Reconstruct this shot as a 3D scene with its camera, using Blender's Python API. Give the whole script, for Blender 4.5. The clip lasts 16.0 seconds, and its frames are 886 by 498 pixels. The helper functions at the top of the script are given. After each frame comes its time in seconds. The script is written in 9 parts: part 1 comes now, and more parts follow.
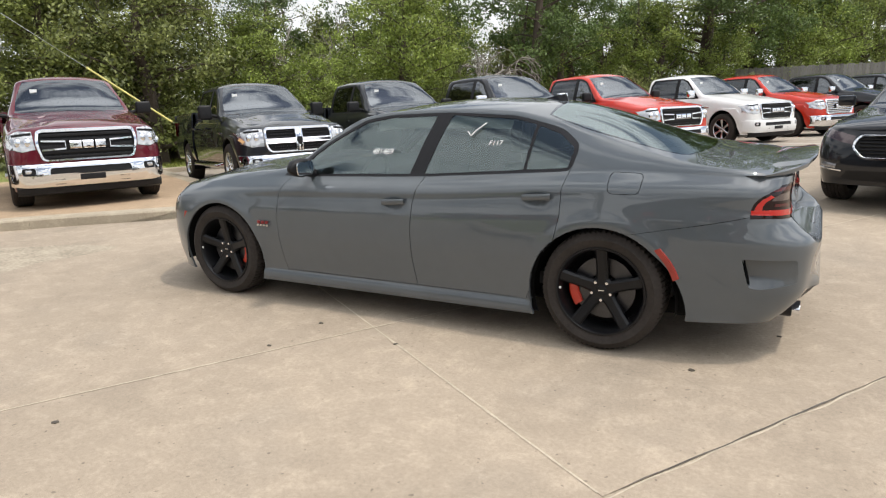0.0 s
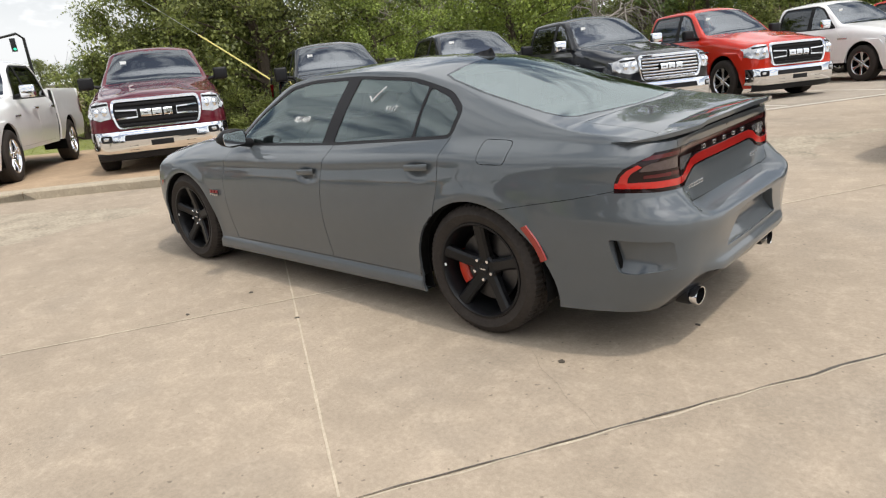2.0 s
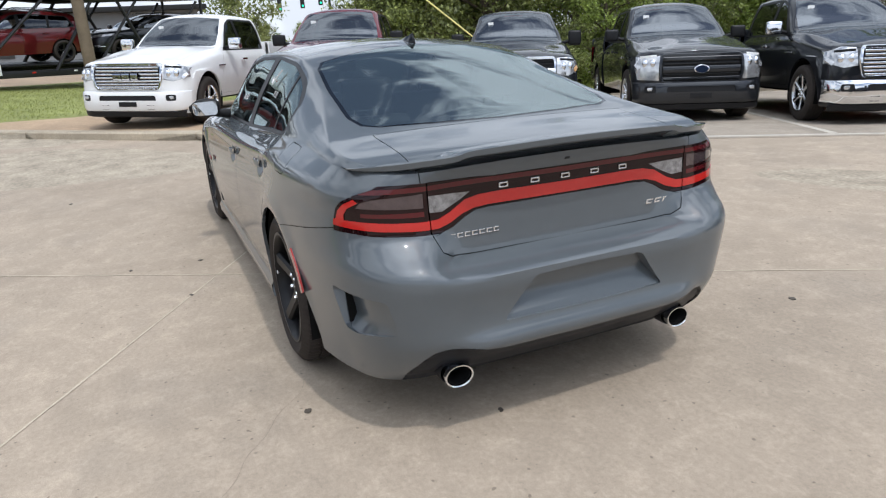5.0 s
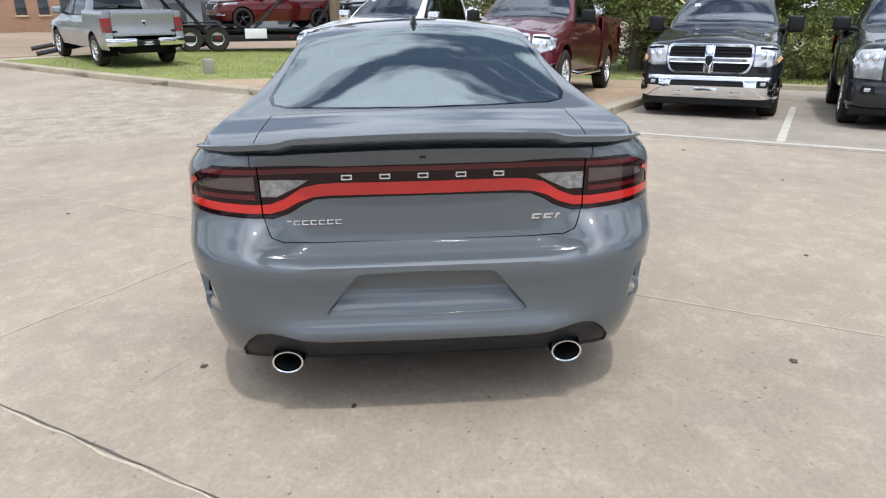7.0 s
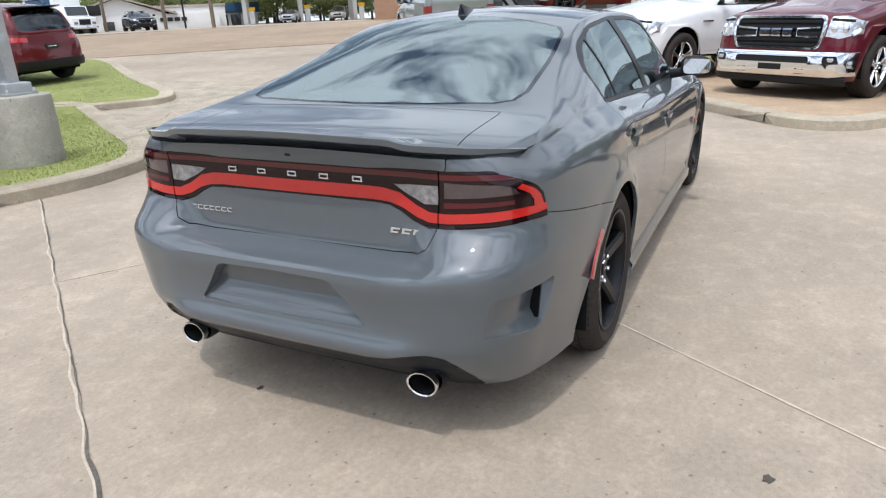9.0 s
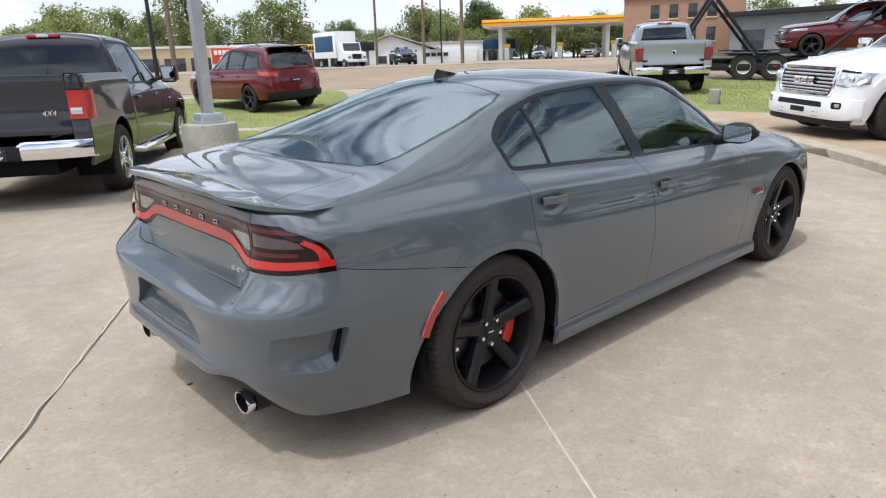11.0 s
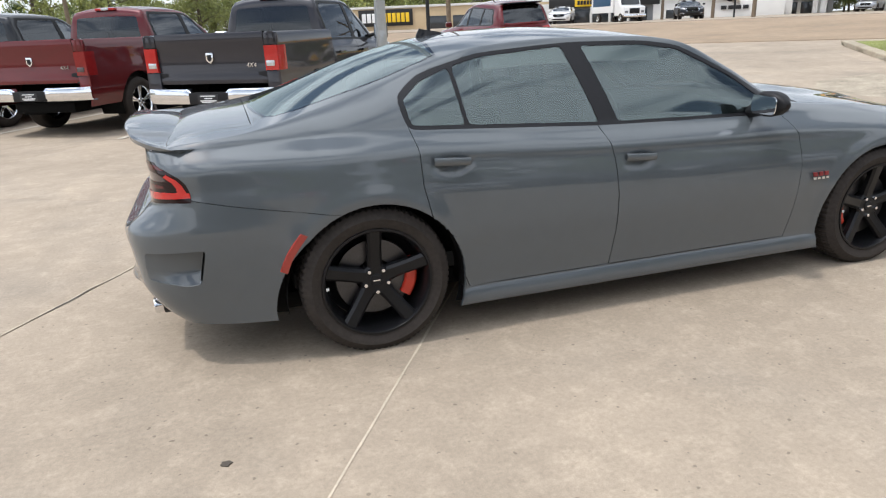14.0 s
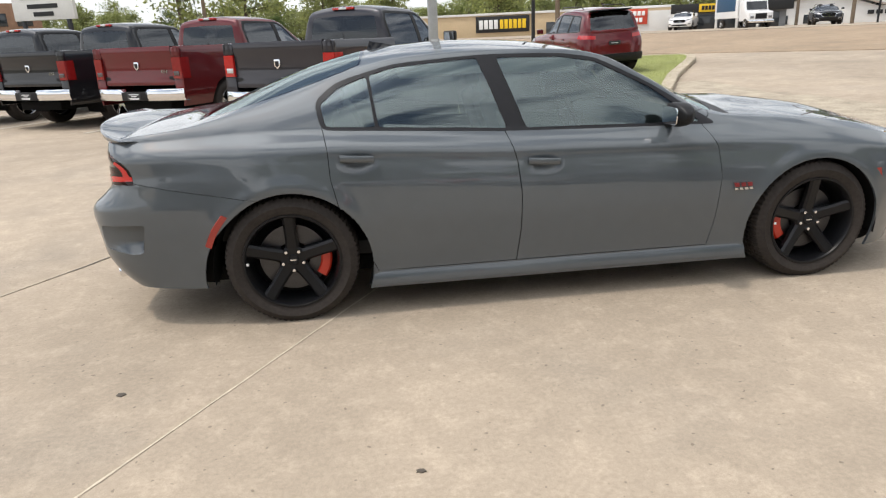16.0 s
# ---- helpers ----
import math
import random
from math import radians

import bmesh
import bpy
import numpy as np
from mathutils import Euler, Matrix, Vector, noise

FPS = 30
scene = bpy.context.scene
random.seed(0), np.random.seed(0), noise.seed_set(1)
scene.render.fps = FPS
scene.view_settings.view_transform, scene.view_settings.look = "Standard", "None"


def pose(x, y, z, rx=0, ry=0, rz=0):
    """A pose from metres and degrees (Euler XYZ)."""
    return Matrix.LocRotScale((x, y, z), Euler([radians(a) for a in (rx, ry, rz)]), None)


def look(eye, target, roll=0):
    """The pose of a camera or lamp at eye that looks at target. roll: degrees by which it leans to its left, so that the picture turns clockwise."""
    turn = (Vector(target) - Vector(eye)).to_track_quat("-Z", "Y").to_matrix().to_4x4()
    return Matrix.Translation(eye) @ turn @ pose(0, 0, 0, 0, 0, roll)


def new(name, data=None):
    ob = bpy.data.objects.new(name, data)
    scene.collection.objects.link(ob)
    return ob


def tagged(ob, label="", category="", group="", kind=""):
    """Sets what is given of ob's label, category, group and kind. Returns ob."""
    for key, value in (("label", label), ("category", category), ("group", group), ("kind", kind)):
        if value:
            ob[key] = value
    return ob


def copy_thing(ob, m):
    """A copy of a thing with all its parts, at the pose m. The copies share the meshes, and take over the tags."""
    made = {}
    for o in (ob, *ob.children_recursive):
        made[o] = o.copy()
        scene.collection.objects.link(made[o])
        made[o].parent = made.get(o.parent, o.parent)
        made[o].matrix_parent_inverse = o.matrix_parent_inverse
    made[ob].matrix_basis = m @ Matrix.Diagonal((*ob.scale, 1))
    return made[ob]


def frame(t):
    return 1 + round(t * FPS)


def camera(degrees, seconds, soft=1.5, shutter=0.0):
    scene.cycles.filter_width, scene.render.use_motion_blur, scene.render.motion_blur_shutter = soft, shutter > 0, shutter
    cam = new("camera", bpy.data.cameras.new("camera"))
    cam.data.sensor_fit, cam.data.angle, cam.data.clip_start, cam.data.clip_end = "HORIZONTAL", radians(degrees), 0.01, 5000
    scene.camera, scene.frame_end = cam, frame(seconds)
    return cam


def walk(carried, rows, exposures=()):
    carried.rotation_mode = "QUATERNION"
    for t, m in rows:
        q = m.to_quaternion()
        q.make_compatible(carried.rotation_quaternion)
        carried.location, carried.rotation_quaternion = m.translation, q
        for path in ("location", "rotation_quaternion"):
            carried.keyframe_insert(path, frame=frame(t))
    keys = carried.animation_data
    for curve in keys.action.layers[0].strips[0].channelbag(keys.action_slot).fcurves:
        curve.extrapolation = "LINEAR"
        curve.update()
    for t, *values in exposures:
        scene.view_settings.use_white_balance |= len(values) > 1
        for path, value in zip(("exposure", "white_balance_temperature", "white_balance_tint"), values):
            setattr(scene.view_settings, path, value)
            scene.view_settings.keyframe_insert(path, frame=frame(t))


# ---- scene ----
cam = camera(67.5, 16.0, soft=1.2)
METRES, EYE, TILT, LEAN, TURN = 11.905, 1.5, 0.0, 0.0, 0.0
PATH = [
    (0, (2.568, -4.543, 1.561), (1.603, -2.858, 1.083), -2.6),
    (0.5, (2.842, -4.33, 1.563), (1.816, -2.691, 1.051), -3.1),
    (1, (3.224, -4.079, 1.551), (2.109, -2.512, 1.003), -4.3),
    (1.5, (3.44, -3.807, 1.537), (2.225, -2.323, 0.969), -5.2),
    (2, (3.673, -3.467, 1.533), (2.363, -2.076, 0.942), -6.1),
    (2.5, (3.935, -3.172, 1.532), (2.514, -1.91, 0.907), -6.8),
    (3, (4.117, -2.831, 1.519), (2.625, -1.653, 0.899), -6.3),
    (3.5, (4.289, -2.531, 1.514), (2.709, -1.467, 0.904), -6.5),
    (4, (4.453, -2.182, 1.509), (2.81, -1.221, 0.892), -5.2),
    (4.2, (4.481, -2.0, 1.48), (2.813, -1.081, 0.869), -5.1),
    (6.3, (4.685, -0.588, 1.469), (2.839, -0.195, 0.805), -0.9),
    (6.5, (4.742, -0.413, 1.458), (2.877, -0.111, 0.802), -1.2),
    (7, (4.758, -0.035, 1.456), (2.872, 0.052, 0.797), -1.5),
    (7.5, (4.64, 0.317, 1.459), (2.755, 0.2, 0.801), -1.8),
    (8, (4.572, 0.718, 1.440), (2.719, 0.348, 0.785), -2.4),
    (8.5, (4.459, 1.117, 1.434), (2.695, 0.448, 0.770), -2.6),
    (8.7, (4.375, 1.268, 1.426), (2.645, 0.518, 0.757), -2.6),
    (10.8, (3.565, 2.707, 1.508), (2.23, 1.324, 0.956), -2.6),
    (11, (3.506, 2.799, 1.516), (2.22, 1.369, 0.969), -1.9),
    (11.5, (3.333, 2.959, 1.498), (2.136, 1.454, 0.949), -1.1),
    (12, (3.148, 3.083, 1.503), (2.053, 1.511, 0.927), -1.3),
    (12.5, (2.894, 3.251, 1.501), (1.898, 1.623, 0.905), -1.5),
    (13, (2.632, 3.428, 1.488), (1.781, 1.732, 0.856), -1.7),
    (13.5, (2.373, 3.565, 1.481), (1.653, 1.814, 0.836), -2.0),
    (14, (2.109, 3.795, 1.478), (1.536, 1.987, 0.841), -2.3),
    (14.5, (1.874, 4.002, 1.479), (1.402, 2.163, 0.851), -2.3),
    (15, (1.604, 4.1, 1.454), (1.226, 2.239, 0.826), -2.6),
    (15.5, (1.416, 4.218, 1.46), (1.082, 2.346, 0.84), -2.8),
    (16, (1.146, 4.419, 1.478), (0.906, 2.529, 0.869), -2.3),
]
EXPOSURES = [(0, -0.48, 6750, 10), (1.5, -0.50, 6850, 10), (2.5, -0.65, 6650, 10), (3.5, -0.78, 6200, 10), (7, -0.46, 6050, 10), (8.5, -0.44, 6050, 10), (11, -0.48, 6100, 10), (13, -0.42, 6150, 10), (14.5, -0.42, 6450, 10), (16, -0.44, 6700, 10)]
walk(cam, [(t, look(eye, target, roll)) for t, eye, target, roll in PATH], EXPOSURES)

# ---- world, sun ----
SUN_DIR = Vector((0.44, 0.05, 1.0)).normalized()          # towards the sun
world = bpy.data.worlds.new("sky_world")
scene.world = world
world.use_nodes = True
wn = world.node_tree.nodes
wl = world.node_tree.links
wn.clear()
w_out = wn.new("ShaderNodeOutputWorld")
w_bg = wn.new("ShaderNodeBackground")
w_sky = wn.new("ShaderNodeTexSky")
w_sky.sky_type, w_sky.sun_disc = "NISHITA", False
w_sky.sun_elevation = math.asin(SUN_DIR.z)
w_sky.sun_rotation = math.atan2(SUN_DIR.x, SUN_DIR.y)
w_sky.air_density, w_sky.dust_density, w_sky.ozone_density = 1.0, 1.6, 1.0
w_co = wn.new("ShaderNodeTexCoord")
w_map = wn.new("ShaderNodeMapping")
w_map.inputs["Scale"].default_value = (1.0, 1.0, 2.6)
w_map.inputs["Location"].default_value = (24.8, 13.6, 7.2)
w_no = wn.new("ShaderNodeTexNoise")
w_no.inputs["Scale"].default_value, w_no.inputs["Detail"].default_value = 2.5, 7.0
w_no.inputs["Roughness"].default_value = 0.58
w_ra = wn.new("ShaderNodeValToRGB")
w_ra.color_ramp.elements[0].position, w_ra.color_ramp.elements[1].position = 0.43, 0.54
w_ra.color_ramp.elements[0].color = (0.08, 0.08, 0.08, 1)
w_mix = wn.new("ShaderNodeMix")
w_mix.data_type = "RGBA"
w_mix.inputs["B"].default_value = (14.4, 15.0, 15.9, 1)
wl.new(w_co.outputs["Generated"], w_map.inputs["Vector"])
wl.new(w_map.outputs["Vector"], w_no.inputs["Vector"])
wl.new(w_no.outputs["Fac"], w_ra.inputs["Fac"])
# bright haze low in the sky
w_sep = wn.new("ShaderNodeSeparateXYZ")
w_haze = wn.new("ShaderNodeMapRange")
w_haze.inputs["From Min"].default_value, w_haze.inputs["From Max"].default_value = 0.06, 0.34
w_haze.inputs["To Min"].default_value, w_haze.inputs["To Max"].default_value = 0.8, 0.0
w_max = wn.new("ShaderNodeMath")
w_max.operation = "MAXIMUM"
wl.new(w_co.outputs["Generated"], w_sep.inputs[0])
wl.new(w_sep.outputs["Z"], w_haze.inputs["Value"])
wl.new(w_ra.outputs["Color"], w_max.inputs[0])
wl.new(w_haze.outputs["Result"], w_max.inputs[1])
wl.new(w_max.outputs[0], w_mix.inputs["Factor"])
wl.new(w_sky.outputs["Color"], w_mix.inputs["A"])
# thin cloud brightens towards the sun
w_dot = wn.new("ShaderNodeVectorMath")
w_dot.operation = "DOT_PRODUCT"
w_dot.inputs[1].default_value = SUN_DIR
w_pow = wn.new("ShaderNodeMath")
w_pow.operation = "POWER"
w_pow.use_clamp = True
w_pow.inputs[1].default_value = 6.0
w_gain = wn.new("ShaderNodeMath")
w_gain.operation = "MULTIPLY_ADD"
w_gain.inputs[1].default_value, w_gain.inputs[2].default_value = 2.0, 0.74
w_glow = wn.new("ShaderNodeVectorMath")
w_glow.operation = "SCALE"
wl.new(w_co.outputs["Generated"], w_dot.inputs[0])
wl.new(w_dot.outputs["Value"], w_pow.inputs[0])
wl.new(w_pow.outputs[0], w_gain.inputs[0])
wl.new(w_mix.outputs["Result"], w_glow.inputs[0])
wl.new(w_gain.outputs[0], w_glow.inputs["Scale"])
wl.new(w_glow.outputs["Vector"], w_bg.inputs["Color"])
w_bg.inputs["Strength"].default_value = 0.15
wl.new(w_bg.outputs["Background"], w_out.inputs["Surface"])

sun_data = bpy.data.lights.new("sun", "SUN")
sun_data.energy, sun_data.angle, sun_data.color = 2.45, radians(1.2), (1.0, 0.95, 0.87)
sun = new("sun", sun_data)
sun.matrix_world = look(SUN_DIR * 60, (0, 0, 0))


# ---- materials ----
def mat(name, color, rough=0.5, metal=0.0, coat=0.0, coat_rough=0.03, spec=0.5, vary=0.0, scale=4.0, bump=0.0, bump_scale=60.0,
        emit=None, emit_strength=0.0, trans=0.0, ior=1.45, object_vary=0.0, island_vary=0.0, rough_vary=0.0, coat_ior=1.5):
    """A Principled material with variation at two scales, by object coordinates."""
    m = bpy.data.materials.new(name)
    m.use_nodes = True
    nt = m.node_tree
    b = nt.nodes["Principled BSDF"]
    b.inputs["Base Color"].default_value = (*color, 1)
    b.inputs["Roughness"].default_value, b.inputs["Metallic"].default_value = rough, metal
    b.inputs["Coat Weight"].default_value, b.inputs["Coat Roughness"].default_value = coat, coat_rough
    b.inputs["Specular IOR Level"].default_value = spec
    b.inputs["Coat IOR"].default_value = coat_ior
    b.inputs["Transmission Weight"].default_value, b.inputs["IOR"].default_value = trans, ior
    if emit:
        b.inputs["Emission Color"].default_value, b.inputs["Emission Strength"].default_value = (*emit, 1), emit_strength
    co = nt.nodes.new("ShaderNodeTexCoord")
    if vary or object_vary or island_vary or rough_vary:
        n1 = nt.nodes.new("ShaderNodeTexNoise")
        n1.inputs["Scale"].default_value, n1.inputs["Detail"].default_value = scale, 6
        n2 = nt.nodes.new("ShaderNodeTexNoise")
        n2.inputs["Scale"].default_value, n2.inputs["Detail"].default_value = scale * 9, 3
        nt.links.new(co.outputs["Object"], n1.inputs["Vector"])
        nt.links.new(co.outputs["Object"], n2.inputs["Vector"])
        ad = nt.nodes.new("ShaderNodeMath")
        ad.operation = "ADD"
        nt.links.new(n1.outputs["Fac"], ad.inputs[0])
        nt.links.new(n2.outputs["Fac"], ad.inputs[1])
        mr = nt.nodes.new("ShaderNodeMapRange")
        mr.inputs["From Min"].default_value, mr.inputs["From Max"].default_value = 0.6, 1.4
        mr.inputs["To Min"].default_value, mr.inputs["To Max"].default_value = 1 - vary, 1 + vary
        nt.links.new(ad.outputs[0], mr.inputs["Value"])
        last = mr.outputs["Result"]
        for amount, node, socket in ((object_vary, "ShaderNodeObjectInfo", "Random"), (island_vary, "ShaderNodeNewGeometry", "Random Per Island")):
            if amount:
                oi = nt.nodes.new(node)
                m2 = nt.nodes.new("ShaderNodeMapRange")
                m2.inputs["To Min"].default_value, m2.inputs["To Max"].default_value = 1 - amount, 1 + amount
                nt.links.new(oi.outputs[socket], m2.inputs["Value"])
                mu = nt.nodes.new("ShaderNodeMath")
                mu.operation = "MULTIPLY"
                nt.links.new(last, mu.inputs[0])
                nt.links.new(m2.outputs["Result"], mu.inputs[1])
                last = mu.outputs[0]
        vm = nt.nodes.new("ShaderNodeVectorMath")
        vm.operation = "SCALE"
        vm.inputs[0].default_value = color
        nt.links.new(last, vm.inputs["Scale"])
        nt.links.new(vm.outputs["Vector"], b.inputs["Base Color"])
        if rough_vary:
            m3 = nt.nodes.new("ShaderNodeMapRange")
            m3.inputs["From Min"].default_value, m3.inputs["From Max"].default_value = 0.6, 1.4
            m3.inputs["To Min"].default_value, m3.inputs["To Max"].default_value = max(0.02, rough - rough_vary), rough + rough_vary
            nt.links.new(ad.outputs[0], m3.inputs["Value"])
            nt.links.new(m3.outputs["Result"], b.inputs["Roughness"])
    if bump:
        nb = nt.nodes.new("ShaderNodeTexNoise")
        nb.inputs["Scale"].default_value, nb.inputs["Detail"].default_value = bump_scale, 4
        bu = nt.nodes.new("ShaderNodeBump")
        bu.inputs["Strength"].default_value, bu.inputs["Distance"].default_value = bump, 0.01
        nt.links.new(co.outputs["Object"], nb.inputs["Vector"])
        nt.links.new(nb.outputs["Fac"], bu.inputs["Height"])
        nt.links.new(bu.outputs["Normal"], b.inputs["Normal"])
    return m


def tinted_glass(name, tint, rough=0.0, veil=0.0, shine=(0.9, 0.95, 1.0)):
    """A pane: clear tinted pass-through with a glossy face, mixed by Fresnel."""
    m = bpy.data.materials.new(name)
    m.use_nodes = True
    nt = m.node_tree
    nt.nodes.clear()
    out = nt.nodes.new("ShaderNodeOutputMaterial")
    tr = nt.nodes.new("ShaderNodeBsdfTransparent")
    tr.inputs["Color"].default_value = (*tint, 1)
    gl = nt.nodes.new("ShaderNodeBsdfGlossy")
    gl.inputs["Roughness"].default_value = rough
    gl.inputs["Color"].default_value = (*shine, 1)
    fr = nt.nodes.new("ShaderNodeFresnel")
    fr.inputs["IOR"].default_value = 1.52 + veil
    mx = nt.nodes.new("ShaderNodeMixShader")
    nt.links.new(fr.outputs["Fac"], mx.inputs["Fac"])
    nt.links.new(tr.outputs["BSDF"], mx.inputs[1])
    nt.links.new(gl.outputs["BSDF"], mx.inputs[2])
    nt.links.new(mx.outputs["Shader"], out.inputs["Surface"])
    return m


def paint(name, color, metal=0.0, rough=0.35, coat_ior=1.5):
    return mat(name, color, rough, metal, coat=1.0, coat_rough=0.02, spec=0.08, vary=0.04, scale=1.2, coat_ior=coat_ior)


M_GREY = paint("grey_car_paint", (0.087, 0.099, 0.108), coat_ior=1.6)
M_MAROON = paint("maroon_paint", (0.115, 0.012, 0.022), 0.2)
M_RED = paint("red_paint", (0.52, 0.028, 0.012))
M_DKRED = paint("dark_red_paint", (0.11, 0.010, 0.012), 0.15)
M_ORANGE = paint("orange_paint", (0.70, 0.085, 0.015))
M_WHITE = paint("white_paint", (0.78, 0.78, 0.77))
M_BLACK = paint("black_paint", (0.010, 0.011, 0.014))
M_CHARCOAL = paint("charcoal_paint", (0.019, 0.021, 0.025), 0.25)
M_GRANITE = paint("granite_paint", (0.026, 0.025, 0.031), 0.2)
M_NAVY = paint("navy_paint", (0.012, 0.020, 0.045), 0.2)
M_SILVER = paint("silver_paint", (0.34, 0.36, 0.38), 0.55, 0.3)
M_BEIGE = paint("beige_paint", (0.30, 0.28, 0.24), 0.5, 0.3)
M_PLASTIC = mat("black_plastic", (0.014, 0.014, 0.015), 0.45, spec=0.25, vary=0.2, scale=20, bump=0.05, bump_scale=400)
M_VALANCE = mat("valance_plastic", (0.013, 0.0145, 0.018), 0.42, spec=0.22, vary=0.15, scale=12)
M_GLOSSBLK = mat("gloss_black", (0.004, 0.004, 0.005), 0.05, spec=0.25, coat=0.25, vary=0.1)
M_SURROUND = mat("satin_black_trim", (0.016, 0.016, 0.018), 0.36, spec=0.28, vary=0.1)
M_LINER = mat("underbody", (0.008, 0.008, 0.008), 0.9, spec=0.1, vary=0.2)
M_RUBBER = mat("tyre_rubber", (0.040, 0.034, 0.030), 0.75, spec=0.2, vary=0.35, scale=6, bump=0.15, bump_scale=90, rough_vary=0.1)
M_TREAD = mat("tyre_tread", (0.026, 0.023, 0.021), 0.85, vary=0.3, scale=8)
M_RIMBLK = mat("black_rim", (0.010, 0.010, 0.011), 0.34, spec=0.3, vary=0.15, scale=9)
M_CHROME = mat("chrome", (0.82, 0.83, 0.85), 0.07, 1.0, vary=0.04, rough_vary=0.03, scale=3)
M_ALLOY = mat("alloy", (0.60, 0.61, 0.62), 0.22, 1.0, vary=0.08, scale=6)
M_DISC = mat("brake_disc", (0.09, 0.09, 0.095), 0.4, 1.0, vary=0.2, scale=12)
M_CALIPER = mat("red_caliper", (0.55, 0.035, 0.015), 0.35, coat=0.4, vary=0.1)
M_GLASS = tinted_glass("car_glass", (0.84, 0.97, 0.93), veil=0.72, shine=(0.86, 1.0, 1.0))
M_REARGLASS = tinted_glass("rear_glass", (0.82, 0.95, 0.93), veil=2.9, shine=(0.88, 1.0, 1.0))
M_FRIT = tinted_glass("black_window_frit", (0.012, 0.013, 0.014), veil=0.2)
M_DKGLASS = tinted_glass("privacy_glass", (0.10, 0.11, 0.11), veil=0.25)
M_LENS_RED = mat("red_lens", (0.46, 0.020, 0.016), 0.08, coat=0.6, vary=0.06, scale=10, emit=None)
M_LENS_PANEL = mat("maroon_black_lens", (0.013, 0.0035, 0.0042), 0.05, spec=0.25, coat=0.3, vary=0.1)
M_LENS_DKRED = mat("dark_red_lens", (0.075, 0.007, 0.009), 0.10, coat=0.3, vary=0.1, scale=10)
M_LENS_CLEAR = mat("clear_lens", (0.26, 0.26, 0.27), 0.12, 0.5, coat=1.0, vary=0.7, scale=45)
M_HEADLAMP = mat("headlamp_clear", (0.60, 0.61, 0.62), 0.10, 0.7, coat=1.0, vary=0.35, scale=22)
M_LENS_AMBER = mat("amber_lens", (0.50, 0.27, 0.10), 0.15, coat=1.0, vary=0.1)
M_MARKER = mat("marker_lens", (0.30, 0.022, 0.014), 0.15, coat=0.8, vary=0.1)
M_SEAT = mat("seat_leather", (0.045, 0.044, 0.044), 0.55, vary=0.2, scale=10)
M_TRIM_IN = mat("cabin_trim", (0.030, 0.030, 0.031), 0.7, vary=0.2)
M_HEADLINER = mat("headliner", (0.30, 0.29, 0.27), 0.9, vary=0.08)
M_BADGE = mat("badge_silver", (0.72, 0.73, 0.74), 0.2, 0.9, vary=0.05)
M_CHALK = mat("white_marker", (0.85, 0.86, 0.85), 0.8, vary=0.15, scale=60)
M_PAPER = mat("white_paper", (0.80, 0.81, 0.80), 0.7, vary=0.05)
M_PLATE = mat("dealer_plate", (0.02, 0.02, 0.022), 0.4, vary=0.1)


# ---- tools ----
def part(name, bm, material, parent=None, label="", smooth=True, angle=38.0):
    """Link a bmesh as one mesh object, under parent if there is one."""
    me = bpy.data.meshes.new(name)
    bm.to_mesh(me)
    bm.free()
    if smooth:
        me.polygons.foreach_set("use_smooth", [True] * len(me.polygons))
        me.set_sharp_from_angle(angle=radians(angle))
    if material:
        me.materials.append(material)
    ob = new(name, me)
    if parent:
        ob.parent = parent
    if label:
        ob["label"] = label
    return ob


def thing(name, m, label, category, group="", kind=""):
    """An Empty at a thing's base, with its tags."""
    ob = new(name)
    ob.matrix_world = m
    return tagged(ob, label, category, group, kind)


def again(ob, m, name=None):
    """One more object on the same mesh, under the same parent."""
    o = ob.copy()
    scene.collection.objects.link(o)
    o.matrix_basis = m
    return o


def curve(pts):
    """Smooth interpolation through (x, value) points that does not overshoot."""
    xs = np.array([p[0] for p in pts], float)
    ys = np.array([p[1] for p in pts], float)
    h, d = np.diff(xs), np.diff(ys) / np.diff(xs)
    m = np.zeros(len(xs))
    m[0], m[-1] = d[0], d[-1]
    for i in range(1, len(xs) - 1):
        if d[i - 1] * d[i] > 0:
            w1, w2 = 2 * h[i] + h[i - 1], h[i] + 2 * h[i - 1]
            m[i] = (w1 + w2) / (w1 / d[i - 1] + w2 / d[i])

    def f(x):
        x = min(max(x, xs[0]), xs[-1])
        i = min(max(int(np.searchsorted(xs, x)) - 1, 0), len(xs) - 2)
        t = (x - xs[i]) / h[i]
        return float((1 + 2 * t) * (1 - t) ** 2 * ys[i] + t * (1 - t) ** 2 * h[i] * m[i] + t * t * (3 - 2 * t) * ys[i + 1] + t * t * (t - 1) * h[i] * m[i + 1])
    return f


def soft_curve(pts, r=0.08):
    """The same curve with its kinks rounded over a length r to each side."""
    f = curve(pts)
    lo, hi = pts[0][0], pts[-1][0]
    ws = [(k / 6, math.exp(-2.0 * (k / 6) ** 2)) for k in range(-6, 7)]
    total = sum(w for _, w in ws)

    def g(x):
        q = min(r, max(0.0, x - lo), max(0.0, hi - x))
        return sum(w * f(x + q * o) for o, w in ws) / total
    return g


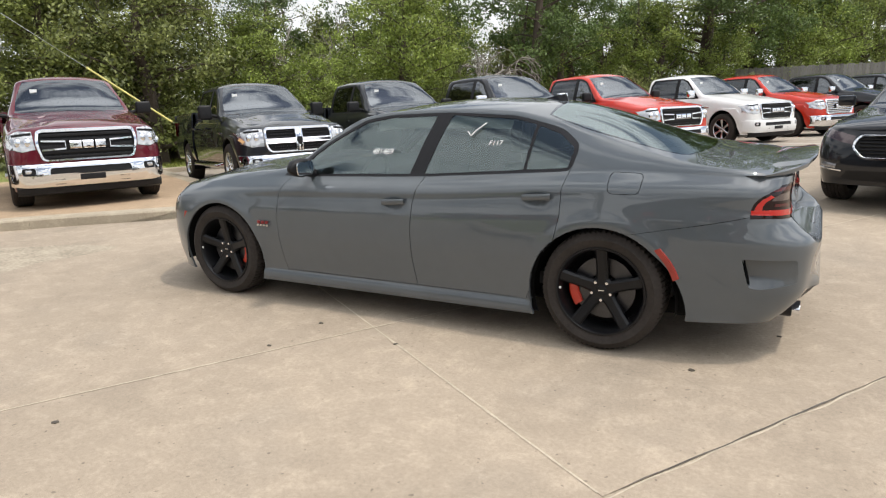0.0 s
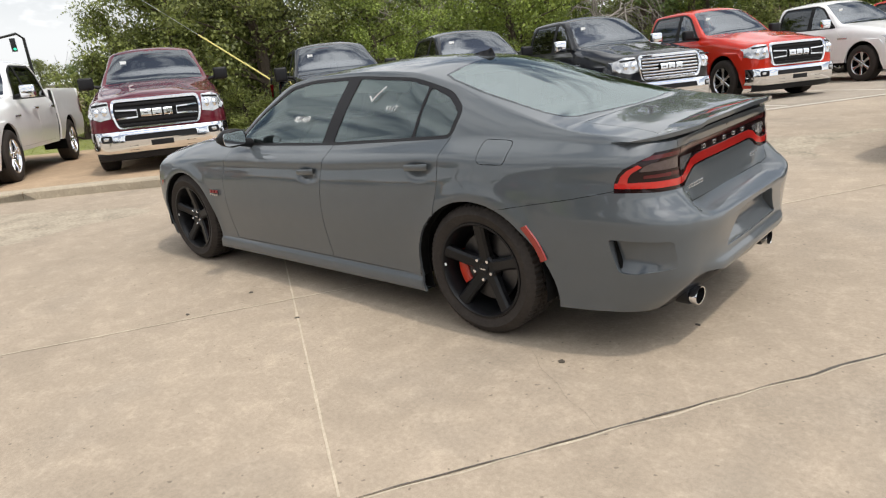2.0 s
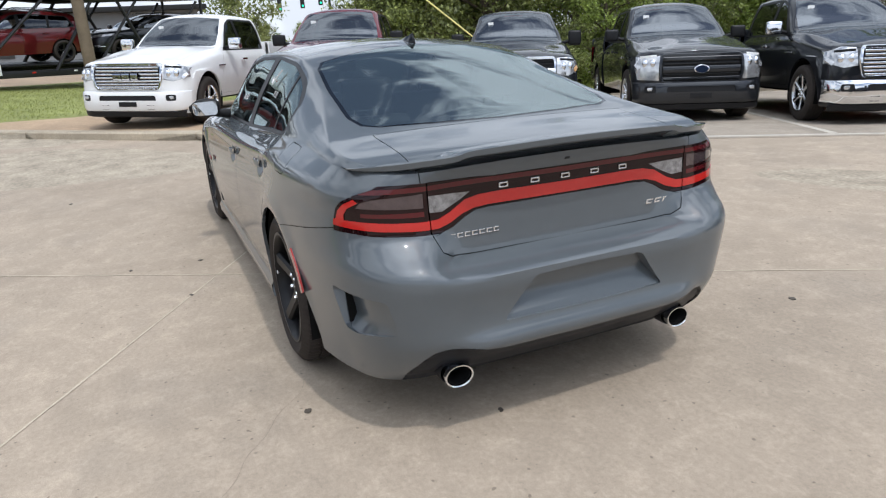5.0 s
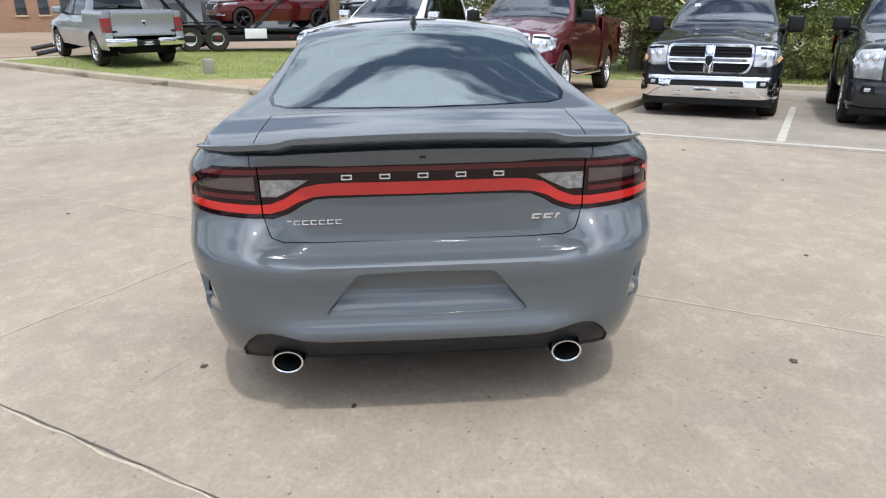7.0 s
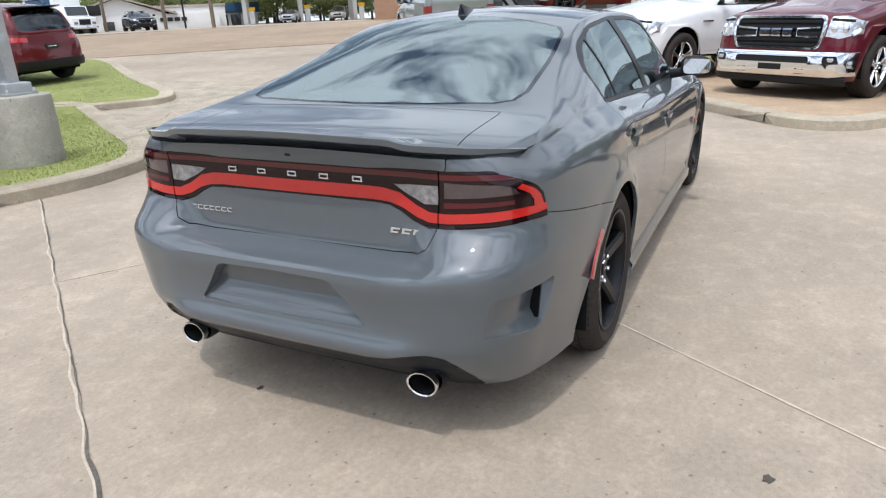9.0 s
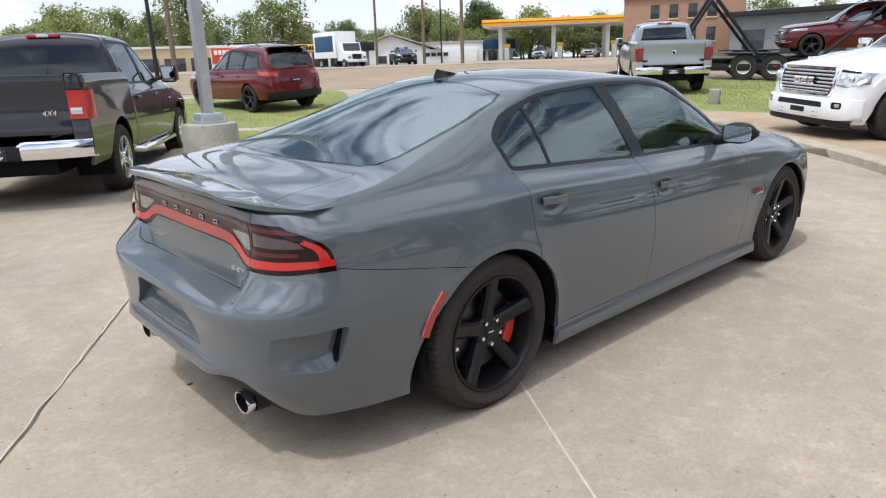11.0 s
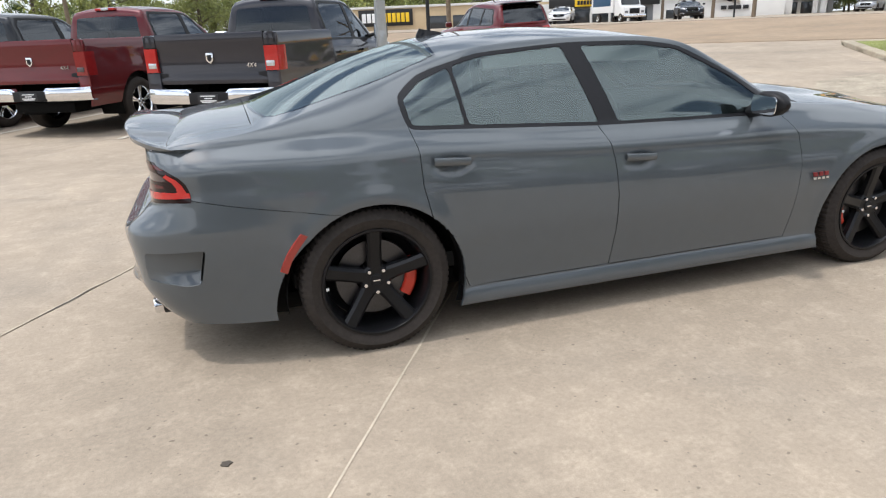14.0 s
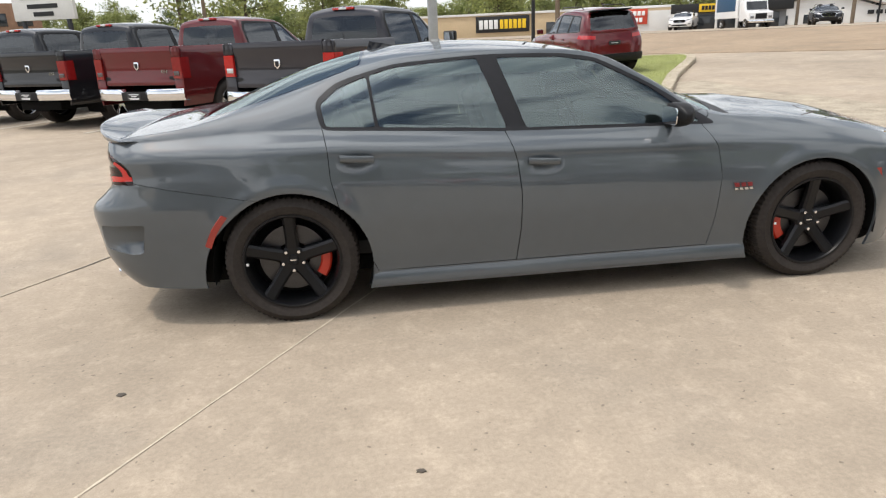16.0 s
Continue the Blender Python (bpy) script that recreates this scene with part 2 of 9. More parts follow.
def box(bm, lo, hi, bevel=0.0, m=None, seg=2):
    """Add a box from corner lo to corner hi, its edges rounded."""
    v = [bm.verts.new((x, y, z)) for x in (lo[0], hi[0]) for y in (lo[1], hi[1]) for z in (lo[2], hi[2])]
    fs = [bm.faces.new([v[i] for i in q]) for q in ((0, 1, 3, 2), (4, 6, 7, 5), (0, 4, 5, 1), (2, 3, 7, 6), (0, 2, 6, 4), (1, 5, 7, 3))]
    if bevel:
        es = list({e for f in fs for e in f.edges})
        r = bmesh.ops.bevel(bm, geom=es, offset=bevel, segments=seg, affect="EDGES", profile=0.6)
        v = list({x for f in r["faces"] for x in f.verts} | {x for x in v if x.is_valid})
    if m is not None:
        bmesh.ops.transform(bm, matrix=m, verts=[x for x in v if x.is_valid])
    return bm


def boxed(lo, hi, bevel=0.0, m=None):
    return box(bmesh.new(), lo, hi, bevel, m)


def prism(bm, poly, lo, hi, axis="y", bevel=0.0):
    """Extrude a 2D polygon along an axis from lo to hi. Axis y takes (x, z), z takes (x, y), x takes (y, z)."""
    def at(p, w):
        return {"y": (p[0], w, p[1]), "z": (p[0], p[1], w), "x": (w, p[0], p[1])}[axis]
    a = [bm.verts.new(at(p, lo)) for p in poly]
    b = [bm.verts.new(at(p, hi)) for p in poly]
    n = len(poly)
    fs = [bm.faces.new(a), bm.faces.new(b[::-1])]
    fs += [bm.faces.new((a[i], b[i], b[(i + 1) % n], a[(i + 1) % n])) for i in range(n)]
    bmesh.ops.recalc_face_normals(bm, faces=fs)
    if bevel:
        es = list({e for f in fs[:2] for e in f.edges})
        bmesh.ops.bevel(bm, geom=es, offset=bevel, segments=2, affect="EDGES", profile=0.6)
    return bm


def tube(bm, pts, r, sides=8, caps=True):
    """A round bar along points; r is a number or one radius a point."""
    pts = [Vector(p) for p in pts]
    rs = r if isinstance(r, (list, tuple)) else [r] * len(pts)
    rings, up = [], None
    for i, p in enumerate(pts):
        d = (pts[min(i + 1, len(pts) - 1)] - pts[max(i - 1, 0)]).normalized()
        if up is None:
            up = Vector((0, 0, 1)) if abs(d.z) < 0.9 else Vector((1, 0, 0))
        s = d.cross(up).normalized()
        up = s.cross(d).normalized()
        rings.append([bm.verts.new(p + (s * math.cos(2 * math.pi * k / sides) + up * math.sin(2 * math.pi * k / sides)) * rs[i]) for k in range(sides)])
    for a, b in zip(rings, rings[1:]):
        for k in range(sides):
            bm.faces.new((a[k], a[(k + 1) % sides], b[(k + 1) % sides], b[k]))
    if caps:
        bm.faces.new(rings[0][::-1])
        bm.faces.new(rings[-1])
    return bm


def lathe(bm, prof, n=48, axis="y", close=False):
    """Turn a profile of (radius, offset along the axis) round the axis."""
    rings = []
    for r, w in prof:
        ring = []
        for k in range(n):
            a = 2 * math.pi * k / n
            c, s = r * math.cos(a), r * math.sin(a)
            ring.append(bm.verts.new({"y": (c, w, s), "z": (c, s, w), "x": (w, c, s)}[axis]))
        rings.append(ring)
    pairs = list(zip(rings, rings[1:])) + ([(rings[-1], rings[0])] if close else [])
    fs = []
    for a, b in pairs:
        for k in range(n):
            fs.append(bm.faces.new((a[k], a[(k + 1) % n], b[(k + 1) % n], b[k])))
    bmesh.ops.recalc_face_normals(bm, faces=fs)
    return bm


def grid_faces(bm, rows):
    """Quads between rows of positions; rows of vertices are returned."""
    vs = [[bm.verts.new(p) for p in r] for r in rows]
    for a, b in zip(vs, vs[1:]):
        for i in range(len(a) - 1):
            q = (a[i], a[i + 1], b[i + 1], b[i])
            if (q[0].co - q[2].co).length > 1e-6 and (q[1].co - q[3].co).length > 1e-6:
                bm.faces.new(q)
    return vs


def inside(p, poly):
    c, n = False, len(poly)
    for i in range(n):
        (x1, y1), (x2, y2) = poly[i], poly[i - 1]
        if (y1 > p[1]) != (y2 > p[1]) and p[0] < (x2 - x1) * (p[1] - y1) / (y2 - y1) + x1:
            c = not c
    return c


AX = {"xz": (0, 2, 1), "xy": (0, 1, 2), "yz": (1, 2, 0)}


def cut_region(bm, poly, plane, keep):
    """Cut the mesh along a polygon seen flat in a plane, where keep(face centre, normal) holds; gives the faces within."""
    a, b, c = AX[plane]
    lo = [min(p[i] for p in poly) - 0.001 for i in (0, 1)]
    hi = [max(p[i] for p in poly) + 0.001 for i in (0, 1)]

    def near(f):
        us = [v.co[a] for v in f.verts]
        ws = [v.co[b] for v in f.verts]
        return min(us) <= hi[0] and max(us) >= lo[0] and min(ws) <= hi[1] and max(ws) >= lo[1] and keep(f.calc_center_median(), f.normal)
    for i in range(len(poly)):
        p, q = poly[i - 1], poly[i]
        if math.hypot(p[0] - q[0], p[1] - q[1]) < 1e-6:
            continue
        l2, h2 = [min(p[k], q[k]) - 1e-4 for k in (0, 1)], [max(p[k], q[k]) + 1e-4 for k in (0, 1)]
        fs = []
        for f in bm.faces:
            us = [v.co[a] for v in f.verts]
            if min(us) > h2[0] or max(us) < l2[0]:
                continue
            ws = [v.co[b] for v in f.verts]
            if min(ws) > h2[1] or max(ws) < l2[1]:
                continue
            if keep(f.calc_center_median(), f.normal):
                fs.append(f)
        if not fs:
            continue
        no = [0, 0, 0]
        no[a], no[b] = q[1] - p[1], p[0] - q[0]
        co = [0, 0, 0]
        co[a], co[b] = p
        geom = fs + list({e for f in fs for e in f.edges}) + list({v for f in fs for v in f.verts})
        bmesh.ops.bisect_plane(bm, geom=geom, dist=1e-5, plane_co=co, plane_no=Vector(no).normalized())
    bm.normal_update()
    out = []
    for f in bm.faces:
        if near(f):
            m = f.calc_center_median()
            if inside((m[a], m[b]), poly):
                out.append(f)
    return out


def take(bm, faces):
    """Lift faces out of bm into a bmesh of their own."""
    nb = bmesh.new()
    vm = {}
    for f in faces:
        for v in f.verts:
            if v not in vm:
                vm[v] = nb.verts.new(v.co)
        nb.faces.new([vm[v] for v in f.verts])
    bmesh.ops.delete(bm, geom=faces, context="FACES")
    nb.normal_update()
    return nb


def rim_in(bm, gap=0.0025, depth=0.014, skip=lambda v: False):
    """Draw the open edges of a panel back by gap and fold them inwards by depth, as pressed sheet has them."""
    bm.normal_update()
    es = [e for e in bm.edges if e.is_boundary and not (skip(e.verts[0]) and skip(e.verts[1]))]
    vs = {v for e in es for v in e.verts}
    for v in vs:
        if skip(v):
            continue
        d = Vector()
        for e in v.link_edges:
            if e.is_boundary and e.link_faces:
                t = (e.verts[1].co - e.verts[0].co)
                n = e.link_faces[0].normal.cross(t)
                if n.dot(e.link_faces[0].calc_center_median() - e.verts[0].co) < 0:
                    n = -n
                if n.length > 1e-9:
                    d += n.normalized()
        if d.length > 1e-6:
            v.co += d.normalized() * gap
    no = {v: v.normal.copy() for v in vs}
    r = bmesh.ops.extrude_edge_only(bm, edges=es)
    nv = [g for g in r["geom"] if isinstance(g, bmesh.types.BMVert)]
    for v in nv:
        o = min(vs, key=lambda w: (w.co - v.co).length_squared) if len(vs) < 400 else None
        if o is None:
            o = next((w for e in v.link_edges for w in e.verts if w in vs and w is not v), None)
        if o is not None:
            v.co -= no[o] * depth
    return bm


def mirrored(bm, weld=True):
    """The same mesh with its mirror image across y = 0 added."""
    r = bmesh.ops.duplicate(bm, geom=bm.verts[:] + bm.edges[:] + bm.faces[:])
    vs = [g for g in r["geom"] if isinstance(g, bmesh.types.BMVert)]
    fs = [g for g in r["geom"] if isinstance(g, bmesh.types.BMFace)]
    for v in vs:
        v.co.y = -v.co.y
    bmesh.ops.reverse_faces(bm, faces=fs)
    if weld:
        bmesh.ops.remove_doubles(bm, verts=[v for v in bm.verts if abs(v.co.y) < 1e-4], dist=2e-4)
    return bm


def flipped(bm):
    """The mirror image across y = 0."""
    b = bm.copy()
    for v in b.verts:
        v.co.y = -v.co.y
    bmesh.ops.reverse_faces(b, faces=b.faces[:])
    return b


def both(name, bm, material, parent, label=""):
    """A part on each side: the given one (y < 0, the thing's left) and its mirror image."""
    f = flipped(bm)
    return part(name, bm, material, parent, label), part(name, f, material, parent, label)


def half_shell(c):
    """The left half of a car's skin as a bmesh grid: nose at -x, left side at -y.
    c holds curves of x: zb, zs (bottom, shoulder), wp (half width), zr, yr (roof rail), zt (centre line); of z: xr, xf (tail, nose);
    sec (half width by relative height), x0r, x0f (where the ends begin to round), m, n (how square the plan's corners are)."""
    nr, ns, nv, nt = c.get("nr", 22), c.get("ns", 90), c.get("nv", 26), c.get("nt", 22)
    cols = []

    def width(x, z):
        s = (z - c["zb"](x)) / (c["zs"](x) - c["zb"](x))
        return c["wp"](x) * c["sec"](s) + (c["extra"](x, z) if "extra" in c else 0.0)
    heads = [("r", (k / nr) * math.pi / 2) for k in range(nr)] + [("s", k / ns) for k in range(ns + 1)] + [("f", math.pi / 2 - (k / nr) * math.pi / 2) for k in range(1, nr + 1)]
    for kind, u in heads:
        col = []
        for j in range(nv + 1):
            v = j / nv
            if kind == "s":
                x = c["x0r"] + (c["x0f"] - c["x0r"]) * u
                z = c["zb"](x) + v * (c["zs"](x) - c["zb"](x))
                y = width(x, z)
            else:
                x0, xe = (c["x0r"], c["xr"]) if kind == "r" else (c["x0f"], c["xf"])
                su, cu = math.sin(u), math.cos(u)
                em, en = (c["m"], c["n"]) if kind == "r" else (c.get("mf", c["m"]), c.get("nf", c["n"]))
                x = x0
                for _ in range(5):
                    z = c["zb"](x) + v * (c["zs"](x) - c["zb"](x))
                    end = c["xr2"](z, c["wp"](x) * su ** (2 / em)) if kind == "r" and "xr2" in c else xe(z)
                    x = x0 + (end - x0) * cu ** (2 / en)
                y = width(x, z) * su ** (2 / em)
            col.append((x, -y, z))
        cols.append(col)
    top = []
    for col in cols:
        x, y, z = col[-1]
        ys = -y
        zt = max(c["zt"](x), z)
        zr = min(max(c["zr"](x), z), zt)
        yr = min(c["yr"](x), ys * 0.97)
        row = []
        na = nt // 2
        for k in range(1, na + 1):
            w = k / na
            bow = 0.018 * math.sin(math.pi * w) * min(1.0, max(0, (zr - z) / 0.2))
            row.append((x, -(ys + (yr - ys) * w + bow), z + (zr - z) * w))
        for k in range(1, nt - na + 1):
            w = k / (nt - na)
            yy = yr * math.cos(w * math.pi / 2) ** 0.9 if k < nt - na else 0.0
            row.append((x, -yy, zr + (zt - zr) * (1 - (yy / max(yr, 1e-6)) ** c.get("crown", 2.0))))
        # soften the corner at the rail
        soft = [Vector(p) for p in [col[-2], col[-1]] + row]
        for _ in range(c.get("soft", 2)):
            soft = [soft[0]] + [(soft[i - 1] + soft[i] * 2 + soft[i + 1]) / 4 if abs(i - 1 - na) < 3 or i == 1 else soft[i] for i in range(1, len(soft) - 1)] + [soft[-1]]
        col[-1] = tuple(soft[1])
        top.append([tuple(p) for p in soft[2:]])
    bm = bmesh.new()
    grid_faces(bm, [col + t for col, t in zip(cols, top)])
    bmesh.ops.remove_doubles(bm, verts=bm.verts[:], dist=1e-5)
    bmesh.ops.dissolve_degenerate(bm, dist=1e-6, edges=bm.edges[:])
    bm.normal_update()
    mid = sum((f.normal.dot(f.calc_center_median() - Vector((0, 0, 0.6))) > 0) for f in bm.faces)
    if mid < len(bm.faces) / 2:
        bmesh.ops.reverse_faces(bm, faces=bm.faces[:])
    bm.normal_update()
    return bm


def circle_poly(cx, cz, r, n=40, a0=0.0, a1=2 * math.pi):
    return [(cx + r * math.cos(a0 + (a1 - a0) * k / n), cz + r * math.sin(a0 + (a1 - a0) * k / n)) for k in range(n if abs(a1 - a0 - 2 * math.pi) < 1e-6 else n + 1)]


def rounded(poly, r=0.03, n=4):
    """A polygon with its corners rounded."""
    out = []
    for i, p in enumerate(poly):
        a, b = Vector(poly[i - 1]), Vector(poly[(i + 1) % len(poly)])
        p = Vector(p)
        da, db = (a - p), (b - p)
        ra, rb = min(r, da.length * 0.45), min(r, db.length * 0.45)
        s, e = p + da.normalized() * ra, p + db.normalized() * rb
        for k in range(n + 1):
            t = k / n
            out.append(tuple(s * (1 - t) ** 2 + p * 2 * t * (1 - t) + e * t * t))
    return out


# ---- ground ----
def soft_pos(v, k=1.2):
    return 0.5 * (v + math.sqrt(v * v + k * k)) - (0.5 * k if v < -20 * k else 0)


def lay(x, y):
    """Height of the lot: level round the car, up towards the road, down along the row of parked trucks."""
    d = min(-0.8 * x - 0.6 * y, 36.0)
    e = min(-0.6 * x + 0.8 * y, 22.0)
    r = 0.045 * max(0.0, soft_pos(d - 8.5) - 0.03) - 0.05 * max(0.0, soft_pos(e - 4.5) - 0.03)
    return r if math.hypot(x, y) > 4.2 else 0.0


ROW = Vector((0.53, 0.848))              # along the joints and the parked row
ACROSS = Vector((0.848, -0.53))


def uv(u, v):
    return ACROSS.x * u + ROW.x * v, ACROSS.y * u + ROW.y * v


def concrete(name, color, stain, pit):
    m = bpy.data.materials.new(name)
    m.use_nodes = True
    nt = m.node_tree
    b = nt.nodes["Principled BSDF"]
    b.inputs["Specular IOR Level"].default_value = 0.3
    co = nt.nodes.new("ShaderNodeNewGeometry")

    def tex(scale, detail, rough=0.55):
        n = nt.nodes.new("ShaderNodeTexNoise")
        n.inputs["Scale"].default_value, n.inputs["Detail"].default_value, n.inputs["Roughness"].default_value = scale, detail, rough
        nt.links.new(co.outputs["Position"], n.inputs["Vector"])
        return n.outputs["Fac"]

    def ramp(sock, lo, hi, a, z):
        r = nt.nodes.new("ShaderNodeMapRange")
        r.inputs["From Min"].default_value, r.inputs["From Max"].default_value = lo, hi
        r.inputs["To Min"].default_value, r.inputs["To Max"].default_value = a, z
        nt.links.new(sock, r.inputs["Value"])
        return r.outputs["Result"]

    def mul(a, c):
        n = nt.nodes.new("ShaderNodeMath")
        n.operation = "MULTIPLY"
        nt.links.new(a, n.inputs[0])
        nt.links.new(c, n.inputs[1])
        return n.outputs[0]
    big = ramp(tex(0.30, 5), 0.3, 0.7, 0.82, 1.10)
    mid = ramp(tex(1.7, 8, 0.66), 0.3, 0.7, 0.88, 1.10)
    fine = ramp(tex(46, 5, 0.72), 0.3, 0.7, 0.86, 1.13)
    grit = ramp(tex(260, 3, 0.7), 0.3, 0.7, 0.82, 1.17)
    fleck = ramp(tex(6.0, 10, 0.8), 0.49, 0.62, 0.97, 1.15)
    dark = mul(ramp(tex(3.4, 10, 0.8), 0.56, 0.70, 1.0, 0.80), ramp(tex(31, 1, 0.4), 0.725, 0.76, 1.0, 0.62))
    val = mul(mul(mul(big, mid), mul(fine, grit)), mul(fleck, dark))
    oi = nt.nodes.new("ShaderNodeObjectInfo")
    val = mul(val, ramp(oi.outputs["Random"], 0, 1, 0.97, 1.03))
    mix = nt.nodes.new("ShaderNodeMix")
    mix.data_type = "RGBA"
    mix.inputs["A"].default_value, mix.inputs["B"].default_value = (*color, 1), (*stain, 1)
    nt.links.new(ramp(tex(0.8, 8, 0.6), 0.50, 0.68, 0.0, 0.75), mix.inputs["Factor"])
    vm = nt.nodes.new("ShaderNodeVectorMath")
    vm.operation = "SCALE"
    nt.links.new(mix.outputs["Result"], vm.inputs[0])
    nt.links.new(val, vm.inputs["Scale"])
    nt.links.new(vm.outputs["Vector"], b.inputs["Base Color"])
    b.inputs["Roughness"].default_value = 0.82
    bu = nt.nodes.new("ShaderNodeBump")
    bu.inputs["Strength"].default_value, bu.inputs["Distance"].default_value = pit, 0.004
    nt.links.new(tex(85, 6, 0.7), bu.inputs["Height"])
    nt.links.new(bu.outputs["Normal"], b.inputs["Normal"])
    return m


M_CONC = concrete("lot_concrete", (0.372, 0.305, 0.232), (0.305, 0.257, 0.203), 0.45)
M_CURB = concrete("curb_concrete", (0.42, 0.36, 0.27), (0.30, 0.25, 0.18), 0.5)
M_PAD = concrete("pad_concrete", (0.40, 0.29, 0.19), (0.33, 0.245, 0.165), 0.4)
M_STALL = concrete("stall_concrete", (0.36, 0.31, 0.25), (0.26, 0.225, 0.185), 0.4)
M_ROAD = concrete("road_asphalt", (0.33, 0.245, 0.165), (0.28, 0.215, 0.15), 0.4)
M_SOIL = mat("soil", (0.10, 0.085, 0.045), 0.95, vary=0.35, scale=0.6)
M_TURF = mat("turf_soil", (0.23, 0.25, 0.08), 0.95, vary=0.35, scale=0.9, bump=0.4, bump_scale=30)
M_JOINT = mat("joint_filler", (0.34, 0.29, 0.22), 0.9, vary=0.45, scale=3)
M_TAR = mat("tar_seal", (0.11, 0.095, 0.08), 0.8, vary=0.5, scale=9)
M_LINE = mat("worn_white_line", (0.50, 0.46, 0.39), 0.8, vary=0.3, scale=7)


def sheet(xs, ys, dz):
    bm = bmesh.new()
    grid_faces(bm, [[(x, y, lay(x, y) + dz(x, y)) for x in xs] for y in ys])
    bm.normal_update()
    if bm.faces[:][0].normal.z < 0:
        bmesh.ops.reverse_faces(bm, faces=bm.faces[:])
    return bm


def spread(lim, near, step):
    a = [0.0]
    s = step
    while a[-1] < lim:
        a.append(a[-1] + s)
        if a[-1] > near:
            s *= 1.25
    return sorted({-p for p in a} | set(a))


G_AX = spread(1500, 46, 2.0)
tagged(part("ground", sheet(G_AX, G_AX, lambda x, y: -0.035), M_SOIL), "bare brown soil and thin grass reaching the horizon", "ground", kind="structure")


def area(name, poly, rise, material, label, step=1.5, thick=0.0, category="pavement", kind="structure", parent=None):
    """A flat area that follows the lot's fall, with skirts down its edge."""
    bm = bmesh.new()
    prism(bm, poly, 0.0, 1.0, "z")
    bmesh.ops.delete(bm, geom=[f for f in bm.faces if f.calc_center_median().z < 0.99], context="FACES")
    lo = [min(p[i] for p in poly) for i in (0, 1)]
    hi = [max(p[i] for p in poly) for i in (0, 1)]
    for i in (0, 1):
        w = lo[i] + step
        while w < hi[i]:
            co = [0, 0, 0]
            co[i] = w
            no = [0, 0, 0]
            no[i] = 1
            bmesh.ops.bisect_plane(bm, geom=bm.verts[:] + bm.edges[:] + bm.faces[:], dist=1e-5, plane_co=co, plane_no=no)
            w += step
    for v in bm.verts:
        v.co.z = lay(v.co.x, v.co.y) + rise
    es = [e for e in bm.edges if e.is_boundary]
    r = bmesh.ops.extrude_edge_only(bm, edges=es)
    for g in r["geom"]:
        if isinstance(g, bmesh.types.BMVert):
            g.co.z -= rise + 0.06
    bmesh.ops.recalc_face_normals(bm, faces=bm.faces[:])
    ob = part(name, bm, material, parent, smooth=False)
    return tagged(ob, label, category, kind=kind) if not parent else ob


def curb_run(pts, w=0.16, h=0.13, parent=None, close=False):
    """Concrete curb stones along a line of points, rounded on top."""
    P = [Vector(p) for p in pts]
    prof = [(-w / 2 - 0.012, -0.08), (-w / 2, h - 0.035), (-w / 2 + 0.012, h - 0.01), (-w / 2 + 0.035, h), (w / 2 - 0.02, h), (w / 2, h - 0.02), (w / 2 + 0.005, -0.08)]
    bm = bmesh.new()
    n = len(P)
    rows = []
    for i, p in enumerate(P):
        a = P[(i - 1) % n] if (close or i > 0) else p
        b = P[(i + 1) % n] if (close or i < n - 1) else p
        t = (b - a).normalized()
        s = Vector((t.y, -t.x))
        rows.append([(p.x + s.x * o, p.y + s.y * o, lay(p.x, p.y) + z) for o, z in prof])
    if close:
        rows.append(rows[0])
    grid_faces(bm, rows)
    bmesh.ops.remove_doubles(bm, verts=bm.verts[:], dist=1e-4)
    bmesh.ops.recalc_face_normals(bm, faces=bm.faces[:])
    return bm


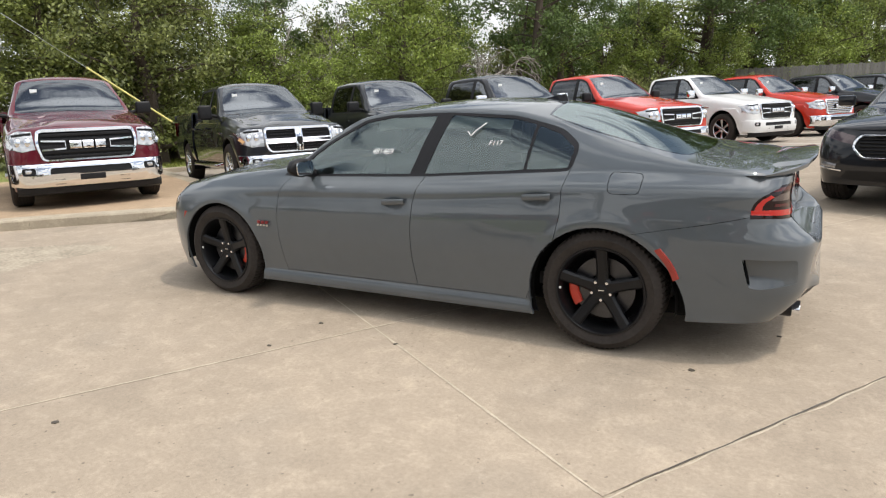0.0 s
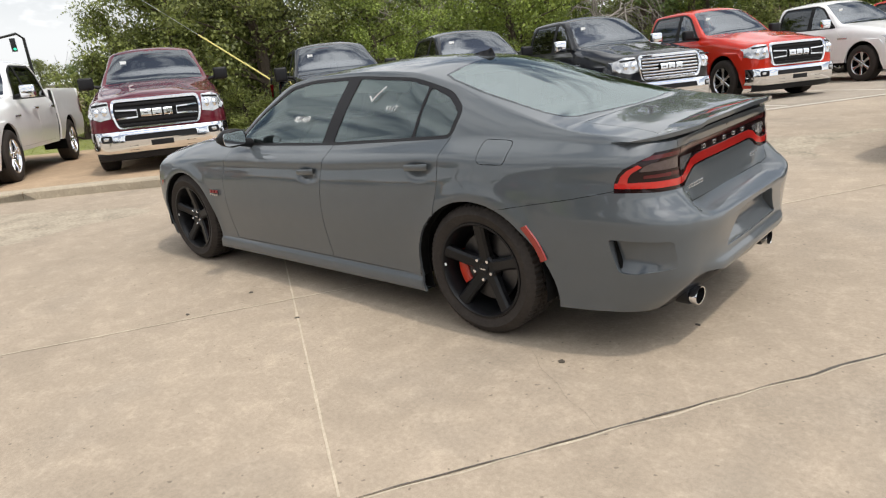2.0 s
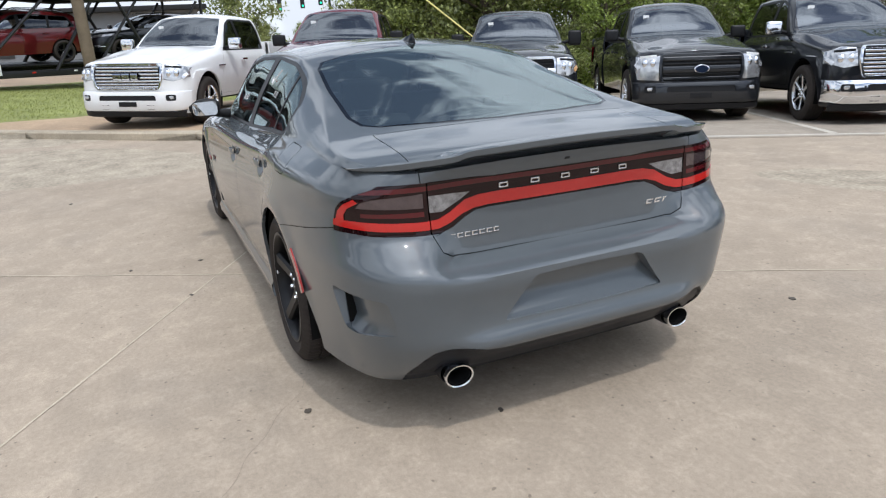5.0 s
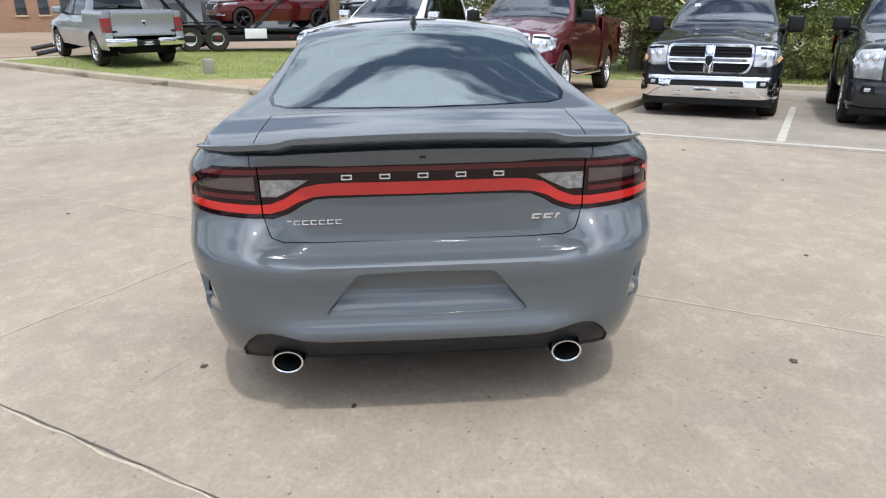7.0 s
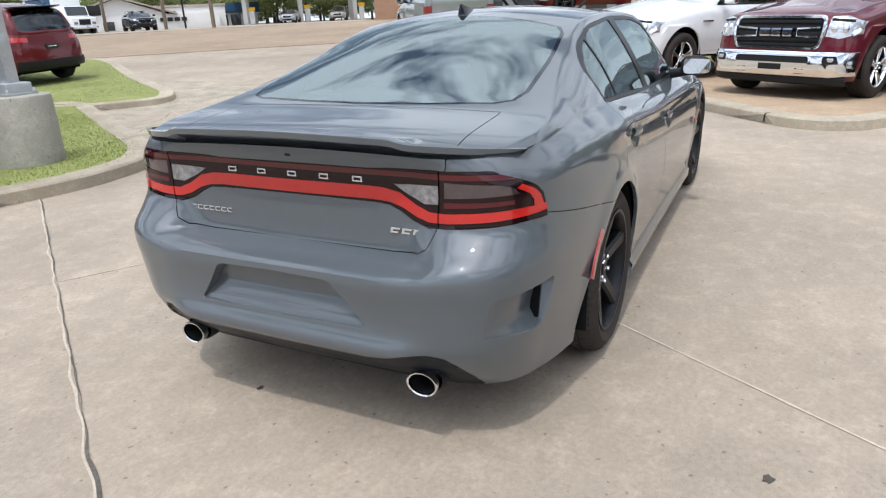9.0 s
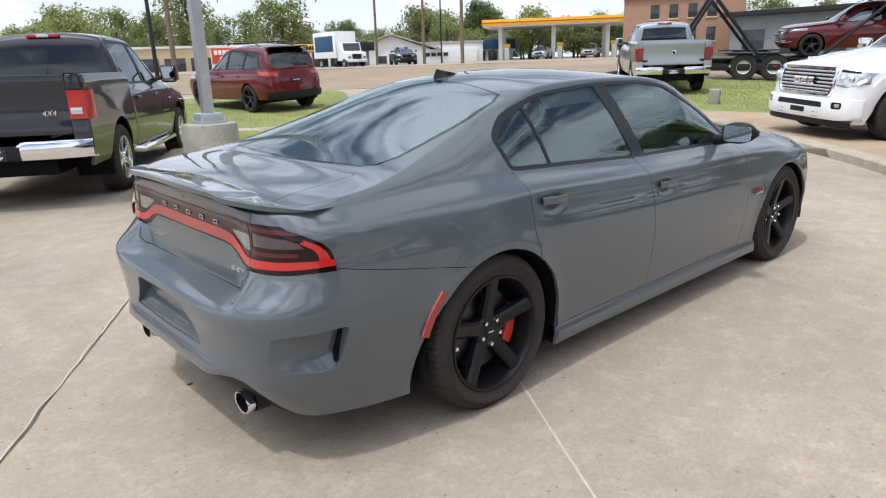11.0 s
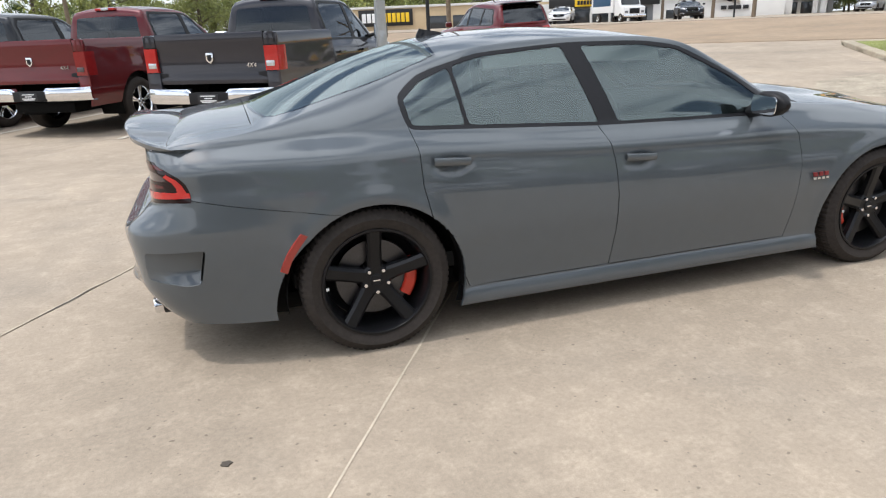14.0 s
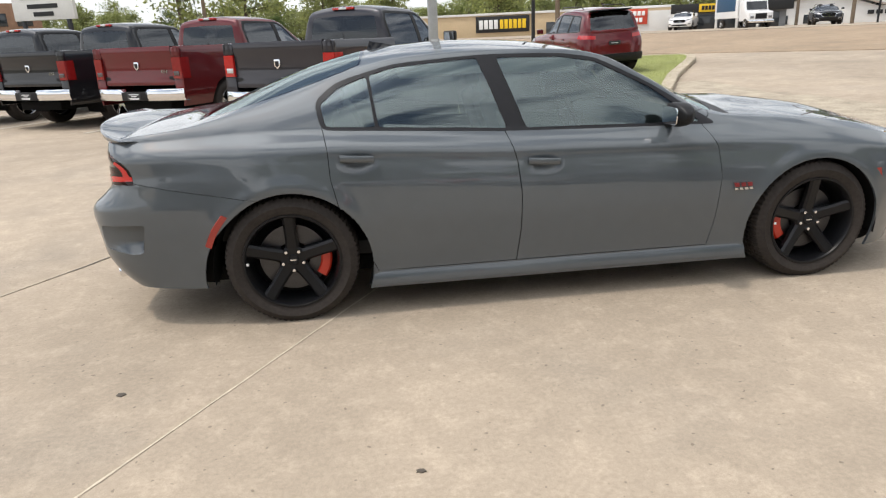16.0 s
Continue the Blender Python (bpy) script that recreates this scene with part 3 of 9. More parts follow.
# slabs of the lot
U_LINES = [-32.96, -28.48, -24.0, -19.52, -15.04, -10.56, -6.08, 0.636, 2.88, 7.36, 11.84, 16.32, 20.8]
V_LINES = [-40.0, -35.4, -30.8, -26.2, -21.6, -16.9, -12.3, -7.6, -0.93, 5.4, 11.6, 17.8, 24.0, 30.2]
lot = tagged(part("pavement", sheet([x * 4.0 for x in range(-14, 9)], [y * 4.0 for y in range(-10, 10)], lambda x, y: -0.0035), M_JOINT),
             "tan concrete lot cast in large slabs with sealed joints", "pavement", kind="structure")
for u0, u1 in zip(U_LINES, U_LINES[1:]):
    for v0, v1 in zip(V_LINES, V_LINES[1:]):
        cx, cy = uv((u0 + u1) / 2, (v0 + v1) / 2)
        if -0.8 * cx - 0.6 * cy > 25.0 or -0.6 * cx + 0.8 * cy > 27:
            continue
        near = math.hypot(cx, cy) < 9
        nu, nv = max(2, round((u1 - u0) / (0.8 if near else 1.6))), max(2, round((v1 - v0) / (0.8 if near else 1.6)))
        g = 0.0015
        gu0, gu1 = 0.004 if u0 == 2.88 else g, 0.004 if u1 == 2.88 else g
        us = [u0 + gu0, u0 + gu0 + 0.012] + [u0 + (u1 - u0) * k / nu for k in range(1, nu)] + [u1 - gu1 - 0.012, u1 - gu1]
        vs = [v0 + g, v0 + g + 0.012] + [v0 + (v1 - v0) * k / nv for k in range(1, nv)] + [v1 - g - 0.012, v1 - g]
        bm = bmesh.new()
        rows = []
        for i, v in enumerate(vs):
            row = []
            for j, u in enumerate(us):
                e = i in (0, len(vs) - 1) or j in (0, len(us) - 1)
                wob = 0.0012 * noise.noise(Vector((u * 3, v * 3, 0))) if e else 0.0
                x, y = uv(u + wob, v + wob)
                row.append((x, y, lay(x, y) - (0.0008 if e else 0.0)))
            rows.append(row)
        rows.insert(0, [(p[0], p[1], p[2] - 0.02) for p in rows[0]])
        rows.append([(p[0], p[1], p[2] - 0.02) for p in rows[-1]])
        rows = [[(r[0][0], r[0][1], r[0][2] - 0.02)] + r + [(r[-1][0], r[-1][1], r[-1][2] - 0.02)] for r in rows]
        grid_faces(bm, rows)
        bmesh.ops.recalc_face_normals(bm, faces=bm.faces[:])
        if sum(f.normal.z for f in bm.faces) < 0:
            bmesh.ops.reverse_faces(bm, faces=bm.faces[:])
        part("slab", bm, M_CONC, lot, smooth=True, angle=25)


# ---- wheels ----
def make_wheel(parent, style, r=0.362, w=0.275, rim_r=0.262, caliper=True):
    """A wheel whose outer face looks to -y, centred on its own middle; the tyre carries the rim and the rest."""
    h = w / 2
    bm = bmesh.new()
    sh = 0.030
    prof = [(rim_r - 0.012, -h + 0.03), (rim_r, -h + 0.012), (rim_r + 0.022, -h + 0.002), ((rim_r + r) / 2, -h - 0.006), (r - sh, -h + 0.006), (r - 0.009, -h + 0.022), (r - 0.002, -h + 0.040)]
    n_gr = 4
    for k in range(n_gr):
        c = -h + 0.055 + (w - 0.11) * (k + 0.5) / n_gr
        prof += [(r, c - 0.006), (r - 0.008, c - 0.004), (r - 0.008, c + 0.004), (r, c + 0.006)]
    prof += [(r - 0.002, h - 0.040), (r - 0.009, h - 0.022), (r - sh, h - 0.006), ((rim_r + r) / 2, h + 0.004), (rim_r, h - 0.012), (rim_r - 0.012, h - 0.03)]
    lathe(bm, prof, 216 if style == "five" else 72)
    if style == "five":
        # cross grooves between the tread blocks
        for v in bm.verts:
            q = math.hypot(v.co.x, v.co.z)
            if q > r - 0.012 and round(math.atan2(v.co.z, v.co.x) / (2 * math.pi) * 216 + (1 if v.co.y > 0 else 0)) % 3 == 0:
                v.co.x *= 1 - 0.007 / q
                v.co.z *= 1 - 0.007 / q
    wheel = part("wheel", bm, M_RUBBER, parent, "black rubber tyre", angle=30)
    black = style == "five"
    metal = M_RIMBLK if black else (M_CHROME if style == "chrome" else M_ALLOY)
    # rim: lip, barrel, back
    bm = bmesh.new()
    lathe(bm, [(rim_r + 0.004, -h + 0.014), (rim_r + 0.002, -h + 0.004), (rim_r - 0.008, -h + 0.004), (rim_r - 0.016, -h + 0.016), (rim_r - 0.022, -h + 0.05), (rim_r - 0.03, 0.02), (rim_r - 0.022, h - 0.03), (rim_r + 0.002, h - 0.012)], 64)
    n = 5 if black else (6 if style == "alloy" else 5)
    hub_y = -h + 0.052 if black else -h + 0.03
    for k in range(n):
        a = math.pi / 2 + 2 * math.pi * k / n
        if black:
            st = [(0.045, 0.040, hub_y, 0.05), (0.10, 0.034, hub_y - 0.006, 0.045), (0.17, 0.033, hub_y - 0.022, 0.04), (rim_r - 0.012, 0.037, -h + 0.012, 0.04)]
            offs = (0,)
        else:
            st = [(0.05, 0.034, hub_y, 0.05), (0.14, 0.024, hub_y - 0.004, 0.04), (rim_r - 0.012, 0.040, -h + 0.012, 0.04)]
            offs = (-0.11, 0.11) if style == "chrome" else (0,)
        for o in offs:
            rows = []
            ww = 0.55 if len(offs) > 1 else 1.0
            for rad, hw, y, t in st:
                hw *= ww
                pr = [(-hw, y + t), (-hw, y + 0.012), (-hw * 0.62, y), (hw * 0.62, y), (hw, y + 0.012), (hw, y + t)]
                rows.append([(rad, p[1], p[0]) for p in pr])
            nb = bmesh.new()
            grid_faces(nb, rows)
            bmesh.ops.transform(nb, matrix=Matrix.Rotation(-a + o, 4, "Y"), verts=nb.verts)
            me = bpy.data.meshes.new("tmp")
            nb.to_mesh(me)
            nb.free()
            bm.from_mesh(me)
            bpy.data.meshes.remove(me)
    lathe(bm, [(0.0005, hub_y - 0.002), (0.066, hub_y - 0.002), (0.076, hub_y + 0.008), (0.078, hub_y + 0.05)], 40)
    bmesh.ops.recalc_face_normals(bm, faces=bm.faces[:])
    part("rim", bm, metal, wheel, "satin black five-spoke alloy rim" if black else "polished alloy rim", angle=35)
    bm = bmesh.new()
    lathe(bm, [(0.0005, hub_y - 0.010), (0.026, hub_y - 0.010), (0.031, hub_y - 0.004), (0.031, hub_y + 0.01)], 28)
    part("hub_cap", bm, M_PLASTIC if black else M_CHROME, wheel)
    if black:
        part("cap_badge", boxed((-0.017, hub_y - 0.0125, -0.0035), (0.017, hub_y - 0.0095, 0.0035), 0.001), M_BADGE, wheel)
    first = None
    for k in range(5):
        a = math.pi / 2 + 2 * math.pi * (k + 0.5) / 5
        m = Matrix.Translation((0.0575 * math.cos(a), 0, 0.0575 * math.sin(a)))
        if first is None:
            bm = bmesh.new()
            lathe(bm, [(0.0005, hub_y - 0.019), (0.009, hub_y - 0.018), (0.0115, hub_y - 0.012), (0.0115, hub_y + 0.006)], 6)
            first = part("lug_nut", bm, M_CHROME, wheel)
            first.matrix_basis = m
        else:
            again(first, m)
    if caliper:
        bm = bmesh.new()
        lathe(bm, [(0.09, -h + 0.10), (0.185, -h + 0.10), (0.187, -h + 0.108), (0.187, -h + 0.125), (0.09, -h + 0.125)], 48)
        part("brake_disc", bm, M_DISC, wheel)
        if black:
            bm = bmesh.new()
            rows = []
            for k in range(9):
                a = math.radians(-36 + 56 * k / 8)
                rows.append([(rr * math.cos(a), y, rr * math.sin(a)) for rr, y in ((0.205, -h + 0.14), (0.210, -h + 0.09), (0.200, -h + 0.082), (0.158, -h + 0.082), (0.150, -h + 0.09), (0.150, -h + 0.14))])
            grid_faces(bm, rows)
            bm.faces.new([v for v in bm.verts[:6]])
            bm.faces.new([v for v in bm.verts[-6:]])
            bmesh.ops.recalc_face_normals(bm, faces=bm.faces[:])
            part("caliper", bm, M_CALIPER, wheel, "red brake caliper")
            part("weight", boxed((-0.245, -h + 0.008, -0.005), (-0.232, -h + 0.013, 0.009), 0.001), M_PAPER, wheel)
    bm = bmesh.new()
    lathe(bm, [(0.0005, 0.03), (rim_r - 0.03, 0.03)], 32)
    part("backing", bm, M_LINER, wheel)
    return wheel


def put_wheels(parent, first, places):
    """The first wheel and its copies; places are (x, y, z, turned to the right side)."""
    for i, (x, y, z, right) in enumerate(places):
        m = pose(x, y, z, 0, 0, 180 if right else 0)
        if i == 0:
            first.matrix_basis = m
            continue
        w = first.copy()
        scene.collection.objects.link(w)
        w.matrix_basis = m
        for c in first.children:
            o = c.copy()
            scene.collection.objects.link(o)
            o.parent = w
            if c.name.startswith("caliper") and right != (x > 0):
                o.matrix_basis = Matrix.Diagonal((-1, 1, 1, 1))


# ---- the grey sedan ----
def merge(bm, piece):
    """Welds a cut-out piece back into its skin."""
    me = bpy.data.meshes.new("weld")
    piece.to_mesh(me)
    bm.from_mesh(me)
    bpy.data.meshes.remove(me)
    bmesh.ops.remove_doubles(bm, verts=[v for v in bm.verts if v.is_boundary], dist=2e-5)
    return bm


def build_sedan():
    car = thing("sedan", pose(0, 0, -0.005, -0.45, 0, 0), "grey four-door sports sedan with black wheels on the concrete lot", "car")
    arches = ((1.526, 0.362), (-1.526, 0.362))
    zb = curve([(-2.55, 0.21), (-2.1, 0.18), (-1.9, 0.17), (-1.1, 0.165), (1.07, 0.17), (1.98, 0.232), (2.3, 0.235), (2.6, 0.237)])
    zs = soft_curve([(-2.6, 0.68), (-2.4, 0.74), (-2.2, 0.80), (-1.9, 0.865), (-1.6, 0.905), (-1.2, 0.935), (-0.9, 0.95), (-0.5, 0.96), (0.3, 0.98), (1.0, 1.02), (1.35, 1.04), (1.7, 1.045), (2.0, 1.04), (2.25, 1.03), (2.45, 1.02)])
    wp = soft_curve([(-2.6, 0.88), (-2.1, 0.92), (-1.55, 0.952), (-0.9, 0.948), (0, 0.943), (0.9, 0.944), (1.55, 0.957), (1.95, 0.937), (2.3, 0.890), (2.48, 0.858), (2.66, 0.815)])
    sec = curve([(0, 0.955), (0.10, 0.965), (0.3, 0.985), (0.5, 1.0), (0.68, 0.997), (0.80, 0.985), (0.89, 0.966), (0.93, 0.940), (0.97, 0.897), (1.0, 0.862)])

    def extra(x, z):
        e = 0.0
        for ax, az in arches:
            d = math.hypot(x - ax, z - az)
            e += 0.010 * math.exp(-((d - 0.41) / 0.045) ** 2)
        if -1.15 < x < 1.15:
            e += 0.022 / (1 + math.exp((z - 0.235) / 0.012))
            mid = max(0.0, 1 - ((x - 0.1) / 1.1) ** 4)
        # scallop below the shoulder crease
        s = (zs(x) - 0.085 - z) / 0.045
        fade = max(0.0, min(1.0, (x + 1.45) / 0.5)) * max(0.0, min(1.0, (1.75 - x) / 0.6))
        if s > 0:
            e -= 0.013 * fade * min(1.0, s) * math.exp(-max(0.0, s - 1.0) * 0.28)
        # squarer shoulder towards the tail
        e += 0.045 * max(0.0, min(1.0, (x - 1.75) / 0.45)) * max(0.0, min(1.0, (z - zs(x) + 0.17) / 0.17)) ** 1.3
        if x > 1.9:
            t = min(1.0, (x - 1.9) / 0.35)
            e += t * (0.006 * math.exp(-((z - 0.69) / 0.05) ** 2) - 0.022 * t * max(0.0, min(1.0, (0.55 - z) / 0.30)) ** 1.5)
        return e
    end_mid = curve([(0.2, 2.41), (0.25, 2.485), (0.30, 2.548), (0.345, 2.598), (0.375, 2.620), (0.40, 2.632), (0.425, 2.628), (0.45, 2.612), (0.50, 2.606), (0.56, 2.612), (0.63, 2.624), (0.660, 2.622), (0.675, 2.600), (0.685, 2.53), (0.695, 2.468), (0.73, 2.46), (0.80, 2.455), (0.95, 2.450), (0.98, 2.454), (1.01, 2.466), (1.05, 2.462)])
    end_out = curve([(0.2, 2.40), (0.25, 2.47), (0.30, 2.522), (0.37, 2.568), (0.42, 2.588), (0.50, 2.595), (0.58, 2.604), (0.64, 2.612), (0.675, 2.608), (0.705, 2.585), (0.735, 2.545), (0.765, 2.512), (0.803, 2.478), (0.84, 2.474), (0.95, 2.470), (0.98, 2.472), (1.01, 2.472), (1.05, 2.46)])

    def end_at(z, y):
        t = min(1.0, max(0.0, (y - 0.44) / 0.20))
        t = t * t * (3 - 2 * t)
        return end_mid(z) * (1 - t) + end_out(z) * t
    c = dict(zb=zb, xr2=end_at, zs=zs, wp=wp, sec=sec, extra=extra, x0r=2.08, x0f=-1.95, m=8.0, n=3.5, mf=2.6, nf=1.6, nr=32, ns=136, nv=54, nt=34,
             xr=curve([(0.2, 2.40), (0.30, 2.47), (0.37, 2.505), (0.46, 2.515), (0.60, 2.53), (0.655, 2.525), (0.69, 2.485), (0.73, 2.462), (0.80, 2.455), (0.95, 2.445), (0.99, 2.435), (1.05, 2.42)]),
             xf=curve([(0.2, -2.42), (0.34, -2.50), (0.6, -2.51), (0.7, -2.48), (0.8, -2.38)]),
             zt=curve([(-2.55, 0.70), (-2.35, 0.83), (-2.0, 0.92), (-1.6, 0.985), (-1.25, 1.025), (-1.06, 1.045), (-0.9, 1.125), (-0.72, 1.215), (-0.4, 1.345), (-0.2, 1.40), (0.1, 1.447), (0.45, 1.462), (0.8, 1.45), (1.05, 1.420), (1.3, 1.362), (1.52, 1.293), (1.75, 1.207), (1.90, 1.146), (1.986, 1.110), (2.0, 1.1065), (2.2, 1.086), (2.35, 1.065), (2.44, 1.03)]),
             zr=soft_curve([(-2.55, 0.70), (-2.2, 0.83), (-1.6, 0.94), (-1.1, 0.985), (-0.95, 1.0), (-0.56, 1.215), (-0.24, 1.37), (-0.03, 1.398), (0.41, 1.408), (0.9, 1.382), (1.05, 1.35), (1.22, 1.305), (1.33, 1.265), (1.5, 1.214), (1.7, 1.158), (1.9, 1.110), (2.05, 1.082), (2.3, 1.055), (2.44, 1.02)]),
             yr=soft_curve([(-2.5, 0.5), (-2.1, 0.66), (-1.5, 0.74), (-1.0, 0.745), (-0.5, 0.675), (0, 0.605), (0.5, 0.59), (1.0, 0.605), (1.3, 0.635), (1.6, 0.69), (1.9, 0.76), (2.1, 0.80), (2.3, 0.80), (2.5, 0.74)]))
    bm = half_shell(c)
    side = lambda p, n: n.y < -0.3 and p.y < -0.3
    # wheel arches
    for ax, az in arches:
        ring = circle_poly(ax * 0.993, 0.318, 0.425, 64)
        if ax > 0:
            ring = [(x + 0.062 * max(0.0, min(1.0, (0.62 - z) / 0.36)) ** 0.8 if x > ax + 0.1 else x, z) for x, z in ring]
        fs = cut_region(bm, ring, "xz", lambda p, n: p.y < -0.5)
        bmesh.ops.delete(bm, geom=fs, context="FACES")
    # side windows
    dlo = rounded([(-0.93, 0.958), (0.25, 0.982), (1.315, 1.044), (1.342, 1.185), (1.22, 1.275), (1.05, 1.322), (0.9, 1.357), (0.41, 1.386), (-0.03, 1.378), (-0.24, 1.347), (-0.56, 1.19)], 0.045, 4)
    frame_bm = take(bm, cut_region(bm, dlo, "xz", side))
    front_w = rounded([(-0.83, 0.974), (0.195, 0.995), (0.325, 1.368), (-0.03, 1.360), (-0.23, 1.329), (-0.545, 1.176)], 0.02, 3)
    rear_w = rounded([(0.305, 0.999), (1.010, 1.041), (1.040, 1.305), (0.89, 1.341), (0.435, 1.370)], 0.02, 3)
    quarter = rounded([(1.028, 1.042), (1.290, 1.058), (1.312, 1.168), (1.21, 1.247), (1.058, 1.300)], 0.02, 3)
    for nm, pl, lb in (("front_side_window", front_w, "tinted glass with white marker writing"), ("rear_side_window", rear_w, "tinted glass"), ("quarter_window", quarter, "")):
        g = take(frame_bm, cut_region(frame_bm, pl, "xz", side))
        for v in g.verts:
            v.co.y += 0.004
        both(nm, g, M_GLASS, car)
    rim_in(frame_bm, 0.0, 0.016)
    both("window_frame", frame_bm, M_SURROUND, car, "black window surround")
    def glass_y(z):
        f = min(1.0, max(0.0, (z - 0.985) / 0.415))
        return -(0.822 + (0.605 - 0.822) * f + 0.018 * math.sin(math.pi * f)) - 0.004
    for word, x, z, size in (("481469", -0.13, 1.123, 0.060), ("F117", 0.749, 1.182, 0.050)):
        tc = bpy.data.curves.new("marker_writing", "FONT")
        tc.body, tc.size, tc.shear, tc.space_character = word, size, 0.15, 0.95
        tc.materials.append(M_CHALK)
        to = new("marker_writing", tc)
        to.parent = car
        to.matrix_basis = pose(x, glass_y(z) - 0.003, z, 62, 0, 0)
    bt_ = bmesh.new()
    pts = [(0.585, 1.268), (0.612, 1.240), (0.645, 1.275), (0.705, 1.318)]
    tube(bt_, [(x, glass_y(z) - 0.002, z) for x, z in pts], 0.004, 5)
    part("marker_tick", bt_, M_CHALK, car, "white marker tick")
    # windscreen and rear window
    up = lambda p, n: n.z > 0.2 and p.z > 1.0
    ws = [(-0.215, 0.01), (-0.23, -0.40), (-0.27, -0.545), (-0.55, -0.635), (-0.90, -0.70), (-0.96, -0.67), (-1.01, -0.45), (-1.03, 0.01)]
    g = take(bm, cut_region(bm, ws, "xy", up))
    g = mirrored(g)
    for v in g.verts:
        v.co.z -= 0.003
    part("windscreen", g, M_GLASS, car)
    rw = [(1.985, 0.01), (1.968, -0.30), (1.935, -0.55), (1.895, -0.615), (1.80, -0.640), (1.45, -0.618), (1.17, -0.585), (1.085, -0.545), (1.055, -0.30), (1.045, 0.01)]
    g = take(bm, cut_region(bm, rw, "xy", up))
    inner = [(1.972, 0.01), (1.955, -0.30), (1.925, -0.542), (1.888, -0.602), (1.80, -0.624), (1.45, -0.602), (1.17, -0.570), (1.095, -0.530), (1.075, -0.30), (1.065, 0.01)]
    g2 = take(g, cut_region(g, inner, "xy", up))
    part("window_border", mirrored(g), M_FRIT, car, "black ceramic border of the rear window")
    part("rear_window", mirrored(g2), M_REARGLASS, car, "sloping tinted rear window")
    # tail lamps
    back = lambda p, n: p.x > 2.22 and n.x > 0.1
    lamp_poly = [(0.01, 0.974), (-0.30, 0.976), (-0.60, 0.984), (-0.78, 0.984), (-1.0, 0.98), (-1.0, 0.828), (-0.84, 0.822), (-0.75, 0.812), (-0.60, 0.800), (-0.53, 0.798), (-0.48, 0.812), (-0.43, 0.842), (-0.385, 0.860), (-0.33, 0.864), (0.01, 0.862)]
    any_n = lambda p, n: True
    lamp = take(bm, cut_region(bm, lamp_poly, "yz", back))
    edge = [(2.30, 0.80), (2.288, 0.832), (2.290, 0.868), (2.302, 0.900), (2.325, 0.926), (2.365, 0.950), (2.41, 0.972), (2.43, 1.0)]
    patch = take(lamp, cut_region(lamp, [(1.8, 1.0), (1.8, 0.80)] + edge, "xz", lambda p, n: p.y < -0.6))
    merge(bm, patch)
    seam = cut_region(lamp, [(-0.5765, 1.02), (-0.5815, 1.02), (-0.5725, 0.78), (-0.5675, 0.78)], "yz", lambda p, n: p.y < -0.5)
    bmesh.ops.delete(lamp, geom=seam, context="FACES")
    bar = [(2.300, 0.846), (2.303, 0.870), (2.315, 0.898), (2.337, 0.921), (2.374, 0.941), (2.388, 0.930), (2.354, 0.908), (2.340, 0.886), (2.337, 0.846)]
    side_bar = take(lamp, cut_region(lamp, bar, "xz", lambda p, n: p.y < -0.6))
    ring_poly = [(0.01, 0.870), (-0.33, 0.872), (-0.39, 0.868), (-0.44, 0.854), (-0.49, 0.828), (-0.54, 0.815), (-0.60, 0.817), (-0.75, 0.829), (-0.86, 0.842), (-0.872, 0.844), (-0.872, 0.866), (-0.81, 0.864), (-0.74, 0.858), (-0.60, 0.848), (-0.54, 0.848), (-0.49, 0.866), (-0.43, 0.902), (-0.37, 0.914), (-0.30, 0.916), (0.01, 0.914)]
    ring = take(lamp, cut_region(lamp, ring_poly, "yz", any_n))
    strip = take(lamp, cut_region(lamp, [(0.01, 0.951), (-0.80, 0.957), (-0.80, 0.974), (-0.575, 0.973), (0.01, 0.970)], "yz", any_n))
    clear = take(lamp, cut_region(lamp, [(-0.405, 0.928), (-0.572, 0.936), (-0.572, 0.876), (-0.52, 0.872), (-0.455, 0.900)], "yz", any_n))
    smoke = take(lamp, cut_region(lamp, [(-0.592, 0.948), (-0.765, 0.942), (-0.80, 0.930), (-0.815, 0.910), (-0.70, 0.902), (-0.592, 0.896)], "yz", any_n))
    thin = take(lamp, cut_region(lamp, [(-0.592, 0.884), (-0.70, 0.888), (-0.80, 0.893), (-0.80, 0.879), (-0.70, 0.872), (-0.592, 0.866)], "yz", any_n))
    for b, off in ((ring, 0.003), (side_bar, 0.003), (strip, 0.001), (clear, -0.001), (smoke, -0.002), (thin, 0.001)):
        b.normal_update()
        for v in b.verts:
            v.co += v.normal * off
    tail = part("tail_lamp", mirrored(lamp), M_LENS_PANEL, car, "full-width dark tail lamp panel")
    part("light_ring", rim_in(mirrored(ring), 0, 0.006), M_LENS_RED, tail, "red lamp band")
    both("light_side", side_bar, M_LENS_RED, tail)
    part("upper_band", mirrored(strip), M_LENS_DKRED, tail)
    for nm, b, mt in (("reverse_lamp", clear, M_LENS_CLEAR), ("side_lamp", smoke, M_LENS_SMOKE), ("lamp_bar", thin, M_LENS_DKRED)):
        both(nm, b, mt, tail)
    # boot lid
    lid_poly = [(0.01, 1.20), (-0.60, 1.20), (-0.602, 1.0), (-0.585, 0.86), (-0.562, 0.78), (-0.542, 0.735), (-0.50, 0.710), (-0.40, 0.700), (0.01, 0.692)]
    lid1 = cut_region(bm, lid_poly, "yz", lambda p, n: p.x > 2.25 and n.x > 0.45)
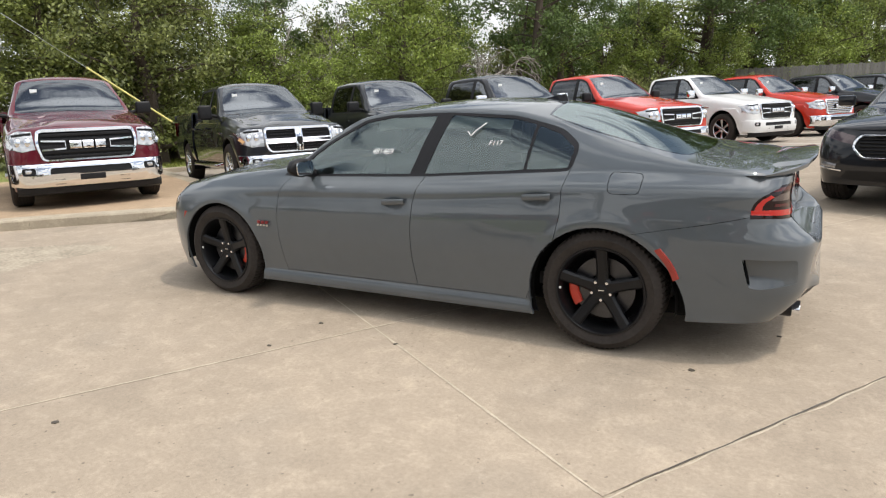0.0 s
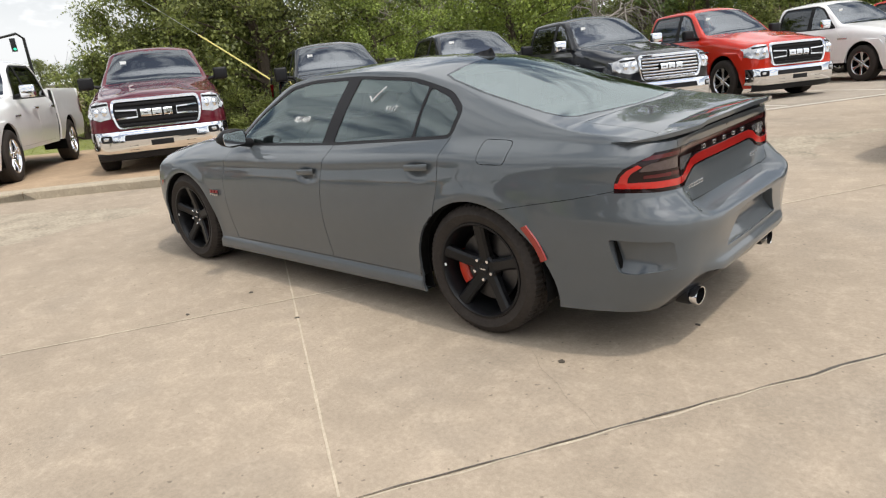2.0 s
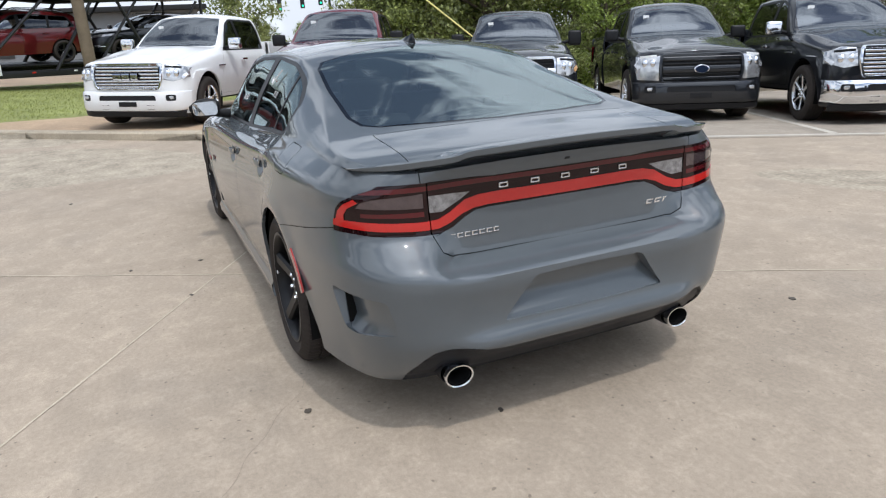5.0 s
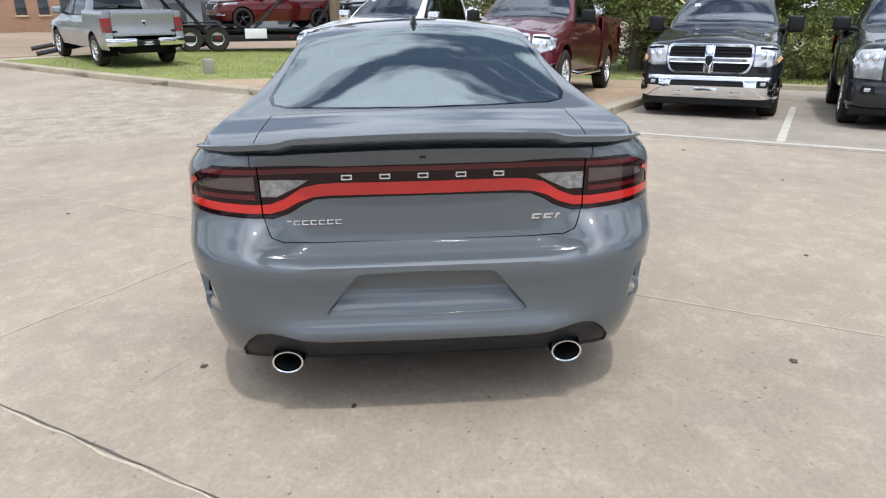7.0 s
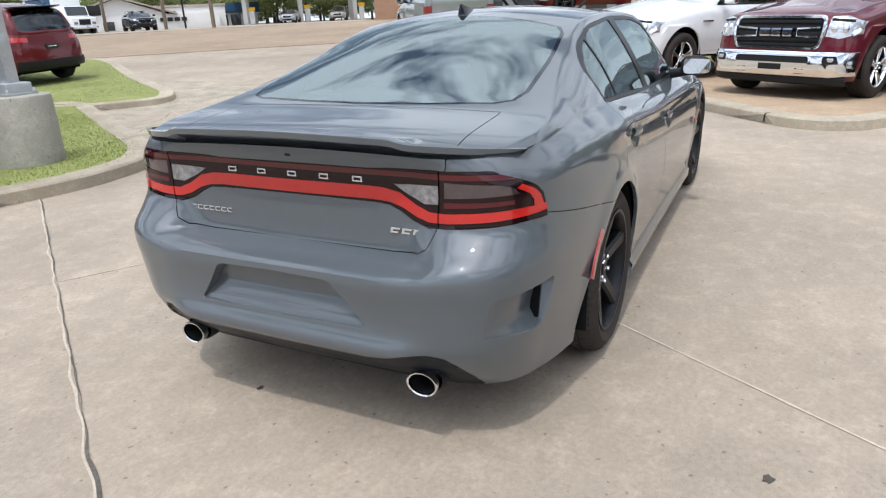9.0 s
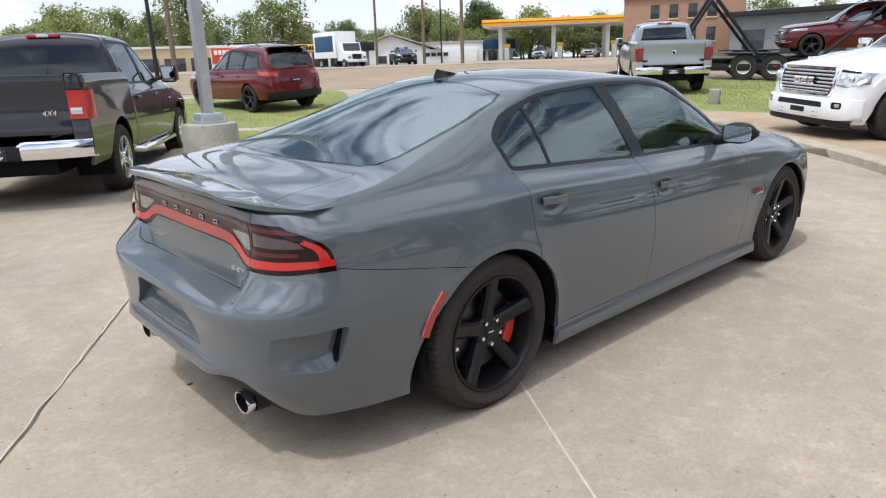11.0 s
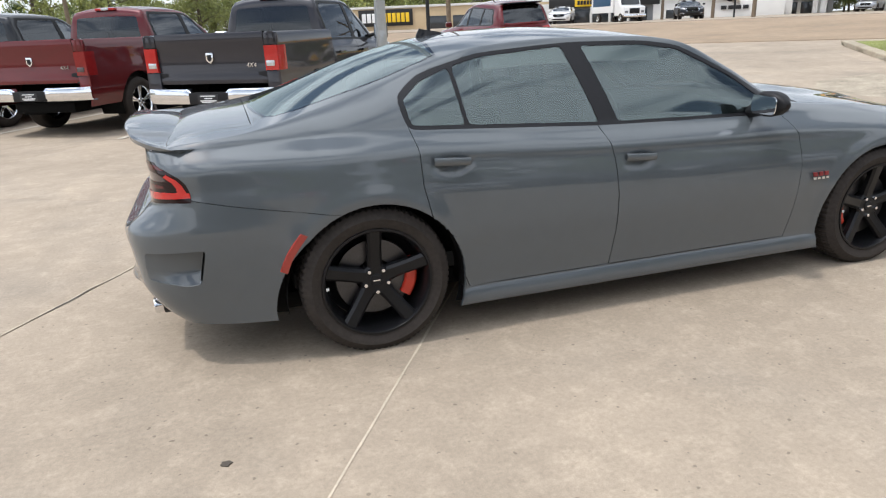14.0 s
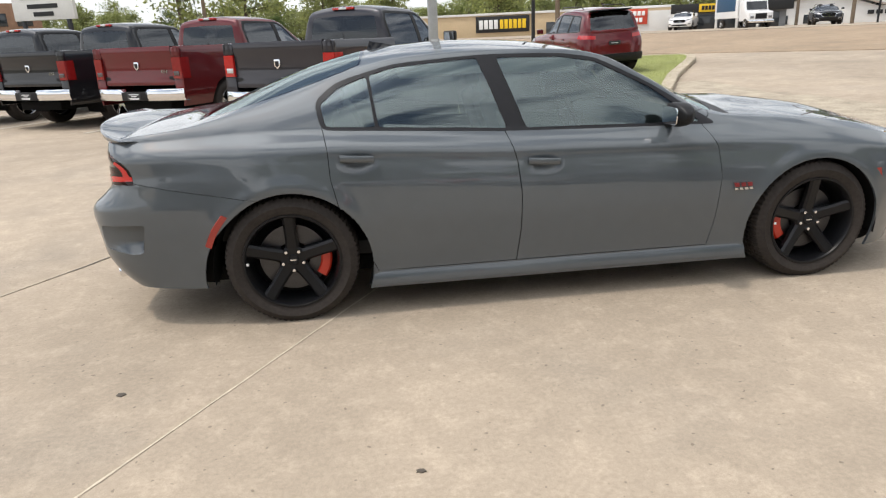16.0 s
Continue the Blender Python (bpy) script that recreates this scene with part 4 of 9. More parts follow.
    lid2 = cut_region(bm, [(1.999, 0.01), (2.6, 0.01), (2.6, -0.602), (1.999, -0.602)], "xy", lambda p, n: p.z > 1.0 and p.x > 1.96 and n.x < 0.6)
    lid = take(bm, list({*[f for f in lid1 if f.is_valid], *lid2}))
    mid = lambda v: abs(v.co.y) < 1e-4
    lid = rim_in(lid, 0.0025, 0.018, mid)
    lid_ob = part("boot_lid", mirrored(lid), M_GREY, car, "grey boot lid")
    # rear bumper: number recess, vents, valance
    bump_poly = [(1.55, 0.10), (1.55, 0.69), (1.70, 0.718), (1.87, 0.750), (2.10, 0.792), (2.29, 0.832), (2.36, 0.830), (2.7, 0.830), (2.7, 0.10)]
    bumper = take(bm, cut_region(bm, bump_poly, "xz", lambda p, n: p.x > 1.52))
    val_poly = [(0.01, 0.372), (-0.36, 0.376), (-0.44, 0.386), (-0.50, 0.400), (-0.57, 0.402), (-0.62, 0.388), (-0.66, 0.350), (-0.695, 0.295), (-0.72, 0.15), (0.01, 0.15)]
    val = take(bumper, cut_region(bumper, val_poly, "yz", lambda p, n: p.x > 2.2))
    for v in val.verts:
        if not v.is_boundary:
            v.co.x -= 0.014
    plate_poly = rounded([(0.02, 0.638), (-0.238, 0.632), (-0.362, 0.474), (0.02, 0.466)], 0.02, 3)
    plate_poly = [(min(p[0], 0.0), p[1]) for p in plate_poly]
    rec = take(bumper, cut_region(bumper, plate_poly, "yz", lambda p, n: p.x > 2.3))

    def push(b, dx):
        edge = {v for v in b.verts if v.is_boundary and abs(v.co.y) > 1e-4}
        es = [e for e in b.edges if e.is_boundary and not (abs(e.verts[0].co.y) < 1e-4 and abs(e.verts[1].co.y) < 1e-4)]
        old = [(v, v.co.copy()) for v in b.verts]
        r = bmesh.ops.extrude_edge_only(b, edges=es)
        new_v = {g for g in r["geom"] if isinstance(g, bmesh.types.BMVert)}
        for v, co in old:
            v.co = co + dx(co)
        return b
    push(rec, lambda p: Vector((-0.050 * min(1.0, max(0.22, (p.z - 0.455) / 0.10)), 0, 0)))
    vent_poly = rounded([(2.262, 0.612), (2.52, 0.600), (2.53, 0.470), (2.36, 0.442), (2.300, 0.450)], 0.02, 3)
    ven = take(bumper, cut_region(bumper, vent_poly, "xz", lambda p, n: n.y < -0.25))
    push(ven, lambda p: Vector((0.0, 0.060 * max(0.0, min(1.0, (2.52 - p.x) / 0.23)) ** 0.6 * min(1.0, max(0.15, (p.z - 0.43) / 0.07)), 0)))
    merge(bumper, rec)
    merge(bumper, ven)
    rim_in(bumper, 0.0015, 0.012, lambda v: mid(v) or v.co.z < 0.2)
    slot = bmesh.new()
    prism(slot, [(2.268, 0.603), (2.272, 0.603), (2.305, 0.466), (2.301, 0.466)], -0.848, -0.818, "y")
    bump_ob = part("rear_bumper", mirrored(bumper), M_GREY, car, "grey rear bumper")
    both("vent_slot", slot, M_LINER, bump_ob, "black vent opening")
    lip = bmesh.new()
    rows = []
    for k in range(57):
        y = -0.69 + 1.38 * k / 56
        a = abs(y)
        q = (1 - (a / 0.93) ** 3.5) ** (1 / 3.5)
        rise = 0.055 * max(0.0, (a - 0.50) / 0.19) ** 2
        rows.append([(2.08 + (end_at(z, a) - 2.08) * q - off, y, z + rise) for z, off in ((0.305, 0.022), (0.270, 0.010), (0.235, 0.006), (0.212, 0.012), (0.205, 0.030), (0.210, 0.10))])
    grid_faces(lip, rows)
    bmesh.ops.recalc_face_normals(lip, faces=lip.faces[:])
    part("valance_lip", lip, M_VALANCE, bump_ob, "dark lower lip under the rear bumper")
    part("valance", rim_in(mirrored(val), 0, 0.02, lambda v: v.co.z < 0.25), M_VALANCE, bump_ob, "dark grey lower valance")
    # doors, fuel flap, bonnet
    fd = [(-0.93, 1.03), (-0.835, 0.955), (-0.895, 0.83), (-0.915, 0.68), (-0.895, 0.42), (-0.865, 0.264), (0.28, 0.264), (0.257, 0.45), (0.252, 0.65), (0.272, 0.83), (0.30, 0.93), (0.335, 1.03)]
    rd = [(0.335, 1.03), (0.30, 0.93), (0.272, 0.83), (0.252, 0.65), (0.257, 0.45), (0.28, 0.264), (1.065, 0.264), (1.10, 0.35), (1.17, 0.51), (1.255, 0.66), (1.285, 0.80), (1.29, 0.95), (1.312, 1.06), (1.30, 1.10)]
    for nm, pl, hx, hz in (("front_door", fd, 0.125, 0.822), ("rear_door", rd, 1.14, 0.897)):
        d = take(bm, cut_region(bm, pl, "xz", lambda p, n: n.y < -0.15 and p.z < 1.1))
        # a dished pocket behind the handle
        for v in d.verts:
            q = ((v.co.x - hx) / 0.085) ** 2 + ((v.co.z - hz + 0.018) / 0.042) ** 2
            if q < 1:
                v.co.y += 0.022 * (1 - q) ** 0.6
        d = rim_in(d, 0.0025, 0.016)
        for sgn, b in ((-1, d), (1, flipped(d))):
            ob = part(nm, b, M_GREY, car)
            yy = sgn * (wp(hx) * 0.985 - 0.004)
            hb = bmesh.new()
            rows = []
            for k in range(11):
                t = k / 10
                x = hx - 0.088 + 0.176 * t
                b_out = 0.020 * math.sin(math.pi * (0.06 + 0.88 * t)) ** 0.4
                zz = hz + 0.004 + 0.012 * (t - 0.5)
                y0 = yy - sgn * 0.006
                y1 = yy + sgn * b_out
                rows.append([(x, y0, zz + 0.016), (x, y1 - sgn * 0.004, zz + 0.017), (x, y1, zz + 0.010), (x, y1, zz - 0.010), (x, y1 - sgn * 0.006, zz - 0.018), (x, y0, zz - 0.016), (x, y0, zz + 0.016)])
            grid_faces(hb, rows)
            bmesh.ops.recalc_face_normals(hb, faces=hb.faces[:])
            part("door_handle", hb, M_GREY, ob, "body-coloured pull handle")
    flap = rounded([(1.552, 1.046), (1.742, 1.040), (1.733, 0.934), (1.557, 0.934)], 0.035, 5)
    f = take(bm, cut_region(bm, flap, "xz", lambda p, n: n.y < -0.15))
    patch = flipped(f)
    part("fuel_flap", rim_in(f, 0.003, 0.012), M_GREY, car)
    hood = [(-0.98, 0.01), (-1.0, -0.45), (-0.97, -0.66), (-1.05, -0.715), (-1.6, -0.72), (-2.1, -0.62), (-2.3, -0.48), (-2.36, 0.01)]
    h = take(bm, cut_region(bm, hood, "xy", lambda p, n: n.z > 0.4 and p.x < -0.8))
    cowl = take(h, cut_region(h, [(-0.9, 0.01), (-0.9, -0.8), (-1.06, -0.70), (-1.085, -0.45), (-1.095, 0.01)], "xy", lambda p, n: True))
    part("cowl", mirrored(cowl), M_PLASTIC, car, "black cowl below the windscreen")
    for v in h.verts:
        q = math.exp(-((v.co.y / 0.30) ** 4)) * max(0, min(1, (-v.co.x - 1.15) / 0.25)) * max(0, min(1, (v.co.x + 2.2) / 0.3))
        v.co.z += 0.022 * q
    part("bonnet", mirrored(rim_in(h, 0.003, 0.02, mid)), M_GREY, car, "grey bonnet with a raised middle")
    # nose: headlamp and grille on the front
    nose = lambda p, n: p.x < -2.0 and n.x < -0.1
    lampf = take(bm, cut_region(bm, [(-0.50, 0.66), (-0.86, 0.70), (-0.90, 0.73), (-0.84, 0.775), (-0.50, 0.725)], "yz", nose))
    both("headlamp", lampf, M_HEADLAMP, car)
    gr = take(bm, cut_region(bm, [(0.01, 0.60), (-0.48, 0.62), (-0.48, 0.715), (0.01, 0.70)], "yz", nose))
    part("grille", mirrored(gr), M_PLASTIC, car)
    gr = take(bm, cut_region(bm, [(0.01, 0.30), (-0.62, 0.30), (-0.72, 0.46), (0.01, 0.48)], "yz", nose))
    part("lower_grille", mirrored(gr), M_PLASTIC, car)
    # liner behind the gaps, then the rest of the skin
    lin = bm.copy()
    skin = merge(mirrored(bm), patch)
    part("body", rim_in(skin, 0.0015, 0.014), M_GREY, car, "grey painted body shell")
    lin.free()
    c2 = dict(c)
    c2.update(nr=10, ns=60, nv=14, nt=10)
    lb = half_shell(c2)
    for ax, az in arches:
        fs = cut_region(lb, circle_poly(ax, 0.318, 0.44, 28), "xz", lambda p, n: p.y < -0.5)
        bmesh.ops.delete(lb, geom=fs, context="FACES")
    bmesh.ops.delete(lb, geom=[f for f in lb.faces if f.calc_center_median().z > zs(f.calc_center_median().x) - 0.05], context="FACES")
    lb.normal_update()
    for v in lb.verts:
        v.co -= v.normal * 0.075
    part("liner", mirrored(lb), M_LINER, car)
    for ax, az in arches:
        bmw = bmesh.new()
        rows = []
        for k in range(29):
            a = math.radians(-8 + 196 * k / 28)
            rows.append([(ax * 0.993 + 0.432 * math.cos(a), y, 0.318 + 0.432 * math.sin(a)) for y in (-0.925, -0.6)] + [(ax + 0.05 * math.cos(a), -0.6, az + 0.05 * math.sin(a))])
        grid_faces(bmw, rows)
        both("wheel_well", bmw, M_LINER, car)
    part("floor_pan", boxed((-2.2, -0.72, 0.21), (2.15, 0.72, 0.30), 0.02), M_LINER, car)
    # spoiler
    bms = bmesh.new()
    rows = []
    for k in range(69):
        y = -0.815 + 1.63 * k / 68
        a = abs(y)
        xr = 2.570 - 0.27 * (a / 0.85) ** 3.4
        mid_rise = 1 / (1 + math.exp((a - 0.47) / 0.010))
        zt_ = 1.094 - 0.056 * (a / 0.84) ** 2.2 + 0.012 * mid_rise
        end = min(1.0, max(0.0, (0.815 - a) / 0.13)) ** 0.6 * 0.97 + 0.03
        chord = (0.25 - 0.12 * (a / 0.85) ** 2) * (0.25 + 0.75 * end)
        zlow = zt_ - 0.032 * end - 0.002
        z_deck = zlow - 0.010 * end
        rows.append([(xr - chord, y, z_deck), (xr - chord * 0.75, y, z_deck + 0.020 * end), (xr - chord * 0.35, y, zt_ - 0.014 * end), (xr - 0.012, y, zt_), (xr, y, zt_ - 0.004 * end), (xr - 0.004, y, zlow + 0.010 * end), (xr - 0.03, y, zlow), (xr - 0.09, y, zlow - 0.022 * end), (xr - chord * 0.6, y, zlow - 0.03 * end), (xr - chord, y, z_deck)])
    grid_faces(bms, rows)
    bms.faces.new(bms.verts[:10][:9])
    bms.faces.new(bms.verts[-10:][:9])
    bmesh.ops.remove_doubles(bms, verts=bms.verts[:], dist=1e-5)
    bmesh.ops.recalc_face_normals(bms, faces=bms.faces[:])
    part("spoiler", bms, M_GREY, car, "grey lip spoiler with a raised middle", angle=30)
    # side skirts
    bmk = bmesh.new()
    rows = []
    for k in range(45):
        x = -1.10 + 2.19 * k / 44
        yw = wp(x) * 0.955
        rows.append([(x, -yw + 0.03, 0.262), (x, -yw - 0.014, 0.256), (x, -yw - 0.032, 0.225), (x, -yw - 0.028, 0.185), (x, -yw - 0.01, 0.168), (x, -yw + 0.10, 0.165)])
    grid_faces(bmk, rows)
    bmesh.ops.recalc_face_normals(bmk, faces=bmk.faces[:])
    both("side_skirt", bmk, M_GREY, car)
    # marker lamps, exhausts, badges
    for sgn in (-1, 1):
        bmm = bmesh.new()
        y = sgn * 0.949
        rows = []
        for k in range(9):
            t = k / 8
            xx, zz = 1.845 + 0.104 * t + 0.012 * math.sin(math.pi * t), 0.645 - 0.165 * t
            yy = sgn * (wp(xx) * 0.997 + extra(xx, zz) + 0.002)
            rows.append([(xx + o, yy + sgn * d, zz + o * 0.5) for o, d in ((-0.017, -0.004), (-0.015, 0.004), (0.013, 0.003), (0.016, -0.004))])
        grid_faces(bmm, rows)
        bmesh.ops.recalc_face_normals(bmm, faces=bmm.faces[:])
        part("side_marker", bmm, M_MARKER, car, "red side marker lamp")
        bmm = bmesh.new()
        rows = []
        for k in range(9):
            t = k / 8
            xx, zz = -1.905 - 0.05 * t, 0.66 - 0.16 * t
            yy = sgn * (wp(xx) * 0.99 + 0.004)
            rows.append([(xx + o, yy + sgn * d, zz) for o, d in ((-0.019, -0.01), (-0.016, 0.004), (0.016, 0.005), (0.019, -0.006))])
        grid_faces(bmm, rows)
        bmesh.ops.recalc_face_normals(bmm, faces=bmm.faces[:])
        part("side_marker", bmm, M_MARKER, car, "red side marker lamp")
        bme = bmesh.new()
        lathe(bme, [(0.043, 2.30), (0.045, 2.505), (0.050, 2.528), (0.0485, 2.534), (0.043, 2.532), (0.039, 2.36)], 36, "x")
        bmesh.ops.transform(bme, matrix=Matrix.Translation((0.012, sgn * 0.522, 0.264)) @ Matrix.Diagonal((1, 1.18, 0.90, 1)), verts=bme.verts)
        ex = part("exhaust", bme, M_CHROME, car, "chrome exhaust tip")
        bme = bmesh.new()
        lathe(bme, [(0.0392, 2.5275), (0.0375, 2.50), (0.030, 2.44), (0.0005, 2.43)], 36, "x")
        bmesh.ops.transform(bme, matrix=Matrix.Translation((0.012, sgn * 0.522, 0.264)) @ Matrix.Diagonal((1, 1.18, 0.90, 1)), verts=bme.verts)
        part("pipe_bore", bme, M_LINER, ex)
        bme = bmesh.new()
        lathe(bme, [(0.054, 2.30), (0.056, 2.500), (0.053, 2.506), (0.047, 2.47)], 32, "x")
        bmesh.ops.transform(bme, matrix=Matrix.Translation((0, sgn * 0.522, 0.268)) @ Matrix.Diagonal((1, 1.12, 0.95, 1)), verts=bme.verts)
        part("exhaust_surround", bme, M_PLASTIC, car)
        # engine badge on the wing
        bb = bmesh.new()
        for i in range(3):
            x0 = -1.095 + 0.040 * i
            prism(bb, [(x0, 0.611), (x0 + 0.026, 0.611), (x0 + 0.032, 0.634), (x0 + 0.006, 0.634)], sgn * 0.956, sgn * 0.964, "y", 0.001)
        part("wing_badge", bb, M_BADGERED, car, "small red and silver engine badge")
        bb = bmesh.new()
        for i in range(4):
            x0 = -1.10 + 0.030 * i
            prism(bb, [(x0, 0.592), (x0 + 0.021, 0.592), (x0 + 0.025, 0.606), (x0 + 0.004, 0.606)], sgn * 0.956, sgn * 0.963, "y")
        part("badge_bar", bb, M_ALLOY, car)
    # letter-sized chrome blocks across the lamp panel and on the lid
    for y in (-0.27, -0.135, 0.0, 0.135, 0.27):
        bb = bmesh.new()
        box(bb, (2.444, y - 0.019, 0.9395), (2.4545, y + 0.019, 0.9445), 0.001)
        box(bb, (2.444, y - 0.019, 0.9255), (2.4545, y + 0.019, 0.9300), 0.001)
        for o in (-0.0165, 0.0165):
            box(bb, (2.444, y + o - 0.0025, 0.9300), (2.4545, y + o + 0.0025, 0.9395))
        part("lid_letter", bb, M_BADGE, tail, "small chrome letter shape")
    for k in range(7):
        y = -0.497 + 0.0297 * k
        bb = bmesh.new()
        box(bb, (2.4545, y, 0.7805), (2.4610, y + 0.023, 0.7845), 0.001)
        box(bb, (2.4545, y, 0.7665), (2.4610, y + 0.023, 0.7705), 0.001)
        box(bb, (2.4545, y, 0.7705), (2.4610, y + 0.005, 0.7805))
        part("lid_badge", bb, M_BADGE, lid_ob, "chrome letter shape")
    for k in range(3):
        y = 0.388 + 0.043 * k
        bb = bmesh.new()
        prism(bb, [(y, 0.764), (y + 0.030, 0.764), (y + 0.033, 0.771), (y + 0.012, 0.771), (y + 0.014, 0.777), (y + 0.038, 0.777), (y + 0.041, 0.784), (y + 0.006, 0.784)], 2.4545, 2.462, "x", 0.001)
        part("lid_badge", bb, M_BADGE, lid_ob, "chrome letter shape")
    part("lid_camera", boxed((2.445, -0.013, 0.998), (2.466, 0.013, 1.010), 0.004), M_PLASTIC, lid_ob)
    # mirrors
    for sgn in (-1, 1):
        bmm = bmesh.new()
        rows = []
        for k in range(13):
            t = k / 12
            y = 0.885 + 0.205 * t
            rr = (math.sin(math.pi * min(1, 0.10 + 0.93 * t)) ** 0.45) if t < 0.999 else 0.25
            cx = -0.585 - 0.02 * t
            row = []
            for j in range(17):
                a = 2 * math.pi * j / 16
                ca, sa = math.cos(a), math.sin(a)
                ex_ = abs(ca) ** 0.7 * (1 if ca > 0 else -1)
                ez_ = abs(sa) ** 0.7 * (1 if sa > 0 else -1)
                row.append((cx + (0.035 if ca > 0 else 0.085) * ex_ * rr, sgn * y, 1.042 + 0.066 * ez_ * rr))
            rows.append(row)
        grid_faces(bmm, rows)
        bmesh.ops.remove_doubles(bmm, verts=bmm.verts[:], dist=1e-5)
        bmesh.ops.holes_fill(bmm, edges=[e for e in bmm.edges if e.is_boundary], sides=0)
        bmesh.ops.recalc_face_normals(bmm, faces=bmm.faces[:])
        mo = part("door_mirror", bmm, M_PLASTIC, car, "black door mirror", angle=60)
        bmm = bmesh.new()
        prism(bmm, rounded([(sgn * 0.905, 0.992), (sgn * 1.070, 0.995), (sgn * 1.075, 1.085), (sgn * 0.905, 1.09)], 0.03, 4), -0.553, -0.547, "x")
        part("mirror_glass", bmm, mat("mirror_silver", (0.85, 0.86, 0.87), 0.02, 1.0) if sgn < 0 else bpy.data.materials["mirror_silver"], mo)
        bmm = bmesh.new()
        tube(bmm, [(-0.63, sgn * 0.82, 0.985), (-0.60, sgn * 0.93, 1.005)], [0.035, 0.028], 10)
        part("mirror_foot", bmm, M_PLASTIC, mo)
    # roof fin
    bmf = bmesh.new()
    rows = []
    for k in range(11):
        t = k / 10
        x = 0.82 + 0.20 * t
        hgt = 0.085 * t ** 0.8 if t < 0.9 else 0.081 * (1 - (t - 0.9) * 4)
        wd = 0.046 * math.sin(math.pi * (0.08 + 0.8 * t)) ** 0.6
        base = 1.428 - 0.035 * max(0, (x - 0.84) / 0.17)
        rows.append([(x, -wd, base), (x, -wd * 0.5, base + hgt * 0.45), (x, -0.006, base + hgt), (x, 0.006, base + hgt), (x, wd * 0.5, base + hgt * 0.45), (x, wd, base)])
    grid_faces(bmf, rows)
    bmf.faces.new([v for v in bmf.verts[-6:]])
    bmesh.ops.recalc_face_normals(bmf, faces=bmf.faces[:])
    part("roof_fin", bmf, M_GLOSSBLK, car, "black shark-fin aerial")
    # cabin
    part("cabin_floor", boxed((-1.0, -0.74, 0.31), (1.9, 0.74, 0.40), 0.02), M_TRIM_IN, car)
    bmd = bmesh.new()
    prism(bmd, [(-1.02, 0.40), (-0.62, 0.42), (-0.50, 0.70), (-0.52, 0.92), (-0.62, 0.965), (-1.0, 0.975)], -0.74, 0.74, "y", 0.02)
    part("dashboard", bmd, M_TRIM_IN, car)
    bmd = bmesh.new()
    prism(bmd, [(1.35, 0.42), (2.2, 0.42), (2.2, 1.0), (1.93, 1.065), (1.50, 1.045), (1.42, 0.98)], -0.66, 0.66, "y", 0.02)
    part("parcel_shelf", bmd, M_TRIM_IN, car)

    def seat(x, y, rear):
        b = bmesh.new()
        w = 0.25
        prism(b, rounded([(x - 0.50, 0.44), (x - 0.52, 0.60), (x - 0.44, 0.64), (x - 0.05, 0.60), (x, 0.44)], 0.04, 3), y - w, y + w, "y", 0.03)
        so = part("seat", b, M_SEAT, car, "black leather seat")
        b = bmesh.new()
        top = 1.10 if not rear else 1.07
        prism(b, rounded([(x - 0.10, 0.58), (x + 0.05, 0.56), (x + 0.22, top - 0.02), (x + 0.16, top + 0.02), (x + 0.09, top - 0.01)], 0.04, 3), y - w * 0.95, y + w * 0.95, "y", 0.035)
        part("backrest", b, M_SEAT, so)
        b = bmesh.new()
        prism(b, rounded([(x + 0.13, top + 0.05), (x + 0.22, top + 0.05), (x + 0.245, top + 0.20), (x + 0.17, top + 0.21)], 0.03, 3), y - 0.135, y + 0.135, "y", 0.03)
        part("headrest", b, M_SEAT, so)
        for o in (-0.06, 0.06):
            b = bmesh.new()
            tube(b, [(x + 0.16, y + o, top - 0.02), (x + 0.19, y + o, top + 0.08)], 0.006, 6)
            part("headrest_post", b, M_CHROME, so)
    for y in (-0.37, 0.37):
        seat(0.12, y, False)
        seat(1.05, y, True)
    bmw = bmesh.new()
    ring_pts = [(0.185 * math.cos(2 * math.pi * k / 28), 0.185 * math.sin(2 * math.pi * k / 28)) for k in range(29)]
    tube(bmw, [(0, p[0], p[1]) for p in ring_pts], 0.016, 8, False)
    box(bmw, (-0.01, -0.17, -0.025), (0.015, 0.17, 0.025), 0.01)
    box(bmw, (-0.02, -0.06, -0.16), (0.02, 0.06, 0.05), 0.015)
    bmesh.ops.transform(bmw, matrix=pose(-0.42, -0.37, 0.90, 0, 22, 0), verts=bmw.verts)
    part("steering_wheel", bmw, M_TRIM_IN, car)
    part("mirror_inside", boxed((-0.46, -0.12, 1.235), (-0.43, 0.12, 1.30), 0.015), M_TRIM_IN, car)
    # headliner
    hl = half_shell(c2)
    bmesh.ops.delete(hl, geom=[f for f in hl.faces if not (f.normal.z > 0.55 and f.calc_center_median().z > 1.33 and -0.2 < f.calc_center_median().x < 1.1)], context="FACES")
    for v in hl.verts:
        v.co.z -= 0.03
    part("headliner", mirrored(hl), M_HEADLINER, car)
    first = make_wheel(car, "five")
    put_wheels(car, first, [(-1.526, -0.80, 0.360, False), (1.526, -0.80, 0.360, False), (-1.526, 0.80, 0.360, True), (1.526, 0.80, 0.360, True)])
    return car


M_BADGERED = mat("badge_red", (0.26, 0.035, 0.038), 0.3, 0.3, vary=0.2, scale=60)
M_LENS_SMOKE = mat("smoked_lens", (0.085, 0.062, 0.064), 0.08, 0.4, coat=1.0, vary=0.3, scale=30)
sedan = build_sedan()


# ---- pickups and other parked vehicles ----
# Built nose towards -x with the front axle over the origin.
WHEELS = {}


